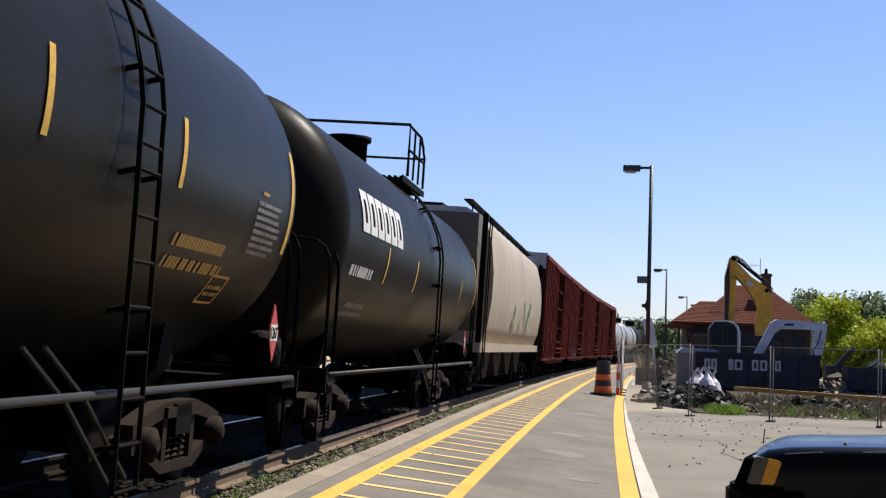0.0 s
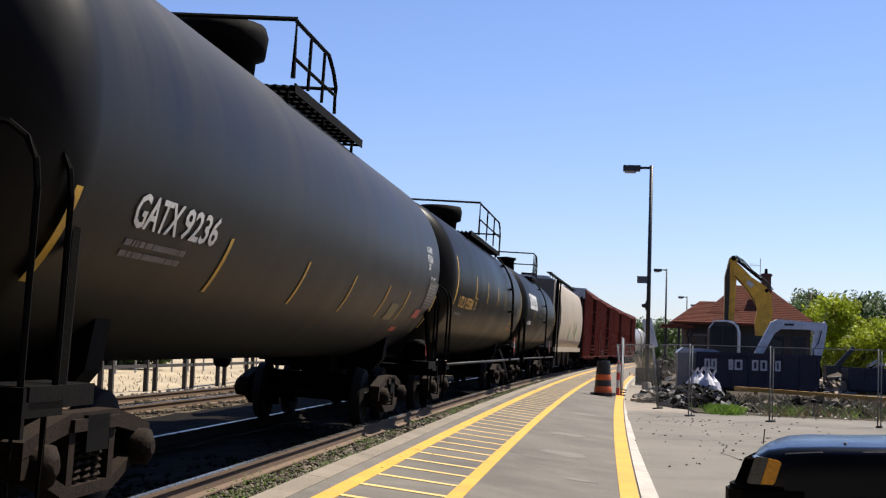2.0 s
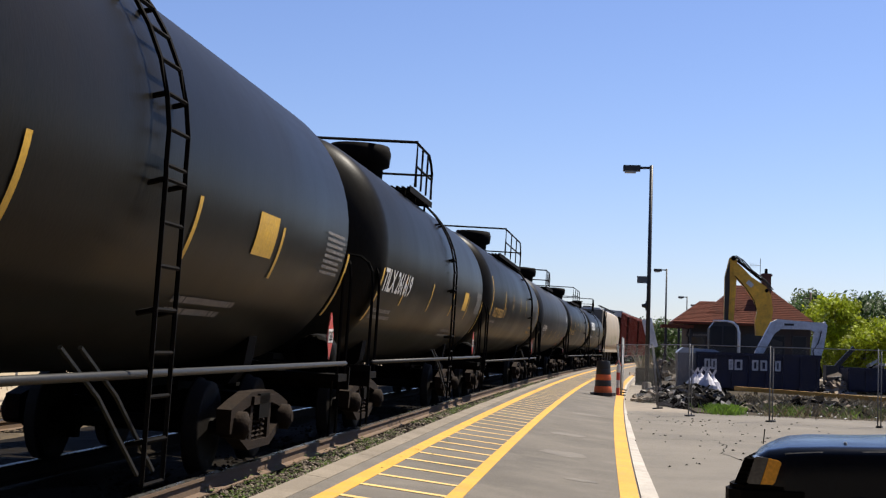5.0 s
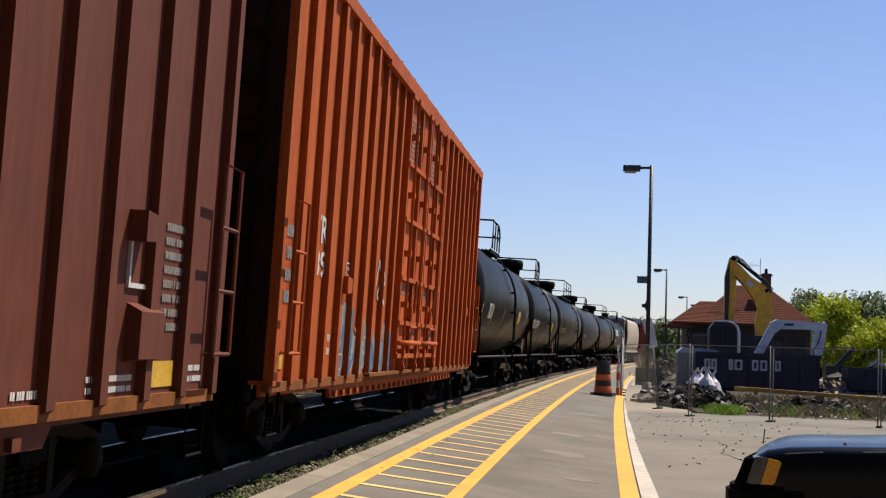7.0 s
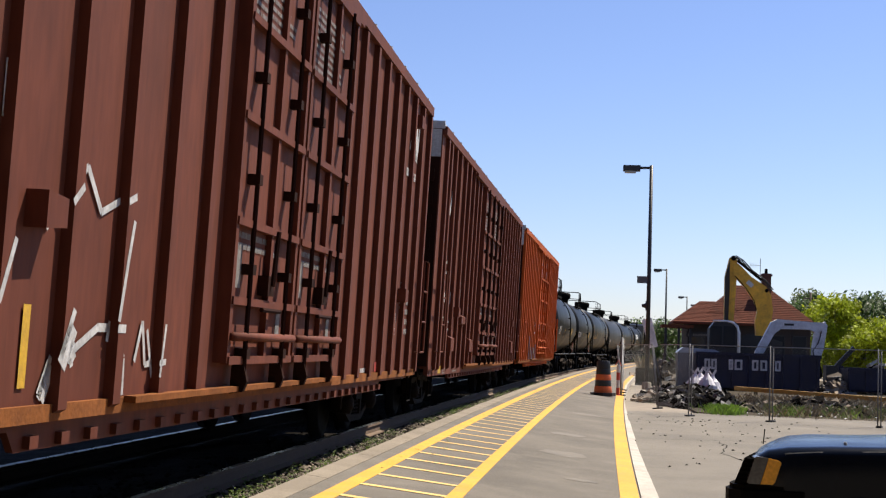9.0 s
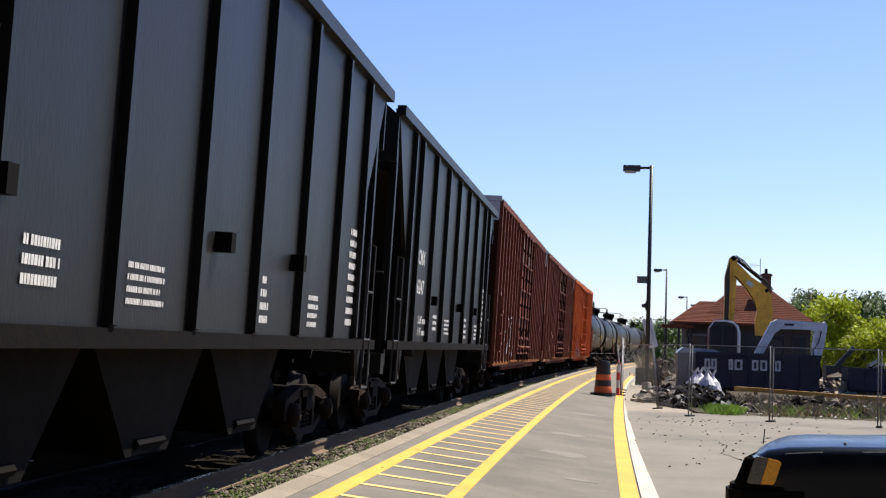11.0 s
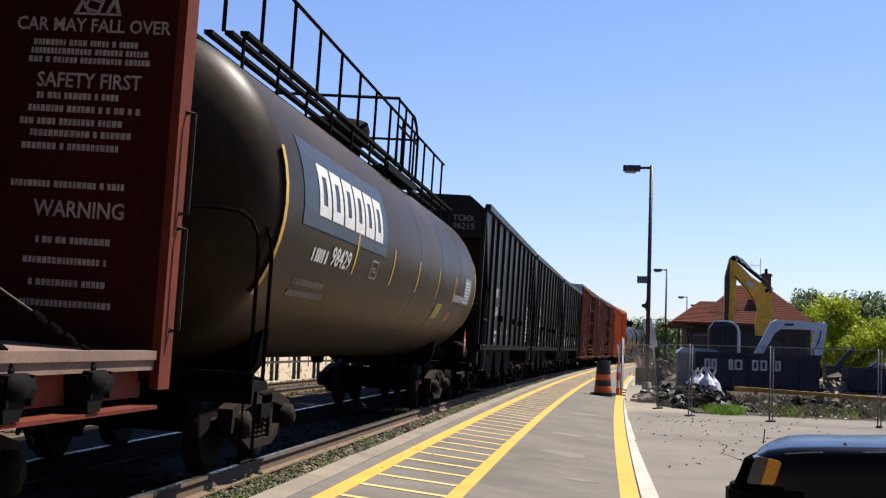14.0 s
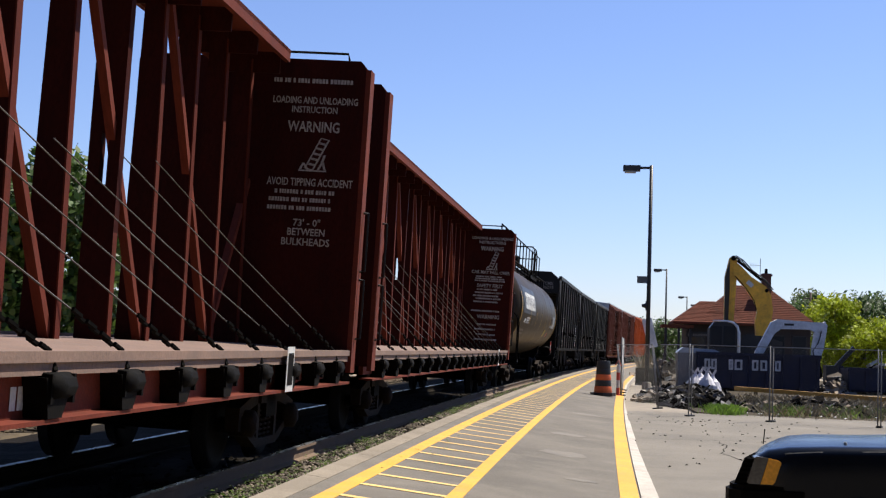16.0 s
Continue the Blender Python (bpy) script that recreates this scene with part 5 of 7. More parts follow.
B2["patches"] = [(-7.54, -7.14, 0.77, 0.9, M_YEL), (-7.97, -7.87, 1.13, 2.04, M_YEL), (-2.9, -2.83, 1.0, 1.45, M_YEL), (7.9, 7.97, 1.2, 2.1, M_YEL), (5.6, 5.68, 1.0, 1.47, M_YEL), (7.3, 7.8, 0.93, 1.1, M_YEL)]
B2["bars"] = [(-6.8, -6.42, 1.66, 1.74, 1, M_WHITE), (-6.74, -6.42, 1.53, 1.6, 1, M_WHITE), (-8.32, -8.04, 0.83, 0.93, 2, M_WHITE), (-6.9, -6.52, 0.76, 0.88, 3, M_DIMWHITE), (-5.45, -4.85, 0.77, 0.83, 1, M_DIMWHITE), (7.45, 7.95, 1.3, 2.05, 8, M_DIMWHITE), (5.2, 5.75, 0.92, 1.0, 1, M_WHITE), (6.2, 7.1, 0.92, 1.05, 2, M_WHITE), (8.1, 8.5, 0.95, 1.1, 2, M_WHITE)]
box_car(7.6, 25.1, "plain brown ribbed box car with a yellow tag", M_BROWN, (-2.2, -0.1, 2.0), B2)
box_car(26.83, 43.7, "bright orange box car with blue spray paint", M_ORANGE, (-1.95, 0.2, 2.1), dict(bright=True, top=4.98, pitch=0.69, ribs=((-8.36, -2.26), (2.55, 8.36)), plate=(-5.22, 1.86), words=[("TR", -6.95, -6.33, 2.24, 2.52, M_WHITE), ("89", -6.9, -6.3, 1.9, 2.17, M_WHITE), ("XP", -5.75, -5.6, 1.36, 1.44, M_WHITE), ("05100", -6.3, -5.85, 1.26, 1.34, M_WHITE), ("60900", -6.3, -5.85, 1.12, 1.2, M_WHITE)],
    bars=[(-8.4, -7.6, 1.6, 2.4, 4, M_DIMWHITE)], patches=[(-8.2, -7.9, 1.0, 1.15, M_YEL), (-0.75, -0.6, 1.45, 1.75, surface("glowing_orange_tag", (0.75, 0.2, 0.02), 0.5))], spray=[spray_block(-5.9, -2.3, 0.9, 1.72, 5), spray_line([(-3.3, 1.9), (-3.1, 2.3), (-2.95, 2.05), (-3.15, 1.85), (-2.9, 1.75)], 0.025)]))
tank_car(45.6, 60.5, "glossy black tank car with yellow markings", M_BLACK, dict(TI(7.45), words=[("TILX", -5.6, -4.6, 2.0, 2.35, M_WHITE)]))
tank_car(62.1, 76.05, "black tank car with a white reporting mark", M_BLACK, TI(6.97))
tank_car(77.4, 94.8, "long black tank car with ochre lettering", M_BLACK, UT("955393"))
tank_car(96.55, 113.4, "dull black tank car with slanting yellow stripes", M_STREAKED, dict(dome=-0.7, walk=1.05, deck=(-1.5, 2.4), rail=(-1.5, 0.65), rail_z=4.53, pipe=False, skirt=True, ladder=None, stripes=[-4.72, -1.88, 0.68, 3.2, 5.05], stripe_z=(1.55, 2.03), end_stripes=[-7.92, 7.95], end_z=(1.45, 2.07),
    bars=[(-6.9, -5.5, 1.72, 1.88, 2, M_DIMWHITE), (6.85, 7.85, 1.84, 2.26, 8, M_DIMWHITE)], words=[("GATX", -6.97, -6.07, 1.92, 2.15, M_WHITE), ("9236", -6.0, -5.15, 1.92, 2.15, M_WHITE), ("LIQUIFIED", 6.15, 6.75, 2.69, 2.8, M_WHITE), ("PETROLEUM", 6.2, 6.8, 2.56, 2.67, M_WHITE), ("GAS", 6.36, 6.6, 2.44, 2.54, M_WHITE), ("DOT 112J340W", 6.8, 7.35, 2.29, 2.35, M_WHITE)], patches=[(6.45, 7.0, 1.63, 1.78, M_RED), (3.98, 4.62, 1.53, 1.8, surface("drab_yellow_panel", (0.16, 0.13, 0.04), 0.6)), (6.8, 7.9, 1.8, 2.28, surface("brown_data_panel", (0.045, 0.035, 0.022), 0.6)), (5.35, 5.85, 1.33, 1.42, M_RED)], placard="1075"))
tank_car(114.85, 132.35, "long black tank car with ochre lettering", M_BLACK, UT("955386"))
tank_car(133.9, 148.9, "black tank car with a white block logo", M_BLACK, dict(flat_dome=True, dome=0.2, walk=1.0, rail_z=4.75, ladder=0.5, stripes=[-4.2, -1.55, 4.4], stripe_z=(2.02, 2.5), end_stripes=[7.0], mark=(-6.2, 2.55, 3.1, 0.5), bars=[(-6.5, -4.6, 2.02, 2.25, 1, M_WHITE), (-5.8, -4.2, 1.5, 1.75, 2, M_DIMWHITE)], placard="1075"))
covered_hopper(150.9, 170.4, "beige round-sided covered grain hopper")
for k, (a, b) in enumerate(((171.9, 187.2), (188.3, 204.0), (205.2, 220.6), (221.8, 238.0))):
    box_car(a, b, "dark red ribbed box car, far along the train", M_DARKRED, (-1.6, 0.0, 1.7), dict(grey_roof=k == 0, spray=[spray_block(-5, -1.8, 0.9, 1.7, 9)] if k == 1 else []))
tank_car(239.6, 254.5, "grey tank car far along the train", M_GREYTANK, dict(flat_dome=True, ladder=0.5))
tank_car(256.2, 271.0, "grey tank car far along the train", M_GREYTANK, dict(flat_dome=True, ladder=0.5))
tank_car(272.8, 287.5, "black tank car far along the train", M_BLACK, dict(ladder=0.5))
box_car(289.0, 305.0, "dark red ribbed box car, far along the train", M_DARKRED, (-1.6, 0.0, 1.7), {})
box_car(306.2, 322.0, "dark red ribbed box car, far along the train", M_DARKRED, (-1.6, 0.0, 1.7), {})

# ---- ground, tracks, platform ----
def strip(lats, s0, s1, step, height, close=None):
    """A ribbon that follows the track: lats across it, height(lat, s)."""
    m = Mesh()
    n = int((s1 - s0) / step) + 1
    k = len(lats)
    v = [arc(s0 + (s1 - s0) * i / (n - 1), l, height(l, s0 + (s1 - s0) * i / (n - 1))) for i in range(n) for l in lats]
    f = [(i * k + j, i * k + j + 1, (i + 1) * k + j + 1, (i + 1) * k + j) for i in range(n - 1) for j in range(k - 1)]
    return m.add(v, f)


def ribbon(l0, l1, s0, s1, low, high, step=2.0):
    """A solid band along the track with sides: low and high are functions of lat; l0 and l1 may follow s."""
    m = Mesh()
    n = int((s1 - s0) / step) + 1
    v = []
    for i in range(n):
        s = s0 + (s1 - s0) * i / (n - 1)
        a, b = l0(s) if callable(l0) else l0, l1(s) if callable(l1) else l1
        v += [arc(s, a, low(a)), arc(s, b, low(b)), arc(s, b, high(b)), arc(s, a, high(a))]
    f = [(4 * i + j, 4 * i + (j + 1) % 4, 4 * i + 4 + (j + 1) % 4, 4 * i + 4 + j) for i in range(n - 1) for j in range(4)]
    return m.add(v, f + [(0, 1, 2, 3), tuple(4 * (n - 1) + j for j in (3, 2, 1, 0))])


def slope(l):
    """The platform falls away from the track."""
    return 0.0546 - 0.106 * (l - 2.2)


LOT = -0.4
GM = Mesh()
GM.add([(-1500, -200, LOT - 0.06), (1500, -200, LOT - 0.06), (1500, 2500, LOT - 0.06), (-1500, 2500, LOT - 0.06)], [(0, 1, 2, 3)])
setting("ground", GM, M_EARTH, "dusty earth and rough grass ground", "ground")
setting("car_park", Mesh().hull([tuple(arc(s, 4.7)[:2]) for s in range(-30, 39, 2)][::-1] + [(60, -30), (60, 36), (9.5, 38.2)], LOT - 0.05, LOT), M_LOT, "worn grey asphalt car park", "car park")

rnd = random.Random(11)
# Dark bed runs out to lat -3.7 to hold the train's painted shadow.
setting("track_bed", strip([-3.7, -3.1, -2.6, -2.2, -1.6, -1.2, -0.9, -0.6, -0.2, 0.2, 0.6, 0.9, 1.1, 1.3, 1.5, 1.7, 1.96], -20, 420, 0.8, lambda l, s: -0.2 - 0.03 * l + 0.02 * math.sin(s * 2.3 + l * 5) - (0.2 if l < -3.6 else 0.05 if l < -2.5 else 0)), M_BED, "dirty ballast bed with the train shadow in its colour", "track bed")
bed2 = setting("track_bed", strip([-7.6, -7.0, -6.4, -5.8, -5.0, -4.4, -3.8, -3.6], -10, 420, 1.6, lambda l, s: -0.26 + 0.03 * math.sin(s * 1.7 + l * 3) - (0.2 if l < -7.4 else 0) - (0.1 if l > -3.7 else 0)), M_BALLAST2, "brown ballast bed of the second track", "track bed")
setting("sand_yard", strip([-30, -20, -14, -10, -7.5], -10, 300, 6, lambda l, s: LOT + 0.02 + 0.05 * math.sin(s * 0.7 + l)), M_SAND, "pale sandy yard beyond the tracks", "yard")


def rail(lat, z, s0, s1, name, side=None):
    """A flat-bottomed rail: foot, web and head, its running surface on top."""
    prof = [(-0.07, -0.17), (0.07, -0.17), (0.07, -0.155), (0.012, -0.135), (0.012, -0.045), (0.036, -0.035), (0.036, -0.006), (-0.036, -0.006), (-0.036, -0.035), (-0.012, -0.045), (-0.012, -0.135), (-0.07, -0.155)]
    m = Mesh()
    n = int((s1 - s0) / 2.5) + 1
    k = len(prof)
    v = [arc(s0 + (s1 - s0) * i / (n - 1), lat + a, z + b) for i in range(n) for a, b in prof]
    m.add(v, [(i * k + j, i * k + (j + 1) % k, (i + 1) * k + (j + 1) % k, (i + 1) * k + j) for i in range(n - 1) for j in range(k)])
    r = setting(name, m, side or M_RAIL, "rusty steel running rail", "rail")
    part("running_surface", ribbon(lat - 0.03, lat + 0.03, s0, s1, lambda l: z - 0.007, lambda l: z, 2.5), M_SHINE, r, "polished running surface")
    return r


rail_right = rail(0.86, -0.03, -20, 420, "rail_right")
# Left rail sides take the near-black sleeper colour as painted shade.
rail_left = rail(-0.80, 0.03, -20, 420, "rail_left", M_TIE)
rail(-4.38, -0.1, -10, 420, "rail_second_right")
rail(-5.88, -0.1, -10, 420, "rail_second_left")
TIE = Mesh().box(-1.3, 1.3, -0.11, 0.11, -0.2, 0).data("sleeper", M_TIE)
for i in range(110):
    s = 4 + i * 0.56
    x, y, z = arc(s, 0.0, -0.215)
    part("sleeper", TIE, None, rail_left, at=pose(x, y, z, 0, 2, -math.degrees(CURVE * s)))
    x, y, z = arc(s + 6, -5.13, -0.25)
    part("sleeper", TIE, None, bed2, at=pose(x, y, z, 0, 0, -math.degrees(CURVE * s)))


def stones(n, place, size, seed, squash=0.7):
    """Many small faceted stones."""
    r = random.Random(seed)
    m = Mesh()
    base = [(1, 0, 0), (-1, 0, 0), (0, 1, 0), (0, -1, 0), (0, 0, 1), (0, 0, -0.6)]
    fc = [(0, 2, 4), (2, 1, 4), (1, 3, 4), (3, 0, 4), (2, 0, 5), (1, 2, 5), (3, 1, 5), (0, 3, 5)]
    for _ in range(n):
        p = place(r)
        k = size * r.uniform(0.5, 1.3)
        a = r.uniform(0, 6.28)
        c, sn = math.cos(a), math.sin(a)
        vs = []
        for x, y, z in base:
            x, y, z = x * r.uniform(0.6, 1.2), y * r.uniform(0.6, 1.2), z * squash * r.uniform(0.7, 1.2)
            vs.append((p[0] + k * (c * x - sn * y), p[1] + k * (sn * x + c * y), p[2] + k * z))
        m.add(vs, fc)
    return m


def near_verge(r):
    s = 7 + 55 * r.random() ** 1.7
    return arc(s, r.uniform(1.0, 1.95), -0.22 + 0.05 * r.random())


stuff("ballast_stones", stones(9000, near_verge, 0.034, 2), M_BALLAST, "loose grey-brown ballast stones beside the rail", "ballast")
# These stones share the bed's shade colour.
stuff("ballast_stones", stones(2200, lambda r: arc(10 + 40 * r.random() ** 1.5, r.uniform(-2.4, 0.7), -0.2), 0.04, 3), M_BED, "ballast stones between the rails, coloured as shaded", "ballast")
stuff("ballast_stones", stones(3500, lambda r: arc(14 + 45 * r.random(), r.uniform(-7.2, -3.7), -0.24), 0.05, 8), M_BALLAST2, "brown ballast stones of the second track", "ballast")


def blades(n, place, h, w, seed, lean=0.5, leafy=False):
    """Grass blades or small leaves, each a bent strip."""
    r = random.Random(seed)
    m = Mesh()
    for _ in range(n):
        x, y, z = place(r)
        a, hh, ww = r.uniform(0, 6.28), h * r.uniform(0.4, 1.25), w * r.uniform(0.6, 1.3)
        dx, dy = math.cos(a), math.sin(a)
        l = lean * hh * r.uniform(0.2, 1.2)
        if leafy:
            zz = z + hh * r.random()
            m.add([(x, y, zz), (x + dx * ww + dy * ww * 0.5, y + dy * ww - dx * ww * 0.5, zz + ww * 0.4), (x + dx * ww * 2, y + dy * ww * 2, zz + ww * r.uniform(-0.3, 0.6)), (x + dx * ww - dy * ww * 0.5, y + dy * ww + dx * ww * 0.5, zz + ww * 0.4)], [(0, 1, 2, 3)])
        else:
            m.add([(x - dy * ww, y + dx * ww, z), (x + dy * ww, y - dx * ww, z), (x + dx * l * 0.4 + dy * ww * 0.7, y + dy * l * 0.4 - dx * ww * 0.7, z + hh * 0.6), (x + dx * l, y + dy * l, z + hh)], [(0, 1, 2), (0, 2, 3)])
    return m


def verge_clump(r):
    c = math.floor(r.random() * 260)
    q = random.Random(c * 7 + 3)
    s, l = 7 + 60 * q.random() ** 1.6, q.uniform(1.05, 1.9)
    p = arc(s + r.gauss(0, 0.09), l + r.gauss(0, 0.07), -0.19)
    return p


stuff("verge_weeds", blades(9000, verge_clump, 0.09, 0.02, 5, leafy=True), M_WEED, "low green weeds along the platform edge", "weeds")
stuff("verge_weeds", blades(1500, lambda r: arc(9 + 45 * r.random() ** 1.5, 0.62 + r.gauss(0, 0.07), -0.2), 0.09, 0.015, 6, leafy=True), M_WEED, "low green weeds inside the rail", "weeds")

# platform: asphalt deck, concrete coping, kerb and painted lines
taper = lambda l, k: (lambda s: l - k * min(max(s - 14, 0), 40))
flat = lambda d: (lambda l: slope(l) + d)
platform = setting("platform", ribbon(2.14, taper(4.8, 0.0026), -30, 160, lambda l: -0.55, slope), M_ASPH, "grey asphalt station platform with worn patches", "platform")
rnd = random.Random(3)
s = -10.0
while s < 120:
    L = 2.4
    j = rnd.uniform(-0.008, 0.008)
    part("coping_stone", ribbon(1.94 + j, 2.135, s, s + L - 0.012, lambda l: -0.5, flat(0.004), 1.2), M_CONC, platform, "")
    s += L
s = -10.0
while s < 100:
    L = 3.0
    part("kerb_stone", ribbon(taper(4.81, 0.0026), taper(4.99 + rnd.uniform(-0.01, 0.01), 0.009), s, s + L - 0.012, lambda l: -0.55, flat(0.006), 1.5), M_KERB, platform, "")
    s += L
part("painted_line", ribbon(2.28, 2.42, -10, 160, flat(0.001), flat(0.005)), M_LINE, platform, "broad yellow safety line")
part("painted_line", ribbon(3.14, 3.27, -10, 160, flat(0.001), flat(0.005)), M_LINE, platform, "yellow line bounding the hatching")
part("painted_line", ribbon(taper(4.6, 0.004), taper(4.79, 0.0026), -10, 160, flat(0.001), flat(0.005)), M_LINE, platform, "broad yellow kerb line")
for i in range(75):
    s = 7.05 + i * 0.905
    h = Mesh()
    h.add([arc(s - 0.055, 2.42, slope(2.42) + 0.005), arc(s - 0.055, 3.14, slope(3.14) + 0.005), arc(s + 0.06, 3.14, slope(3.14) + 0.005), arc(s + 0.06, 2.42, slope(2.42) + 0.005)], [(0, 1, 2, 3)])
    part("hatch_line", h, M_HATCH, platform)
patch = surface("pale_repair_patch", (0.152, 0.133, 0.107), 0.9, scale=3, vary=0.3, dirt=(0.135, 0.124, 0.109), dirt_amount=0.9)
for a, b, c, d in ((17.5, 18.4, 3.55, 4.3), (21.5, 22.3, 3.5, 4.2), (28.6, 29.6, 3.6, 4.4), (14.6, 14.9, 4.0, 4.4)):
    m = Mesh()
    r = random.Random(int(a))
    pts = [(math.cos(t) * (b - a) / 2 * r.uniform(0.6, 1.1) + (a + b) / 2, math.sin(t) * (d - c) / 2 * r.uniform(0.6, 1.1) + (c + d) / 2) for t in [i * 0.42 for i in range(15)]]
    m.add([arc(p, q, slope(q) + 0.003) for p, q in pts], [tuple(range(15))])
    part("repair_patch", m, patch, platform, "pale worn patch")
stuff("fallen_leaves", stones(60, lambda r: arc(12 + 30 * r.random(), r.uniform(2.2, 2.7), slope(2.4) + 0.01), 0.02, 21, 0.3), M_WEED, "scattered green leaves on the platform", "leaves")
stuff("grit", stones(160, lambda r: (r.uniform(5.3, 10), r.uniform(16, 36), LOT + 0.005), 0.03, 22, 0.5), M_BED, "dark grit scattered on the asphalt", "grit")
crack = Mesh()
rc = random.Random(8)
for x0, y0, dx, dy in ((6.4, 14, 0.02, 1), (5.3, 26, 1, 0.1), (7.5, 20, 0.3, 0.9), (5.6, 33, 1, 0.12)):
    x, y = x0, y0
    for i in range(22):
        nx, ny = x + dx * 0.5 + rc.gauss(0, 0.08), y + dy * 0.5 + rc.gauss(0, 0.08)
        crack.add([(x - 0.01, y - 0.01, LOT + 0.002), (nx - 0.01, ny - 0.01, LOT + 0.002), (nx + 0.012, ny + 0.012, LOT + 0.002), (x + 0.012, y + 0.012, LOT + 0.002)], [(0, 1, 2, 3)])
        x, y = nx, ny
stuff("cracks", crack, M_BED, "dark cracks in the asphalt", "cracks")

# ---- beyond the tracks ----
M_POST = surface("dark_weathered_post", (0.0263, 0.0225, 0.0195), 0.9, scale=4)
M_PALE = surface("pale_galvanised_post", (0.375, 0.375, 0.36), 0.6, scale=3)
fence = thing("rail_fence", "dark post-and-rail fence beyond the second track", "fence")
D_P = Mesh().box(-0.06, 0.06, -0.06, 0.06, 0, 1.25).data("post", M_POST)
for i in range(30):
    for d in (0, 0.75):
        part("post", D_P, None, fence, at=Matrix.Translation(arc(14 + i * 3.4 + d, -8.6, LOT)))
for z in (0.35, 0.62):
    part("rail", ribbon(-8.64, -8.56, 12, 118, lambda l: z - 0.05, lambda l: z + 0.04), M_POST, fence)
fence2 = thing("pipe_fence", "pale metal post fence across the sandy yard", "fence")
D_Q = Mesh().tube([(0, 0, 0), (0, 0, 1.35)], 0.045, 6).data("post", M_PALE)
for i in range(46):
    part("post", D_Q, None, fence2, at=Matrix.Translation(arc(18 + i * 2.2, -15.5, LOT)))
part("rail", ribbon(-15.53, -15.47, 16, 120, lambda l: LOT + 1.28, lambda l: LOT + 1.34), M_PALE, fence2)
shed = thing("long_shed", "long low white shed beyond the yard", "building")
part("wall", Mesh().hull([tuple(arc(20, -34)[:2]), tuple(arc(20, -31)[:2]), tuple(arc(150, -31)[:2]), tuple(arc(150, -34)[:2])], LOT, 1.6), surface("white_shed_wall", (0.525, 0.525, 0.51), 0.8, scale=0.5), shed)
part("roof", Mesh().hull([tuple(arc(19, -35)[:2]), tuple(arc(19, -30.6)[:2]), tuple(arc(151, -30.6)[:2]), tuple(arc(151, -35)[:2])], 1.6, 1.75), M_ROOF, shed)
stuff("yard_scrub", blades(1500, lambda r: arc(20 + 90 * r.random(), r.uniform(-14, -9), LOT), 0.13, 0.02, 31), M_STRAW, "dry scrub in the sandy yard", "scrub")


# ---- trees ----
def tree(x, y, h, r, leaf, seed, label, base=LOT, bare=False, dens=1.0, low=0.25):
    rn = random.Random(seed)
    t = thing("tree", label, "tree", "trees round the station", Matrix.Translation((x, y, base)))
    tk = Mesh().tube([(0, 0, 0), (0.03 * h * rn.uniform(-1, 1), 0, h * 0.3), (0.04 * h * rn.uniform(-1, 1), 0.02 * h, h * 0.65), (0, 0, h * 0.9)], 0.022 * h + 0.05, 8, 0.03)
    tips = []
    for i in range(16 if not bare else 26):
        z = h * rn.uniform(0.25, 0.75)
        a, l = rn.uniform(0, 6.28), r * rn.uniform(0.6, 1.0)
        e = (math.cos(a) * l, math.sin(a) * l, z + h * rn.uniform(0.05, 0.28))
        tk.tube([(0, 0, z), (e[0] * 0.5, e[1] * 0.5, z + (e[2] - z) * 0.6), e], 0.008 * h, 5, 0.012)
        tips.append(e)
    part("trunk", tk, M_BARK if not bare else M_TWIG, t, "trunk with spreading limbs")
    m = Mesh()
    if bare:
        for e in tips:
            for _ in range(14):
                p = Vector(e) * rn.uniform(0.6, 1.0)
                q = p + Vector((rn.gauss(0, 0.3), rn.gauss(0, 0.3), rn.uniform(0.1, 0.7))) * r * 0.35
                m.tube([p, q], 0.007, 3)
        part("twigs", m, M_TWIG, t, "fine bare twigs")
        return t
    clumps = []
    for i in range(46):
        a, u = rn.uniform(0, 6.28), rn.uniform(low, 1.0)
        rad = r * math.sqrt(max(0.05, 1 - (2 * u - 1.05) ** 2 * 0.85)) * rn.uniform(0.45, 1.0)
        clumps.append((math.cos(a) * rad, math.sin(a) * rad, h * u, r * rn.uniform(0.2, 0.38)))
    n = int(190 * dens)
    sz = 0.1 + 0.012 * h
    for cx, cy, cz, cr in clumps:
        for _ in range(n):
            d = Vector((rn.gauss(0, 1), rn.gauss(0, 1), rn.gauss(0, 0.8)))
            d = d.normalized() * cr * rn.uniform(0.35, 1.1)
            p = Vector((cx, cy, cz)) + d
            a = Vector((rn.gauss(0, 1), rn.gauss(0, 1), rn.gauss(0, 1))).normalized()
            b = a.orthogonal().normalized()
            k = sz * rn.uniform(0.6, 1.5)
            m.add([p - a * k, p + b * k * 0.55, p + a * k, p - b * k * 0.55], [(0, 1, 2, 3)])
    part("crown", m, leaf, t, "loose crown of many small leaves")
    return t


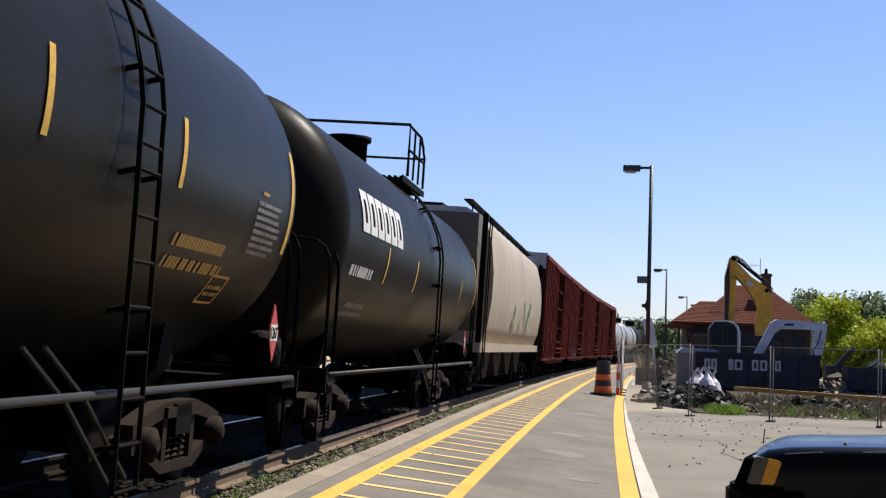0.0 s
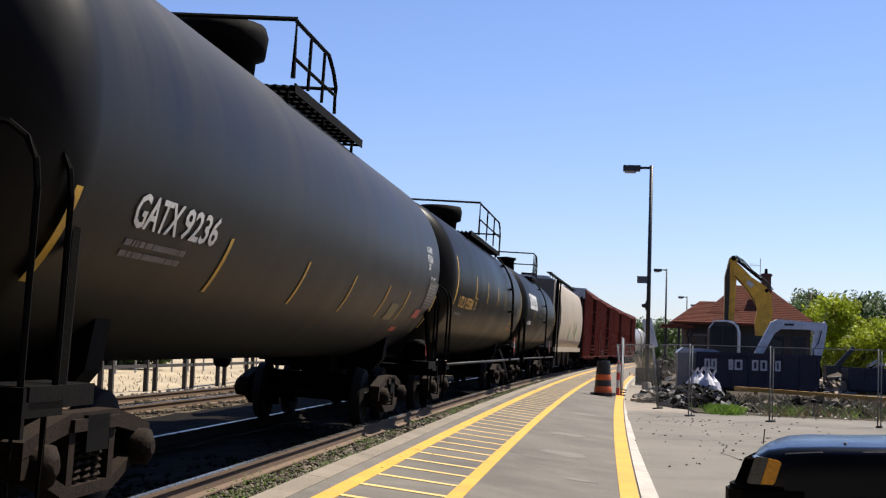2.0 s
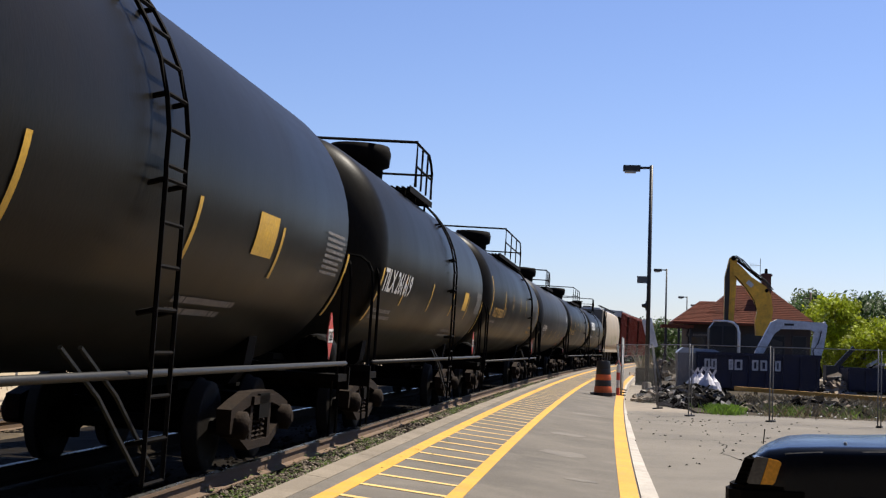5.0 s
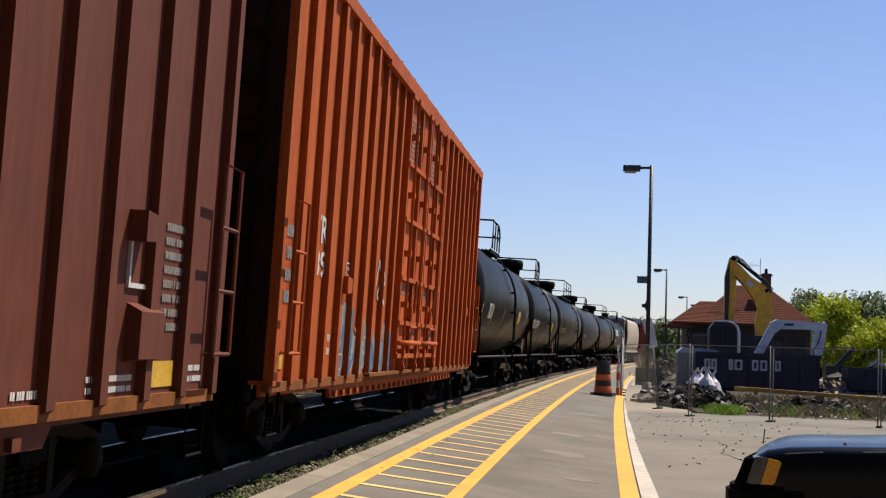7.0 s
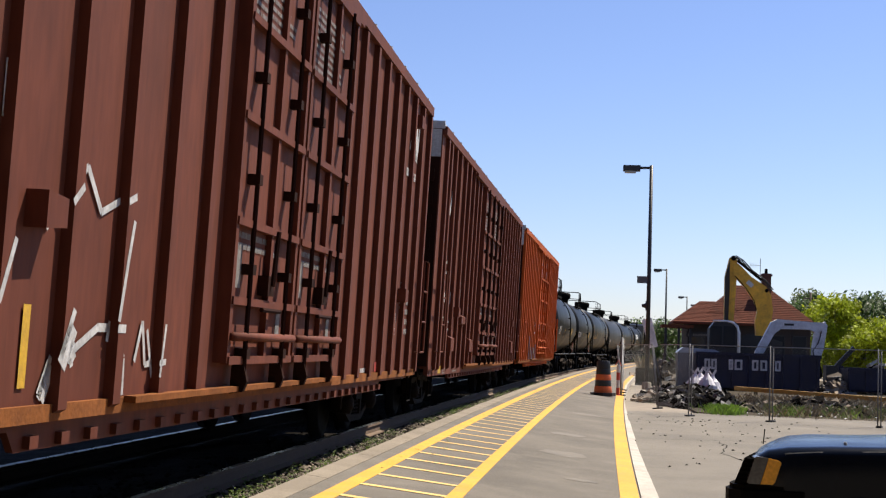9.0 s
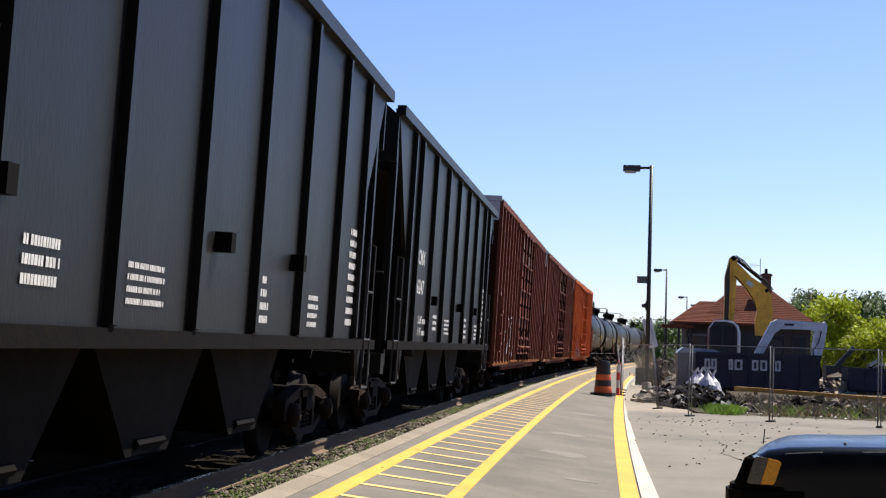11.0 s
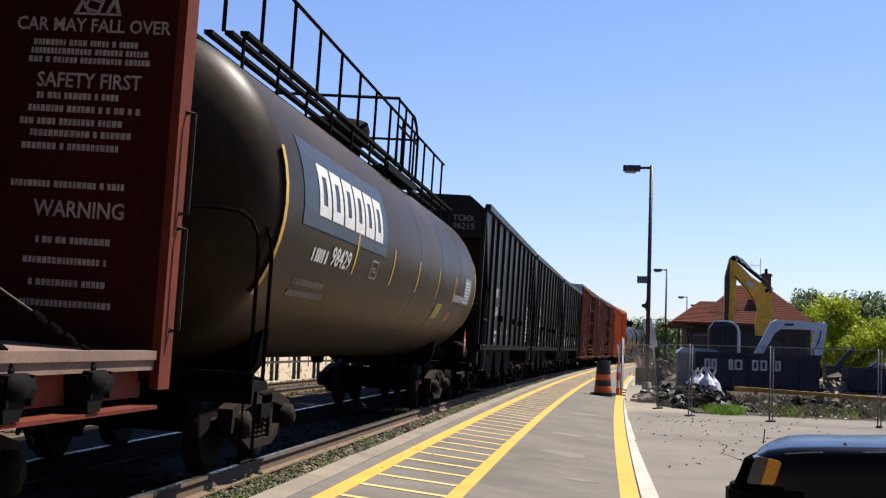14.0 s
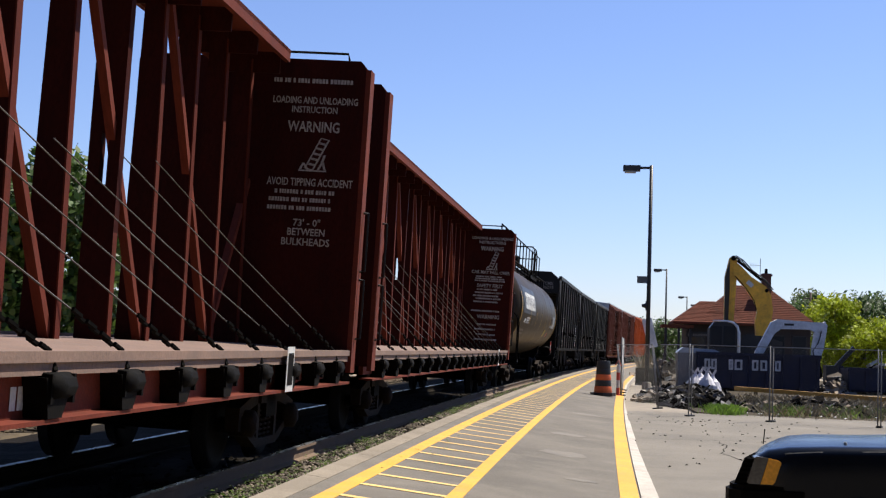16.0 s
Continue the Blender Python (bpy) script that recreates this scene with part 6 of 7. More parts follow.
for x, y, h, r, lf, lb in ((23.6, 114, 5.9, 3.0, M_LEAF, "yellow-green young tree"), (26.5, 138, 7.4, 4.0, M_LEAFD, "dark green leafy tree"), (30.5, 132, 7.0, 3.6, M_LEAFD, "dark green leafy tree"), (34.5, 130, 6.2, 3.4, M_LEAFD, "dark green leafy tree"), (25.6, 112, 4.4, 2.4, M_LEAF, "yellow-green bushy tree"), (29.0, 120, 4.2, 2.6, M_LEAFD, "low dark green tree"), (38.5, 140, 7.5, 4.0, M_LEAFD, "dark green leafy tree"), (30.0, 116, 4.4, 2.6, M_LEAFD, "dark green bush")):
    tree(x, y, h, r, lf, int(x * 10), lb + " behind the station", low=0.12)
tree(28.0, 150, 8.6, 2.6, M_LEAF, 5, "bare-twigged tree behind the green trees", bare=True)
tree(11.5, 170, 4.6, 4.0, M_LEAFD, 7, "distant pale green tree beyond the track", low=0.1)
for x, y, h, r in ((-21.5, 58, 9.2, 3.2), (-24.5, 60, 8.0, 3.0), (-19.2, 59, 9.0, 2.9), (-17.4, 64, 7.2, 2.4), (-28, 63, 9.0, 3.8)):
    tree(x, y, h, r, M_LEAFD, int(-x * 7), "dark green tree on the far side of the tracks", dens=1.5, low=0.1)

# far line of woods
wm = Mesh()
rw = random.Random(77)
for i in range(5200):
    x = rw.uniform(-220, 330)
    y = 330 + rw.uniform(0, 20)
    hz = (5 + 2.2 * math.sin(x * 0.09) + 1.4 * math.sin(x * 0.31)) * rw.random() ** 0.7
    k = rw.uniform(0.5, 1.2)
    a = rw.uniform(0, 3.14)
    wm.add([(x - k * math.cos(a), y - k * math.sin(a), hz), (x, y, hz - k * 0.6), (x + k * math.cos(a), y + k * math.sin(a), hz + 0.2), (x, y, hz + k)], [(0, 1, 2, 3)])
stuff("far_woods", wm, M_LEAFD, "distant line of woods on the horizon", "woods")

# Unseen dark wall added behind the viewer to cut sky light; track passes under.
M_SKYBLOCK = surface("sky_block_dark", (0.03, 0.026, 0.023), 0.95, spec=0.05, scale=1.0, fine=20, dirt=(0.015, 0.013, 0.012))
setting("wall_rear", Mesh().box(3.2, 60, -9, -5, LOT - 0.1, 15).box(-60, -9, -9, -5, LOT - 0.1, 15).box(-9, 3.2, -9, -5, 6.2, 15), M_SKYBLOCK, "unseen plain dark wall added to block sky light", "wall")

# ---- platform furniture and lamps ----
M_IRON = surface("dark_lamp_paint", (0.0112, 0.0112, 0.0128), 0.5, scale=3)
M_LENS = surface("lamp_lens", (0.3, 0.3, 0.285), 0.3, bump=0)
M_SIGN = surface("grey_sign_back", (0.0975, 0.105, 0.105), 0.6, scale=4)


def street_lamp(x, y, z, h, arm, extras=False):
    lamp = thing("street_lamp", "tall black lamp post with a box head", "street lamp", "lamp posts along the line", Matrix.Translation((x, y, z)))
    part("pole", Mesh().tube([(0, 0, 0), (0, 0, h)], 0.1, 10, 0.075), M_IRON, lamp)
    part("base", Mesh().lathe([(0, 0.2), (0.3, 0.2), (0.34, 0.12)], "z", 12), M_CONC, lamp)
    part("arm", Mesh().box(-arm, 0.05, -0.04, 0.04, h - 0.16, h - 0.06), M_IRON, lamp)
    head = part("head", Mesh().hull([(-arm - 0.45, -0.18), (-arm + 0.28, -0.18), (-arm + 0.28, 0.18), (-arm - 0.45, 0.18)], h - 0.26, h - 0.02), M_IRON, lamp, "flat rectangular lamp head")
    part("lens", Mesh().box(-arm - 0.38, -arm + 0.1, -0.14, 0.14, h - 0.34, h - 0.26), M_LENS, head)
    if extras:
        part("sign", Mesh().box(-0.5, -0.06, -0.06, -0.03, 4.5, 4.8), M_SIGN, lamp, "small grey sign panel")
        part("loudspeaker", Mesh().lathe([(0, 0.06), (0.14, 0.1), (0.2, 0.13)], "x", 10, (-0.28, 0, 3.55)).box(-0.12, -0.05, -0.1, 0.1, 3.35, 3.75), M_IRON, lamp)
    return lamp


street_lamp(6.6, 59.4, LOT, 9.55, 0.75, True)
street_lamp(10.95, 132, LOT, 9.45, 0.75)
street_lamp(16.9, 194, LOT, 9.4, 0.75)
street_lamp(20.9, 228, LOT, 9.5, 0.75)

M_BARREL = surface("orange_barrel_plastic", (0.525, 0.0975, 0.015), 0.5, scale=4)
M_BAND = surface("black_band", (0.0112, 0.0112, 0.0112), 0.55, scale=4)
BAR = thing("traffic_barrel", "orange and black striped traffic barrel on a rubber foot", "traffic barrel", "", Matrix.Translation(arc(42.0, 4.1, slope(4.1))) @ Matrix.Diagonal((0.82, 0.82, 1.06, 1)))
part("foot", Mesh().hull([(math.cos(a) * 0.46, math.sin(a) * 0.46) for a in [i * math.pi / 4 for i in range(8)]], 0, 0.09), M_BAND, BAR)
for i, (z0, z1, r0, r1) in enumerate(((0.09, 0.27, 0.33, 0.31), (0.27, 0.44, 0.3, 0.29), (0.44, 0.6, 0.29, 0.275), (0.6, 0.76, 0.27, 0.26), (0.76, 0.98, 0.255, 0.24))):
    part("band", Mesh().lathe([(z0, r0 * 0.97), (z0 + 0.02, r0), (z1 - 0.02, r1), (z1, r1 * 0.97)], "z", 20), M_BARREL if i % 2 == 0 and i < 4 else M_BAND, BAR, "orange or black plastic band")
part("grip", Mesh().tube([(-0.1, 0, 0.96), (-0.08, 0, 1.05), (0.08, 0, 1.05), (0.1, 0, 0.96)], 0.02, 6), M_BAND, BAR)
RB = thing("marker_post", "slim red and white striped post by the fence", "marker post", "", Matrix.Translation(arc(44.2, 4.52, slope(4.52))))
for i in range(4):
    part("band", Mesh().lathe([(0.24 * i, 0.06), (0.24 * i + 0.24, 0.055)], "z", 16), M_RED if i % 2 == 0 else M_WHITE, RB)
part("top", Mesh().tube([(-0.1, 0, 0.94), (0, 0, 1.1), (0.1, 0, 0.94)], 0.02, 6), M_RED, RB)

# ---- wire fence panels ----
M_FPOST = surface("dull_fence_tube", (0.14, 0.145, 0.15), 0.6, metal=0.2, scale=4, dirt=(0.03, 0.028, 0.025))
M_WIRE = surface("galvanised_wire", (0.21, 0.217, 0.225), 0.5, metal=0.6, scale=3)


def fence_panel(p0, p1, h, label, mesh=0.1, tilt=0.0, posts=(True, True)):
    """A temporary wire fence panel: frame tubes, mesh wires and feet."""
    a, b = Vector(p0), Vector(p1)
    d = (b - a)
    L = d.length
    d.normalize()
    f = thing("fence_panel", label, "fence", "temporary wire fence", Matrix.Translation(a) @ pose(0, 0, 0, tilt, 0, math.degrees(math.atan2(d.y, d.x))))
    for x, on in ((0, posts[0]), (L, posts[1])):
        if on:
            part("post", Mesh().tube([(x - 0.035, 0, 0), (x - 0.035, 0, h)], 0.016, 7).tube([(x + 0.035, 0.02, 0), (x + 0.035, 0.02, h - 0.05)], 0.014, 7), M_FPOST, f)
            part("foot", Mesh().box(x - 0.06, x + 0.06, -0.14, 0.14, 0, 0.04), M_IRON, f)
    part("top_rail", Mesh().tube([(0, 0, h - 0.03), (L, 0, h - 0.03)], 0.012, 6), M_WIRE, f)
    w = Mesh()
    n = int((L + h) / mesh)
    for i in range(1, n):
        q = i * mesh
        for sg in (1, -1):
            x0, z0, x1, z1 = q - h, 0.08, q, h - 0.05
            if x0 < 0:
                z0 += -x0 * (h - 0.13) / h
                x0 = 0
            if x1 > L:
                z1 -= (x1 - L) * (h - 0.13) / h
                x1 = L
            if sg < 0:
                x0, x1 = L - x0, L - x1
            w.tube([(x0, 0, z0), (x1, 0, z1)], 0.0005, 3)
    part("wire_mesh", w, M_WIRE, f, "thin wire mesh")
    return f


FP = [(6.83, 36.05, LOT), (8.68, 34.6, LOT), (11.08, 33.75, LOT), (13.9, 33.0, LOT)]
for a, b in zip(FP, FP[1:]):
    fence_panel(a, b, 1.85, "see-through wire fence panel at the edge of the car park")
for k in range(2):
    fence_panel(arc(44.5 + 3.0 * k, 4.62, slope(4.62)), arc(47.3 + 3.0 * k, 4.62, slope(4.62)), 1.85, "wire fence panel along the platform kerb", 0.12)
fence_panel((5.3, 46.0, LOT), (6.2, 40.0, LOT), 1.85, "leaning wire fence panel beside the kerb", 0.14, 6)
fence_panel((6.25, 40.0, LOT), (6.88, 35.9, LOT), 1.85, "wire fence panel running back from the car park", 0.16, 0, (False, False))
M_BOARD = surface("white_board", (0.78, 0.78, 0.78), 0.7, scale=3, dirt=(0.375, 0.375, 0.36))
BD = thing("board", "tilted white board on a leaning post", "board", "", Matrix.Translation((7.3, 60, LOT)) @ pose(0, 0, 0, 0, -14, 0))
part("panel", Mesh().box(-0.2, 0.22, -0.03, 0.03, 1.85, 3.1), M_BOARD, BD)
part("post", Mesh().box(-0.04, 0.04, 0.03, 0.1, 0, 3.0), M_SIGN, BD)
TP = thing("post", "leaning thin dark post by the planter", "post", "", Matrix.Translation((7.0, 58, LOT)) @ pose(0, 0, 0, 0, 9, 0))
part("shaft", Mesh().tube([(0, 0, 0), (0, 0, 2.0)], 0.035, 6), M_IRON, TP)

# ---- planter and the site ----
M_SOIL = surface("dark_site_soil", (0.05, 0.04, 0.027), 0.95, spec=0.1, scale=0.6, fine=6, vary=0.5, dirt=(0.09, 0.073, 0.05), dirt_amount=0.6, bump=0.6)
setting("site_ground", Mesh().hull([(7.2, 38.6), (9.6, 37.6), (40, 35.6), (60, 90), (9, 98), (7.0, 60)], LOT - 0.03, LOT + 0.006), M_SOIL, "dark churned soil of the building site", "ground")

PL = thing("planter", "dark wooden box planter with dry plants", "planter", "", Matrix.Translation((6.88, 66.4, LOT)))
bx = Mesh()
for i in range(4):
    bx.box(-0.55, 0.55, -0.5, -0.44, 0.02 + 0.21 * i, 0.21 + 0.21 * i).box(-0.55, 0.55, 0.44, 0.5, 0.02 + 0.21 * i, 0.21 + 0.21 * i).box(-0.55, -0.49, -0.44, 0.44, 0.02 + 0.21 * i, 0.21 + 0.21 * i).box(0.49, 0.55, -0.44, 0.44, 0.02 + 0.21 * i, 0.21 + 0.21 * i)
part("box", bx, surface("dark_planter_wood", (0.06, 0.056, 0.04), 0.9, scale=4, dirt=(0.03, 0.04, 0.02)), PL)
part("soil", Mesh().box(-0.48, 0.48, -0.43, 0.43, 0.6, 0.78), M_BED, PL)
part("dry_grass", blades(90, lambda r: (r.uniform(-0.45, 0.45), r.uniform(-0.4, 0.4), 0.76), 0.7, 0.02, 12), M_STRAW, PL, "straw-coloured stalks")

M_NAVY = surface("navy_skip_paint", (0.005, 0.009, 0.034), 0.5, spec=0.3, scale=1.5, dirt=(0.0165, 0.015, 0.018), dirt_amount=0.6, streak=0.5)


def skip(x, y, L, h, label, marked, at_rot=0):
    """A roll-off waste skip with ribs and a sloping end."""
    k = thing("waste_skip", label, "skip", "waste skips", Matrix.Translation((x, y, LOT)) @ pose(0, 0, 0, 0, 0, at_rot))
    w = 2.3
    body = Mesh()
    body.slab_y([(0, 0.15), (L, 0.15), (L + 0.05, h), (-0.05, h)], 0, 0.06).slab_y([(0, 0.15), (L, 0.15), (L + 0.05, h), (-0.05, h)], w - 0.06, w)
    body.box(0, 0.06, 0.06, w - 0.06, 0.15, h).box(L - 0.06, L, 0.06, w - 0.06, 0.15, h).box(0, L, 0, w, 0.12, 0.2)
    part("body", body, M_NAVY, k, "dark blue ribbed steel body")
    rb = Mesh().box(-0.05, 0.05, -0.07, 0, 0.15, h - 0.1).data("rib", M_NAVY)
    n = int(L / 0.7)
    for i in range(n + 1):
        part("rib", rb, None, k, at=pose(0.05 + (L - 0.1) * i / n, 0, 0))
    part("top_rail", Mesh().box(-0.08, L + 0.08, -0.09, 0.05, h - 0.1, h + 0.04).box(-0.08, L + 0.08, w - 0.05, w + 0.09, h - 0.1, h + 0.04), M_NAVY, k)
    part("skid", Mesh().box(0.2, L - 0.2, 0.4, 0.6, 0, 0.14).box(0.2, L - 0.2, w - 0.6, w - 0.4, 0, 0.14), M_GRIME, k)
    if marked:
        pl = lambda u, v: (u, -0.075, v)
        mk = surface("pale_block_paint", (0.42, 0.44, 0.47), 0.7, scale=4, dirt=(0.12, 0.13, 0.16), dirt_amount=0.6)
        for u, uw in ((0.28, 0.25), (0.58, 0.24), (1.34, 0.2), (1.6, 0.34), (2.36, 0.28), (2.72, 0.3), (3.36, 0.25)):
            m = Mesh()
            for a, b, c, d in ((0, 0.09, 0, 0.46), (uw - 0.09, uw, 0, 0.46), (0.09, uw - 0.09, 0.37, 0.46), (0.09, uw - 0.09, 0, 0.09)):
                quad(m, u + a, u + b, h - 0.72 + c, h - 0.72 + d, pl)
            part("block_mark", m, mk, k, "pale block mark")
    return k


skip(8.95, 62.6, 5.3, 1.65, "dark blue waste skip with pale block marks", True, 1.5)
skip(15.75, 64.0, 5.2, 1.15, "dark blue waste skip heaped with rubble", False, 0)
BX2 = thing("crate", "pale blue-topped grey bin beside the skip", "bin", "", Matrix.Translation((8.15, 63.5, LOT)))
part("body", Mesh().slab_y([(0, 0), (0.75, 0), (0.85, 1.6), (0.1, 1.75), (-0.05, 1.6)], 0, 1.6), surface("grey_bin_paint", (0.12, 0.128, 0.15), 0.6, scale=2), BX2)
part("lid", Mesh().slab_y([(-0.08, 1.62), (0.9, 1.62), (1.9, 1.66), (1.6, 1.8), (0.2, 1.86)], -0.04, 1.64), surface("pale_blue_lid", (0.225, 0.27, 0.338), 0.4), BX2)


def heap(x, y, rx, ry, h, n, seed, mats, label, size=0.18):
    """A heap of broken slabs, boards and rubble."""
    r = random.Random(seed)
    ms = [Mesh() for _ in mats]
    for i in range(n):
        a, q = r.uniform(0, 6.28), math.sqrt(r.random())
        px, py = x + math.cos(a) * q * rx, y + math.sin(a) * q * ry
        pz = LOT + h * (1 - q) * r.uniform(0.3, 1.0)
        sx, sy, sz = size * r.uniform(0.3, 1.6), size * r.uniform(0.3, 1.2), size * r.uniform(0.08, 0.5)
        mt = Matrix.Translation((px, py, pz)) @ Euler((r.uniform(-0.7, 0.7), r.uniform(-0.7, 0.7), r.uniform(0, 3))).to_matrix().to_4x4()
        c = Mesh().box(-sx, sx, -sy, sy, -sz, sz).moved(mt)
        ms[r.randrange(len(mats))].add(c.v, c.f)
    core = Mesh()
    ring = [(x + rx * 0.85 * math.cos(t) * r.uniform(0.8, 1.1), y + ry * 0.85 * math.sin(t) * r.uniform(0.8, 1.1)) for t in [k * 0.5236 for k in range(12)]]
    core.add([(p[0], p[1], LOT) for p in ring] + [(x + (p[0] - x) * 0.5, y + (p[1] - y) * 0.5, LOT + h * 0.55 * r.uniform(0.7, 1.1)) for p in ring] + [(x, y, LOT + h * 0.8)], [(i, (i + 1) % 12, 12 + (i + 1) % 12, 12 + i) for i in range(12)] + [(12 + i, 12 + (i + 1) % 12, 24) for i in range(12)])
    stuff("rubble", core, M_BED, label, "rubble")
    for m, mt in zip(ms, mats):
        if m.v:
            stuff("rubble", m, mt, label, "rubble")


M_SLATE = surface("grey_broken_slab", (0.11, 0.105, 0.1), 0.85, scale=5, pieces=0.4)
M_WOOD = surface("old_board", (0.195, 0.15, 0.105), 0.9, scale=5, pieces=0.4)
heap(7.75, 44.5, 1.2, 3.0, 0.66, 380, 48, [M_SLATE, M_GRIME, M_BED, M_GRIME], "heap of dark sheeting and broken slabs by the fence", 0.17)
heap(7.7, 51.0, 1.5, 2.4, 0.6, 170, 41, [M_SLATE, M_SLATE, M_BED, M_GRIME], "heap of grey broken slabs and dark waste")
heap(6.6, 47.0, 0.9, 1.6, 0.35, 60, 42, [M_WOOD, M_CONC, M_SLATE], "low heap of boards and broken concrete", 0.13)
heap(10.9, 42.0, 2.6, 3.4, 0.42, 420, 43, [M_WOOD, M_SLATE, M_BED, M_GRIME, M_CONC], "scattered site rubble in the weeds", 0.12)
heap(15.0, 41.5, 2.8, 3.2, 0.42, 380, 44, [M_WOOD, M_CONC, M_SLATE, M_GRIME, M_BED], "scattered site rubble in the weeds", 0.12)
heap(8.8, 82.0, 2.5, 4, 1.4, 160, 45, [M_WOOD, M_CONC, M_SLATE], "site rubble behind the planter", 0.2)
heap(17.2, 65.1, 1.9, 0.9, 1.75, 420, 46, [M_KERB, M_CONC, M_SLATE, M_KERB], "rubble heaped over the skip", 0.16)
heap(15.4, 65.0, 0.8, 1.4, 0.9, 90, 47, [M_GRIME, M_SLATE, M_WOOD], "dark waste heap beside the skip", 0.2)
stuff("tall_weeds", blades(2300, lambda r: (r.uniform(8.2, 20), r.uniform(37.2, 48), LOT), 0.22, 0.02, 51, leafy=True), M_WEED, "green weeds behind the fence", "weeds")
stuff("grass_tuft", blades(2000, lambda r: (r.gauss(7.95, 0.2), r.gauss(38.6, 0.5), LOT), 0.22, 0.007, 52, 0.9), surface("bright_grass", (0.11, 0.19, 0.025), 0.6, vary=0.3, pieces=0.5, bump=0, through_light=0.5), "bright green grass tuft by the fence", "grass")
stuff("tall_weeds", blades(900, lambda r: (r.choice((9.6, 11.2, 12.4, 14.2, 15.8)) + r.gauss(0, 0.3), r.uniform(37.6, 41), LOT), 0.26, 0.008, 55, 1.2), M_WEED, "clumps of taller green weeds behind the fence", "weeds")
stuff("dry_stalks", blades(5200, lambda r: (r.uniform(8.8, 20), r.uniform(37.0, 50), LOT), 0.3, 0.007, 53, 1.1), M_STRAW, "dry straw-coloured stalks behind the fence", "dry grass")
stuff("litter", stones(70, lambda r: (r.uniform(8.5, 17), r.uniform(36.8, 46), LOT + 0.04), 0.05, 54, 0.5), M_WHITE, "scraps of white and blue litter in the weeds", "litter")
M_SACK = surface("white_plastic_sack", (0.555, 0.54, 0.57), 0.45, scale=6, dirt=(0.375, 0.36, 0.375), dirt_amount=0.6)
for x, y, r0, h in ((8.05, 51.6, 0.36, 0.72), (8.45, 51.2, 0.32, 0.78), (8.3, 52.3, 0.36, 0.75), (8.72, 51.9, 0.3, 0.66)):
    rr = random.Random(int(x * 100))
    bag = thing("plastic_sack", "crumpled white plastic sack with knotted ears", "sack", "white sacks on the heap", Matrix.Translation((x, y, LOT + 0.16)))
    g = Mesh()
    n = 14
    lv = [(0, 0.75), (0.15, 1.0), (0.4, 0.95), (0.65, 0.7), (0.82, 0.35), (1.0, 0.12)]
    v = [(math.cos(2 * math.pi * i / n) * r0 * q * rr.uniform(0.8, 1.15), math.sin(2 * math.pi * i / n) * r0 * q * rr.uniform(0.8, 1.15), z * h * rr.uniform(0.95, 1.05)) for z, q in lv for i in range(n)]
    g.add(v, [(j * n + i, j * n + (i + 1) % n, (j + 1) * n + (i + 1) % n, (j + 1) * n + i) for j in range(len(lv) - 1) for i in range(n)] + [tuple(reversed(range(n)))])
    g.add([(-0.05, 0, h), (0.05, 0, h), (0.16, 0.02, h + 0.2), (0.08, 0, h + 0.22)], [(0, 1, 2, 3)]).add([(-0.05, 0.02, h), (0.02, 0.02, h), (-0.12, 0, h + 0.18), (-0.16, 0.01, h + 0.12)], [(0, 1, 2, 3)])
    part("sack", g, M_SACK, bag)
M_YBEAM = surface("yellow_beam_paint", (0.375, 0.21, 0.03), 0.6, scale=2, dirt=(0.15, 0.075, 0.0225), dirt_amount=0.7)
BM = thing("barrier_beam", "long low yellow barrier beam on posts", "barrier")
q0, q1 = Vector((9.55, 52.0, LOT + 0.3)), Vector((16.3, 46.5, LOT + 0.12))
dn = (q1 - q0).normalized().cross(Vector((0, 0, 1)))
part("beam", Mesh().add([q0 + dn * 0.08, q0 - dn * 0.08, q1 - dn * 0.08, q1 + dn * 0.08] + [p + Vector((0, 0, 0.15)) for p in (q0 + dn * 0.08, q0 - dn * 0.08, q1 - dn * 0.08, q1 + dn * 0.08)], [(0, 1, 2, 3), (4, 5, 6, 7), (0, 1, 5, 4), (1, 2, 6, 5), (2, 3, 7, 6), (3, 0, 4, 7)]), M_YBEAM, BM)
for k in (0.1, 0.5, 0.9):
    p = q0 + (q1 - q0) * k
    part("post", Mesh().box(p.x - 0.06, p.x + 0.06, p.y - 0.06, p.y + 0.06, LOT, p.z), M_GRIME, BM)

# ---- excavators ----
M_YELM = surface("yellow_machine_paint", (0.82, 0.42, 0.03), 0.55, scale=1.5, dirt=(0.15, 0.09, 0.03), dirt_amount=0.5)
M_PALEARM = surface("pale_grey_machine_paint", (0.6, 0.61, 0.63), 0.45, scale=1.5, dirt=(0.15, 0.15, 0.15), dirt_amount=0.5)
M_GLASS = glass("dark_cab_glass")


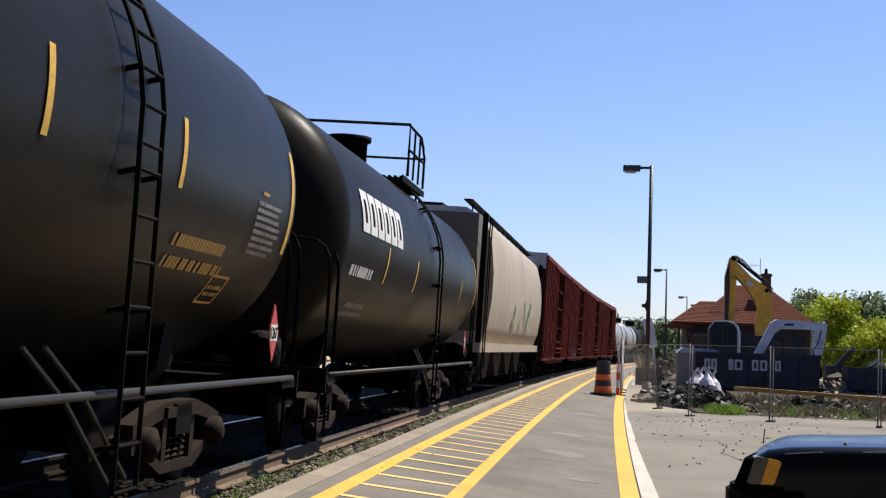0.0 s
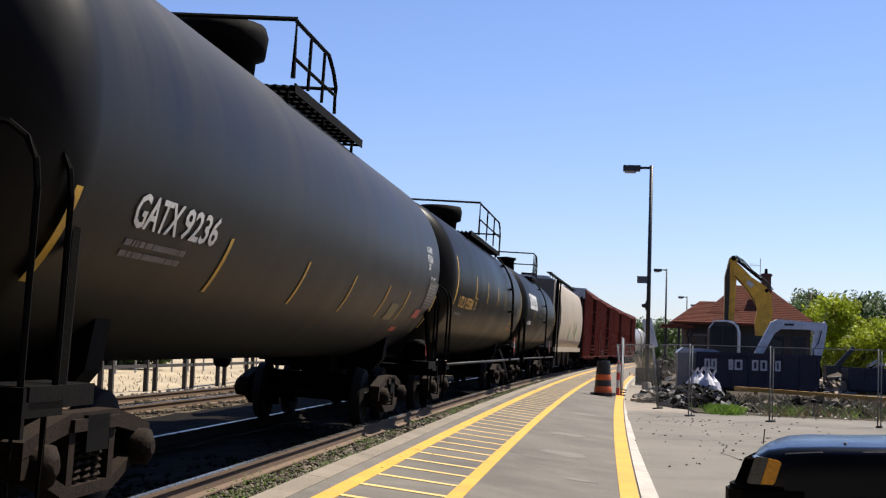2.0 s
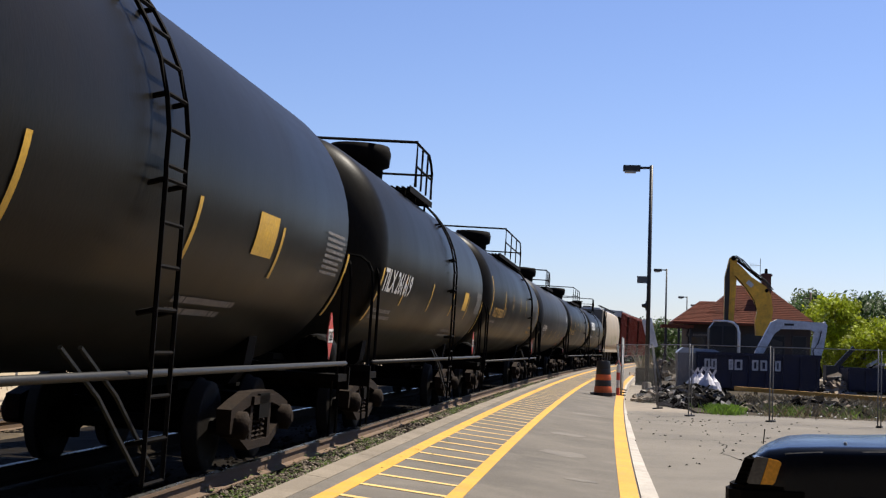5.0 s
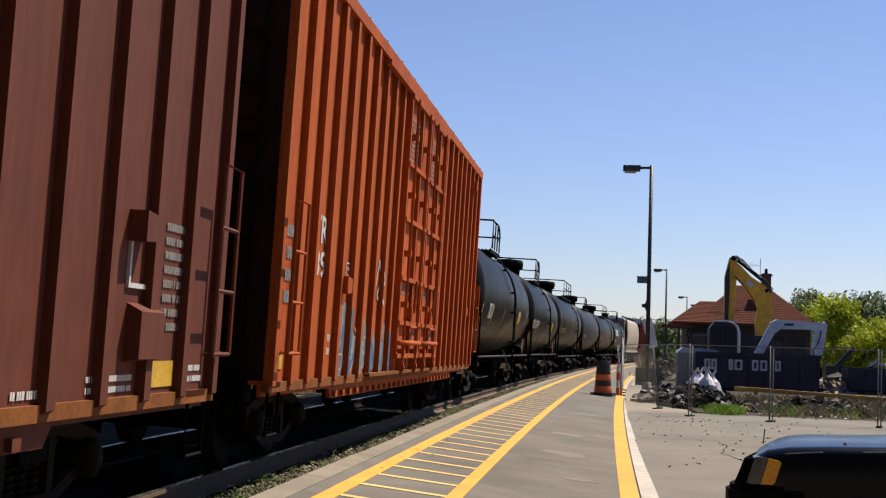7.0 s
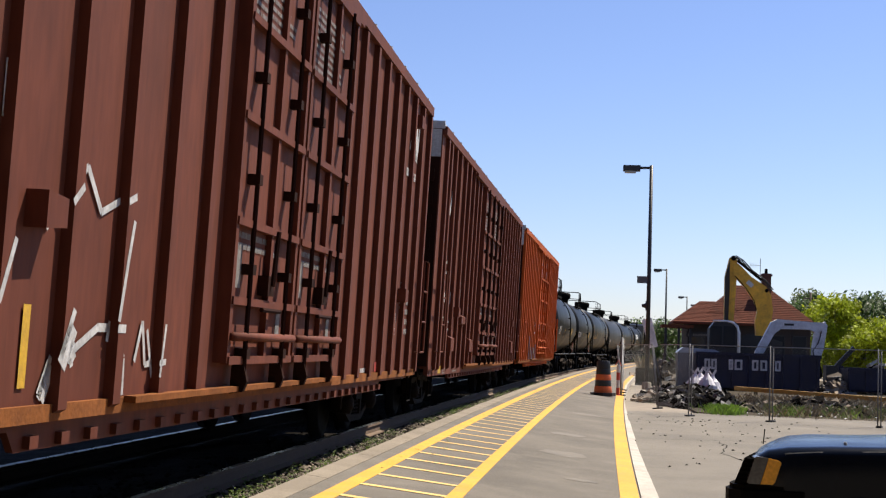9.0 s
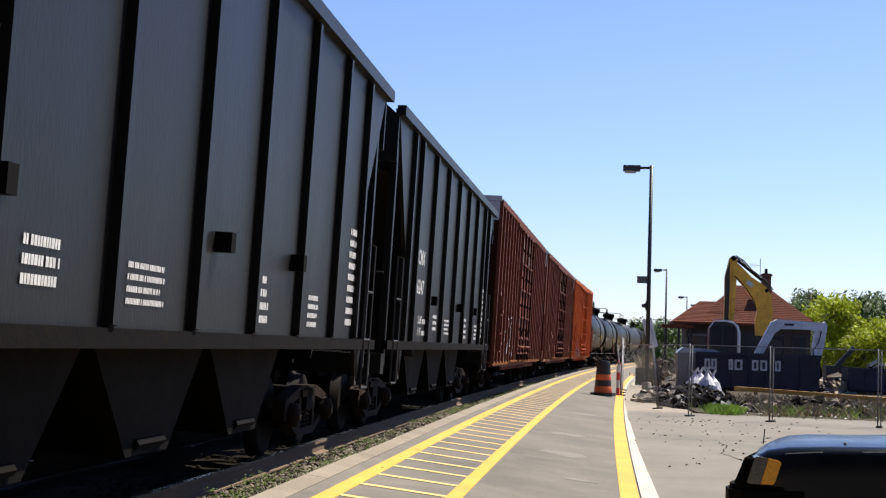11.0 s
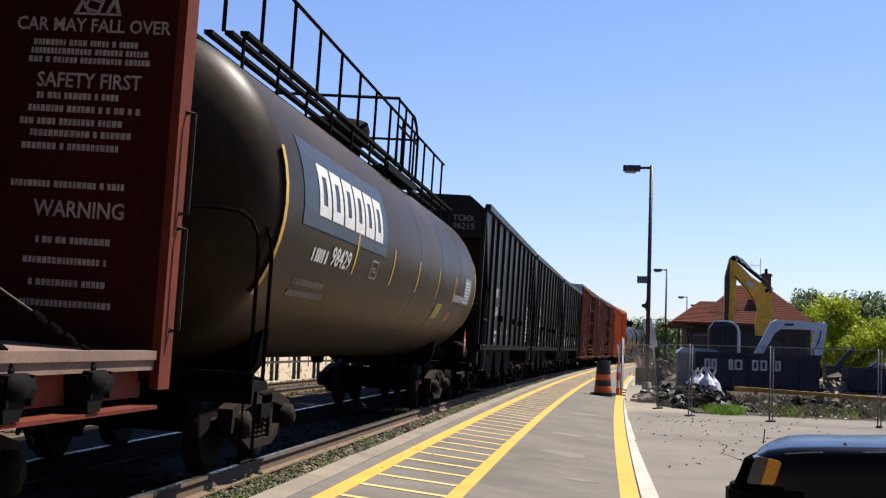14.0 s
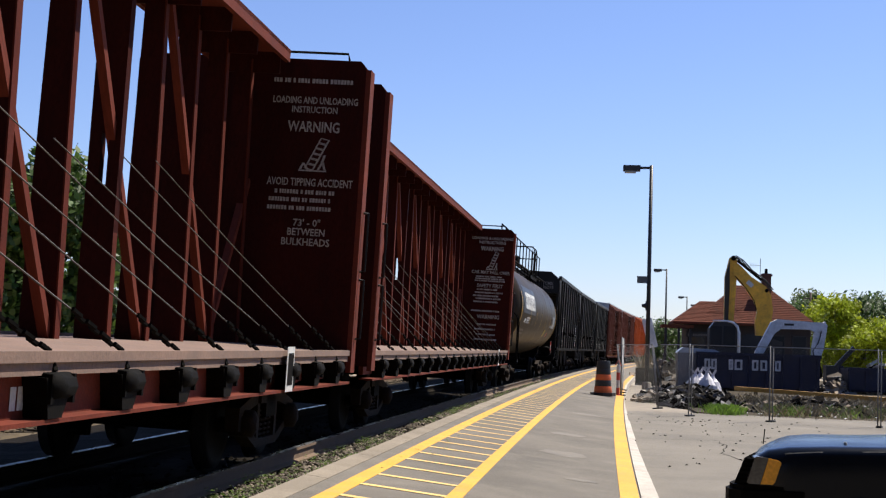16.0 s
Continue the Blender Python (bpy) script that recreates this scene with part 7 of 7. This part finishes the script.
def excavator(label, y, paint, boom, stick, hx, dark, cabbed=True):
    """A tracked digger: boom and stick outlines lie in its own upright plane."""
    e = thing("excavator", label, "excavator", "diggers on the site", Matrix.Translation((0, y, 0)))
    part("boom", Mesh().slab_y(boom, -0.25, 0.25), paint, e, "bent boom")
    part("stick", Mesh().slab_y(stick, -0.19, 0.19), paint, e, "hanging stick")
    x0 = hx
    top = 2.2 if cabbed else 1.25
    part("house", Mesh().slab_y([(x0, 0.9), (x0 + 1.9, 0.9), (x0 + 1.9, top - 0.2), (x0 + 1.6, top), (x0, top)], -0.3, 1.9), dark, e, "engine house")
    if cabbed:
        cab = part("cab", Mesh().slab_y([(x0 - 1.35, 1.0), (x0 + 0.05, 1.0), (x0 + 0.05, 2.75), (x0 - 0.1, 2.85), (x0 - 1.1, 2.82), (x0 - 1.35, 2.5)], -1.2, 0.1), M_IRON, e, "dark glazed cab")
        part("window", Mesh().box(x0 - 1.28, x0 - 0.75, -1.225, -1.2, 1.55, 2.6), M_GLASS, cab)
        part("window", Mesh().box(x0 - 0.66, x0 - 0.08, -1.225, -1.2, 1.55, 2.62), M_GLASS, cab)
        part("cab_frame", Mesh().tube([(x0 + 0.1, -1.22, 1.0), (x0 + 0.1, -1.22, 2.3), (x0 + 0.02, -1.22, 2.6), (x0 - 0.18, -1.22, 2.8), (x0 - 0.5, -1.22, 2.87), (x0 - 1.2, -1.22, 2.87)], 0.085, 8, 0.04), M_BOARD, cab, "pale cab frame")
    for yy in (-1.2, 1.3):
        tr = Mesh().slab_y([(x0 - 1.2, 0.1), (x0 - 0.8, -0.36), (x0 + 2.4, -0.36), (x0 + 2.8, 0.1), (x0 + 2.4, 0.5), (x0 - 0.8, 0.5)], yy - 0.25, yy + 0.25)
        tk = part("track", tr, M_GRIME, e)
        for i in range(6):
            part("roller", Mesh().lathe([(-0.28, 0.13), (0.28, 0.13)], "y", 10, (x0 - 0.6 + i * 0.56, yy, -0.15)), M_WHEEL, tk)
    part("turntable", Mesh().box(x0 - 0.2, x0 + 2.0, -0.7, 0.9, 0.4, 1.0), M_GRIME, e)
    return e


YX = excavator("yellow tracked excavator with its boom raised", 72, M_YELM, [(12.55, 1.6), (13.15, 1.6), (13.32, 3.5), (13.22, 4.3), (12.95, 4.72), (12.26, 5.15), (11.56, 5.85), (11.3, 5.75), (11.32, 5.25), (11.95, 4.62), (12.4, 3.95), (12.55, 3.5), (12.45, 2.9)], [(11.12, 6.12), (11.3, 6.25), (11.52, 6.1), (11.5, 5.2), (11.36, 2.6), (11.28, 1.5), (10.98, 1.5), (10.9, 2.6), (10.9, 5.16)], 11.45, M_IRON)
ram = Mesh().tube([(12.75, -0.3, 5.0), (11.5, -0.3, 6.0)], 0.07, 8)
part("hydraulic_ram", ram, M_GRIME, YX)
# Dark brown slab on the stick's left stands in for its shaded face.
part("hydraulic_ram", Mesh().slab_y([(10.9, 5.1), (11.12, 6.0), (11.14, 4.6), (11.06, 1.6), (10.9, 1.6)], -0.3, -0.2), surface("stick_shade_brown", (0.03, 0.02, 0.01), 0.6), YX, "dark strip painting the shaded face of the stick")
# Thin dark tube draws the shading along the boom's lower edge.
part("boom_underside", Mesh().tube([(12.5, -0.27, 3.5), (12.38, -0.27, 3.95), (11.95, -0.27, 4.6), (11.4, -0.27, 5.2)], 0.025, 6), M_GRIME, YX)
part("bucket", Mesh().slab_y([(10.75, 1.5), (11.4, 1.5), (11.6, 0.9), (11.2, 0.4), (10.6, 0.6)], -0.5, 0.5), M_GRIME, YX)
part("badge", Mesh().slab_y([(11.95, 4.86), (12.22, 4.62), (12.36, 4.78), (12.1, 5.02)], -0.262, -0.25), M_WHITE, YX, "small pale badge")
for hx, hz in ((0.0, 0.0), (0.06, 0.05)):
    part("hose", Mesh().tube([(11.35 + hx, -0.3, 6.2 + hz), (11.75 + hx, -0.32, 5.95 + hz), (12.2 + hx, -0.3, 5.45 + hz), (12.9 + hx, -0.3, 4.95 + hz), (13.25 + hx, -0.3, 4.5 + hz)], 0.035, 6), M_BAND, YX, "black hydraulic hose")
for x, z, r in ((11.32, 6.12, 0.13), (13.0, 4.5, 0.1)):
    part("pin", Mesh().lathe([(-0.29, 0.03), (-0.29, r * 0.8), (-0.27, r), (0.27, r), (0.29, 0.03)], "y", 12, (x, 0, z)), M_GRIME, YX, "dark pivot pin")
part("counterweight", Mesh().slab_y([(13.2, 0.95), (13.75, 1.05), (13.8, 1.9), (13.2, 2.1)], -0.5, 1.9), M_IRON, YX)
GX = excavator("pale grey excavator with a bent arm", 67.5, M_PALEARM, [(11.95, 1.3), (12.35, 1.3), (12.85, 2.25), (13.15, 2.5), (14.55, 2.5), (14.75, 2.35), (15.1, 2.45), (15.2, 2.85), (14.8, 2.85), (13.0, 2.95), (12.7, 2.8)], [(14.75, 2.6), (15.2, 2.9), (15.32, 2.7), (15.15, 1.6), (14.9, 0.75), (14.6, 0.75), (14.62, 1.6)], 12.0, M_IRON, False)
part("hose", Mesh().tube([(15.05, -0.22, 2.5), (14.9, -0.24, 1.9), (14.65, -0.24, 1.5), (14.75, -0.24, 1.0)], 0.03, 6), M_BAND, GX)
part("bucket", Mesh().slab_y([(14.4, 0.8), (15.0, 0.8), (15.1, 0.3), (14.6, -0.1), (14.2, 0.2)], -0.4, 0.4), M_GRIME, GX)
part("badge", Mesh().box(13.3, 13.75, -0.262, -0.25, 2.66, 2.76), M_IRON, GX, "small dark badge")
part("beacon", Mesh().lathe([(3.0, 0.08), (3.16, 0.06)], "z", 8, (13.0, 0.4, -0.2)), M_YELM, GX)
MAT = thing("machine", "small digger bucket and arm behind the second skip", "excavator", "diggers on the site", Matrix.Translation((0, 76, 0)))
part("arm", Mesh().slab_y([(17.0, 0.7), (17.25, 0.6), (18.2, 1.7), (18.05, 1.85)], -0.1, 0.1), M_IRON, MAT)
part("base", Mesh().box(16.6, 17.5, -0.5, 0.5, LOT, 0.8), M_IRON, MAT)

# ---- the station ----
ST = thing("station_house", "low station house with a brown hipped roof", "building", "", Matrix.Translation((0, 100, 0)))
M_TILE = surface("brown_roof_shingle", (0.115, 0.037, 0.022), 0.9, spec=0.1, scale=1.5, fine=12, bump=0.6, dirt=(0.075, 0.0338, 0.0225))
M_WALL = surface("dark_station_wall", (0.028, 0.02, 0.017), 0.85, scale=1.5)
X0, X1, D = 9.9, 20.1, 9.0
ev, rz = 3.45, 6.35


def hip(x0, x1, y0, y1, r0, r1, low, high, cut):
    """A hipped roof with its ridge from r0 to r1 and thick eaves."""
    ym = (y0 + y1) / 2
    m = Mesh()
    m.add([(x0, y0, low), (x1, y0, low), (x1, y1, low), (x0, y1, low), (r0, ym, high), (r1, ym, high), (x0, y0, low - cut), (x1, y0, low - cut), (x1, y1, low - cut), (x0, y1, low - cut)], [(0, 1, 5, 4), (1, 2, 5), (2, 3, 4, 5), (3, 0, 4), (0, 1, 7, 6), (1, 2, 8, 7), (2, 3, 9, 8), (3, 0, 6, 9), (6, 7, 8, 9)])
    return m


rfm = hip(11.6, X1, 0.5, D, 14.7, 16.9, ev, rz, 0.16)
roof = part("roof", rfm, M_TILE, ST, "brown shingled hip roof")
wing = part("roof", hip(X0, 15.0, 0, 7.0, 12.0, 13.4, ev + 0.004, 5.05, 0.16), M_TILE, ST, "lower brown shingled hip over the end bay")
rows = Mesh()
for i in range(1, 16):
    k = i / 16
    a = Vector((X0, 0, ev)) * (1 - k) + Vector((12.0, 3.5, 5.05)) * k
    b = Vector((15.0, 0, ev)) * (1 - k) + Vector((13.4, 3.5, 5.05)) * k
    rows.add([a + Vector((0, -0.02, 0.0)), b + Vector((0, -0.02, 0.0)), b + Vector((0, -0.02, 0.03)), a + Vector((0, -0.02, 0.03))], [(0, 1, 2, 3)])
part("shingle_course", rows, M_TILE, wing)
rows = Mesh()
for i in range(1, 22):
    k = i / 22
    a = Vector((11.6, 0.5, ev)) * (1 - k) + Vector((14.7, D / 2 + 0.25, rz)) * k
    b = Vector((X1, 0.5, ev)) * (1 - k) + Vector((16.9, D / 2 + 0.25, rz)) * k
    rows.add([a + Vector((0, -0.02, 0.0)), b + Vector((0, -0.02, 0.0)), b + Vector((0, -0.02, 0.03)), a + Vector((0, -0.02, 0.03))], [(0, 1, 2, 3)])
part("shingle_course", rows, M_TILE, roof)
part("eaves_board", Mesh().box(X0 - 0.03, 15.0, -0.05, 0, ev - 0.16, ev), M_TILE, wing).parent = wing
part("eaves_board", Mesh().box(15.0, X1 + 0.03, 0.44, 0.5, ev - 0.16, ev), M_TILE, roof)
part("wall", Mesh().box(11.0, 19.6, 1.0, D - 1, LOT, ev - 0.16), M_WALL, ST, "dark brick wall in the shade of the eaves")
ch = part("chimney", Mesh().box(16.44, 17.08, 3.2, 3.9, 4.6, 7.2).box(16.36, 17.16, 3.12, 3.98, 7.0, 7.14), surface("dark_red_brick", (0.0825, 0.0338, 0.0263), 0.9, scale=6), ST, "dark brick chimney")
part("pot", Mesh().lathe([(7.1, 0.12), (7.45, 0.1)], "z", 8, (16.75, 3.55, 0.1)), M_GRIME, ch)
an = Mesh().tube([(16.32, 3.5, 5.9), (16.32, 3.5, 8.3)], 0.025, 5).tube([(15.6, 3.5, 7.8), (16.32, 3.5, 7.8)], 0.018, 5)
for x in (15.6, 15.8, 16.0):
    an.tube([(x, 3.5, 7.6), (x, 3.5, 8.0)], 0.014, 4)
part("aerial", an, M_PALE, ST, "thin television aerial")
for i, x in enumerate((11.3, 12.6, 15.2, 16.9, 18.4)):
    wn_ = part("window", Mesh().box(x, x + 0.9, 0.97, 1.0, 1.2, 2.6), M_GLASS, ST, "dark window in the shaded wall")
    part("frame", Mesh().box(x - 0.06, x, 0.95, 1.0, 1.15, 2.65).box(x + 0.9, x + 0.96, 0.95, 1.0, 1.15, 2.65).box(x - 0.06, x + 0.96, 0.95, 1.0, 2.6, 2.68).box(x - 0.06, x + 0.96, 0.93, 1.0, 1.1, 1.18), M_IRON, wn_)
CN = thing("canopy", "flat brown platform canopy on dark posts", "canopy", "", Matrix.Translation((0, 98, 0)))
part("roof", Mesh().box(9.0, 11.2, 0, 3, 2.95, 3.15), M_TILE, CN)
for x in (9.3, 10.2, 11.0):
    part("post", Mesh().box(x - 0.08, x + 0.08, 0.2, 0.36, LOT, 2.95), M_IRON, CN)
sg = Mesh()
bars(sg, 0, 1.5, 2.45, 2.62, 1, lambda u, v: (11.0 + u, 0.92, v), 4, 0.9, 4)
part("sign", Mesh().box(10.9, 12.6, 0.93, 0.98, 2.35, 2.75), M_IRON, ST, "dark name board")
part("sign_marks", sg, M_DIMWHITE, ST)
UP = thing("utility_pole", "wooden utility pole with a crossarm", "utility pole", "", Matrix.Translation((23.2, 125, LOT)))
part("pole", Mesh().tube([(0, 0, 0), (0, 0, 7.3)], 0.12, 8, 0.09), M_BARK, UP)
part("crossarm", Mesh().box(-0.6, 0.6, -0.06, 0.06, 6.7, 6.82), M_BARK, UP)
part("cable", Mesh().tube([(0, 0, 6.8), (6, 10, 6.0), (12, 22, 5.8), (22, 40, 6.4)], 0.025, 4), M_BAND, UP)

# ---- the parked car ----
M_CAR = surface("dark_blue_car_paint", (0.0032, 0.005, 0.0095), 0.22, metal=0.0, spec=0.17, vary=0.1, scale=2, fine=200, bump=0.0, dirt=(0.0075, 0.0075, 0.0075), dirt_amount=0.2)
M_TYRE = surface("tyre_rubber", (0.015, 0.015, 0.015), 0.85, scale=6)
M_AMBER = surface("amber_lens", (0.75, 0.34, 0.02), 0.25, vary=0.1, bump=0)
M_CLEAR = surface("clear_headlamp", (0.075, 0.07, 0.06), 0.15, vary=0.3, scale=14, bump=0)
SUV = thing("parked_car", "dark blue off-road car parked beside the platform", "car", "", Matrix.Translation((5.47, 10.75, LOT - 0.06)))
xs = [0.08, 0.19, 0.36, 0.7, 1.2, 1.45, 1.9, 2.3, 3.0, 4.2, 4.45, 4.6]
tops = [0.905, 0.955, 0.982, 1.0, 1.012, 1.025, 1.45, 1.66, 1.7, 1.68, 1.5, 1.0]
ins = [0.1, 0.03, 0.0, -0.01, -0.01, -0.01, 0.0, 0.0, 0.0, 0.0, 0.02, 0.08]
v = []
for x, t, i in zip(xs, tops, ins):
    hood = x < 1.5
    belt = min(t - 0.1, 0.97) if not hood else t - 0.13
    up = 0.05 if hood else 0.22
    W = 1.8
    row = [(i + 0.05, 0.38), (i, 0.55), (i - 0.01, t - 0.14), (i, t - 0.055), (i + 0.03, t - 0.015), (i + 0.14, t), (W / 2, t + 0.012)] if hood else [(i + 0.05, 0.38), (i, 0.55), (i - 0.01, belt - 0.1), (i + 0.02, belt), (i + up, t - 0.04), (i + up + 0.16, t), (W / 2, t + 0.015)]
    back = max(0, 1 - x / 0.8)
    rake = 0.36 if x < 0.2 else 0.0
    v += [(x + rake * min(0, z - 0.9) + back * (0.06 * (1 - 2 * a / W) ** 2 + 0.235 * a), a, z) for a, z in row + [(W - a, z) for a, z in reversed(row[:-1])]]
n = 13
f = [(r * n + k, r * n + k + 1, (r + 1) * n + k + 1, (r + 1) * n + k) for r in range(len(xs) - 1) for k in range(n - 1)]
bd = Mesh().add(v, f + [tuple(range(n)), tuple(reversed(range(len(v) - n, len(v))))], True)
part("body", bd, M_CAR, SUV, "glossy dark blue bodywork")
part("bonnet_line", Mesh().tube([(0.36, 0.012, 0.935), (0.6, 0.012, 0.955), (1.0, 0.012, 0.972), (1.45, 0.012, 0.99)], 0.008, 5), M_BAND, SUV)
part("bumper", Mesh().hull([(0.3, 1.5), (0.06, 0.6), (-0.06, 0.22), (-0.05, 0.08), (0.03, -0.02), (0.14, -0.03), (0.5, -0.03), (0.5, 0.1), (0.45, 0.2), (0.5, 1.6)], 0.34, 0.655).hull([(0.3, 1.5), (0.08, 0.6), (-0.03, 0.23), (-0.02, 0.1), (0.05, 0.0), (0.4, 0.0), (0.45, 0.2), (0.5, 1.6)], 0.655, 0.69), M_GRIME, SUV, "dark wrap-round bumper")
gr = Mesh()
for i in range(6):
    z = 0.712 + i * 0.033
    q = 0.4 * (z - 0.712)
    gr.hull([(0.0 + q, 0.03), (0.12 + q, 0.0), (0.3, 0.1), (0.4, 0.9), (0.2 + q, 0.9), (0.0 + q, 0.1)], z, z + 0.012)
for i in range(10):
    y, x = 0.05 + i * 0.085, -0.012 + 0.02 * i
    gr.add([(x, y - 0.01, 0.7), (x, y + 0.01, 0.7), (x + 0.2, y + 0.01, 0.7), (x + 0.2, y - 0.01, 0.7), (x + 0.075, y - 0.01, 0.895), (x + 0.075, y + 0.01, 0.895), (x + 0.2, y + 0.01, 0.895), (x + 0.2, y - 0.01, 0.895)], [(0, 1, 2, 3), (4, 5, 6, 7), (0, 1, 5, 4), (1, 2, 6, 5), (2, 3, 7, 6), (3, 0, 4, 7)])
part("grille", gr, M_GRIME, SUV, "dark slatted grille")
for lo, hi in ((-0.018, 0.16), (1.64, 1.818)):
    dx = 0.0 if lo < 1 else 0.4
    hl = part("headlight", Mesh().slab_y([(x + dx, z) for x, z in ((0.075, 0.715), (0.09, 0.703), (0.172, 0.703), (0.232, 0.897), (0.15, 0.91), (0.13, 0.9))], lo, hi), M_CLEAR, SUV, "clear slanting wrap-round headlight")
    part("indicator", Mesh().slab_y([(x + dx, z) for x, z in ((0.175, 0.703), (0.265, 0.703), (0.282, 0.72), (0.328, 0.865), (0.315, 0.882), (0.235, 0.897))], lo - 0.001, lo + 0.08 if lo < 1 else hi + 0.001), M_AMBER, hl, "amber corner indicator")
for x in (0.92, 3.65):
    for y in (0.12, 1.68):
        wh = part("wheel", Mesh().lathe([(-0.12, 0.2), (-0.12, 0.34), (-0.08, 0.37), (0.08, 0.37), (0.12, 0.34), (0.12, 0.2)], "y", 24, (x, y, 0.37)), M_TYRE, SUV, "black tyre on a silver rim")
        part("rim", Mesh().lathe([(-0.125, 0.05), (-0.13, 0.2), (0.13, 0.2), (0.125, 0.05)], "y", 18, (x, y, 0.37)), M_PIPE, wh)
part("arch", Mesh().tube([(0.92 + 0.44 * math.cos(t), -0.015, 0.24 + 0.39 * math.sin(t)) for t in [i * math.pi / 10 for i in range(11)]], 0.008, 6), M_CAR, SUV)
part("side_window", Mesh().slab_y([(1.75, 1.05), (3.9, 1.05), (3.8, 1.5), (2.3, 1.5)], 0.1, 0.13), M_GLASS, SUV, "dark side window")
part("windscreen", Mesh().add([(1.52, 0.25, 1.12), (1.52, 1.55, 1.12), (2.05, 1.5, 1.58), (2.05, 0.3, 1.58)], [(0, 1, 2, 3)]), M_GLASS, SUV)
part("aerial", Mesh().tube([(0.3, 0.9, 0.95), (0.31, 0.89, 1.07)], 0.006, 4), M_BAND, SUV, "short whip aerial")
part("washer_jet", Mesh().lathe([(1.0, 0.015), (1.025, 0.01)], "z", 6, (0.85, 0.3, 0.0)), M_PALE, SUV)


# ---- what moves ----
def motions():
    """The whole train rolls away along the curve."""
    for car, s in CARS:
        walk(car, [(t / 2, car_pose(s + travel(t / 2))) for t in range(33)])


motions()
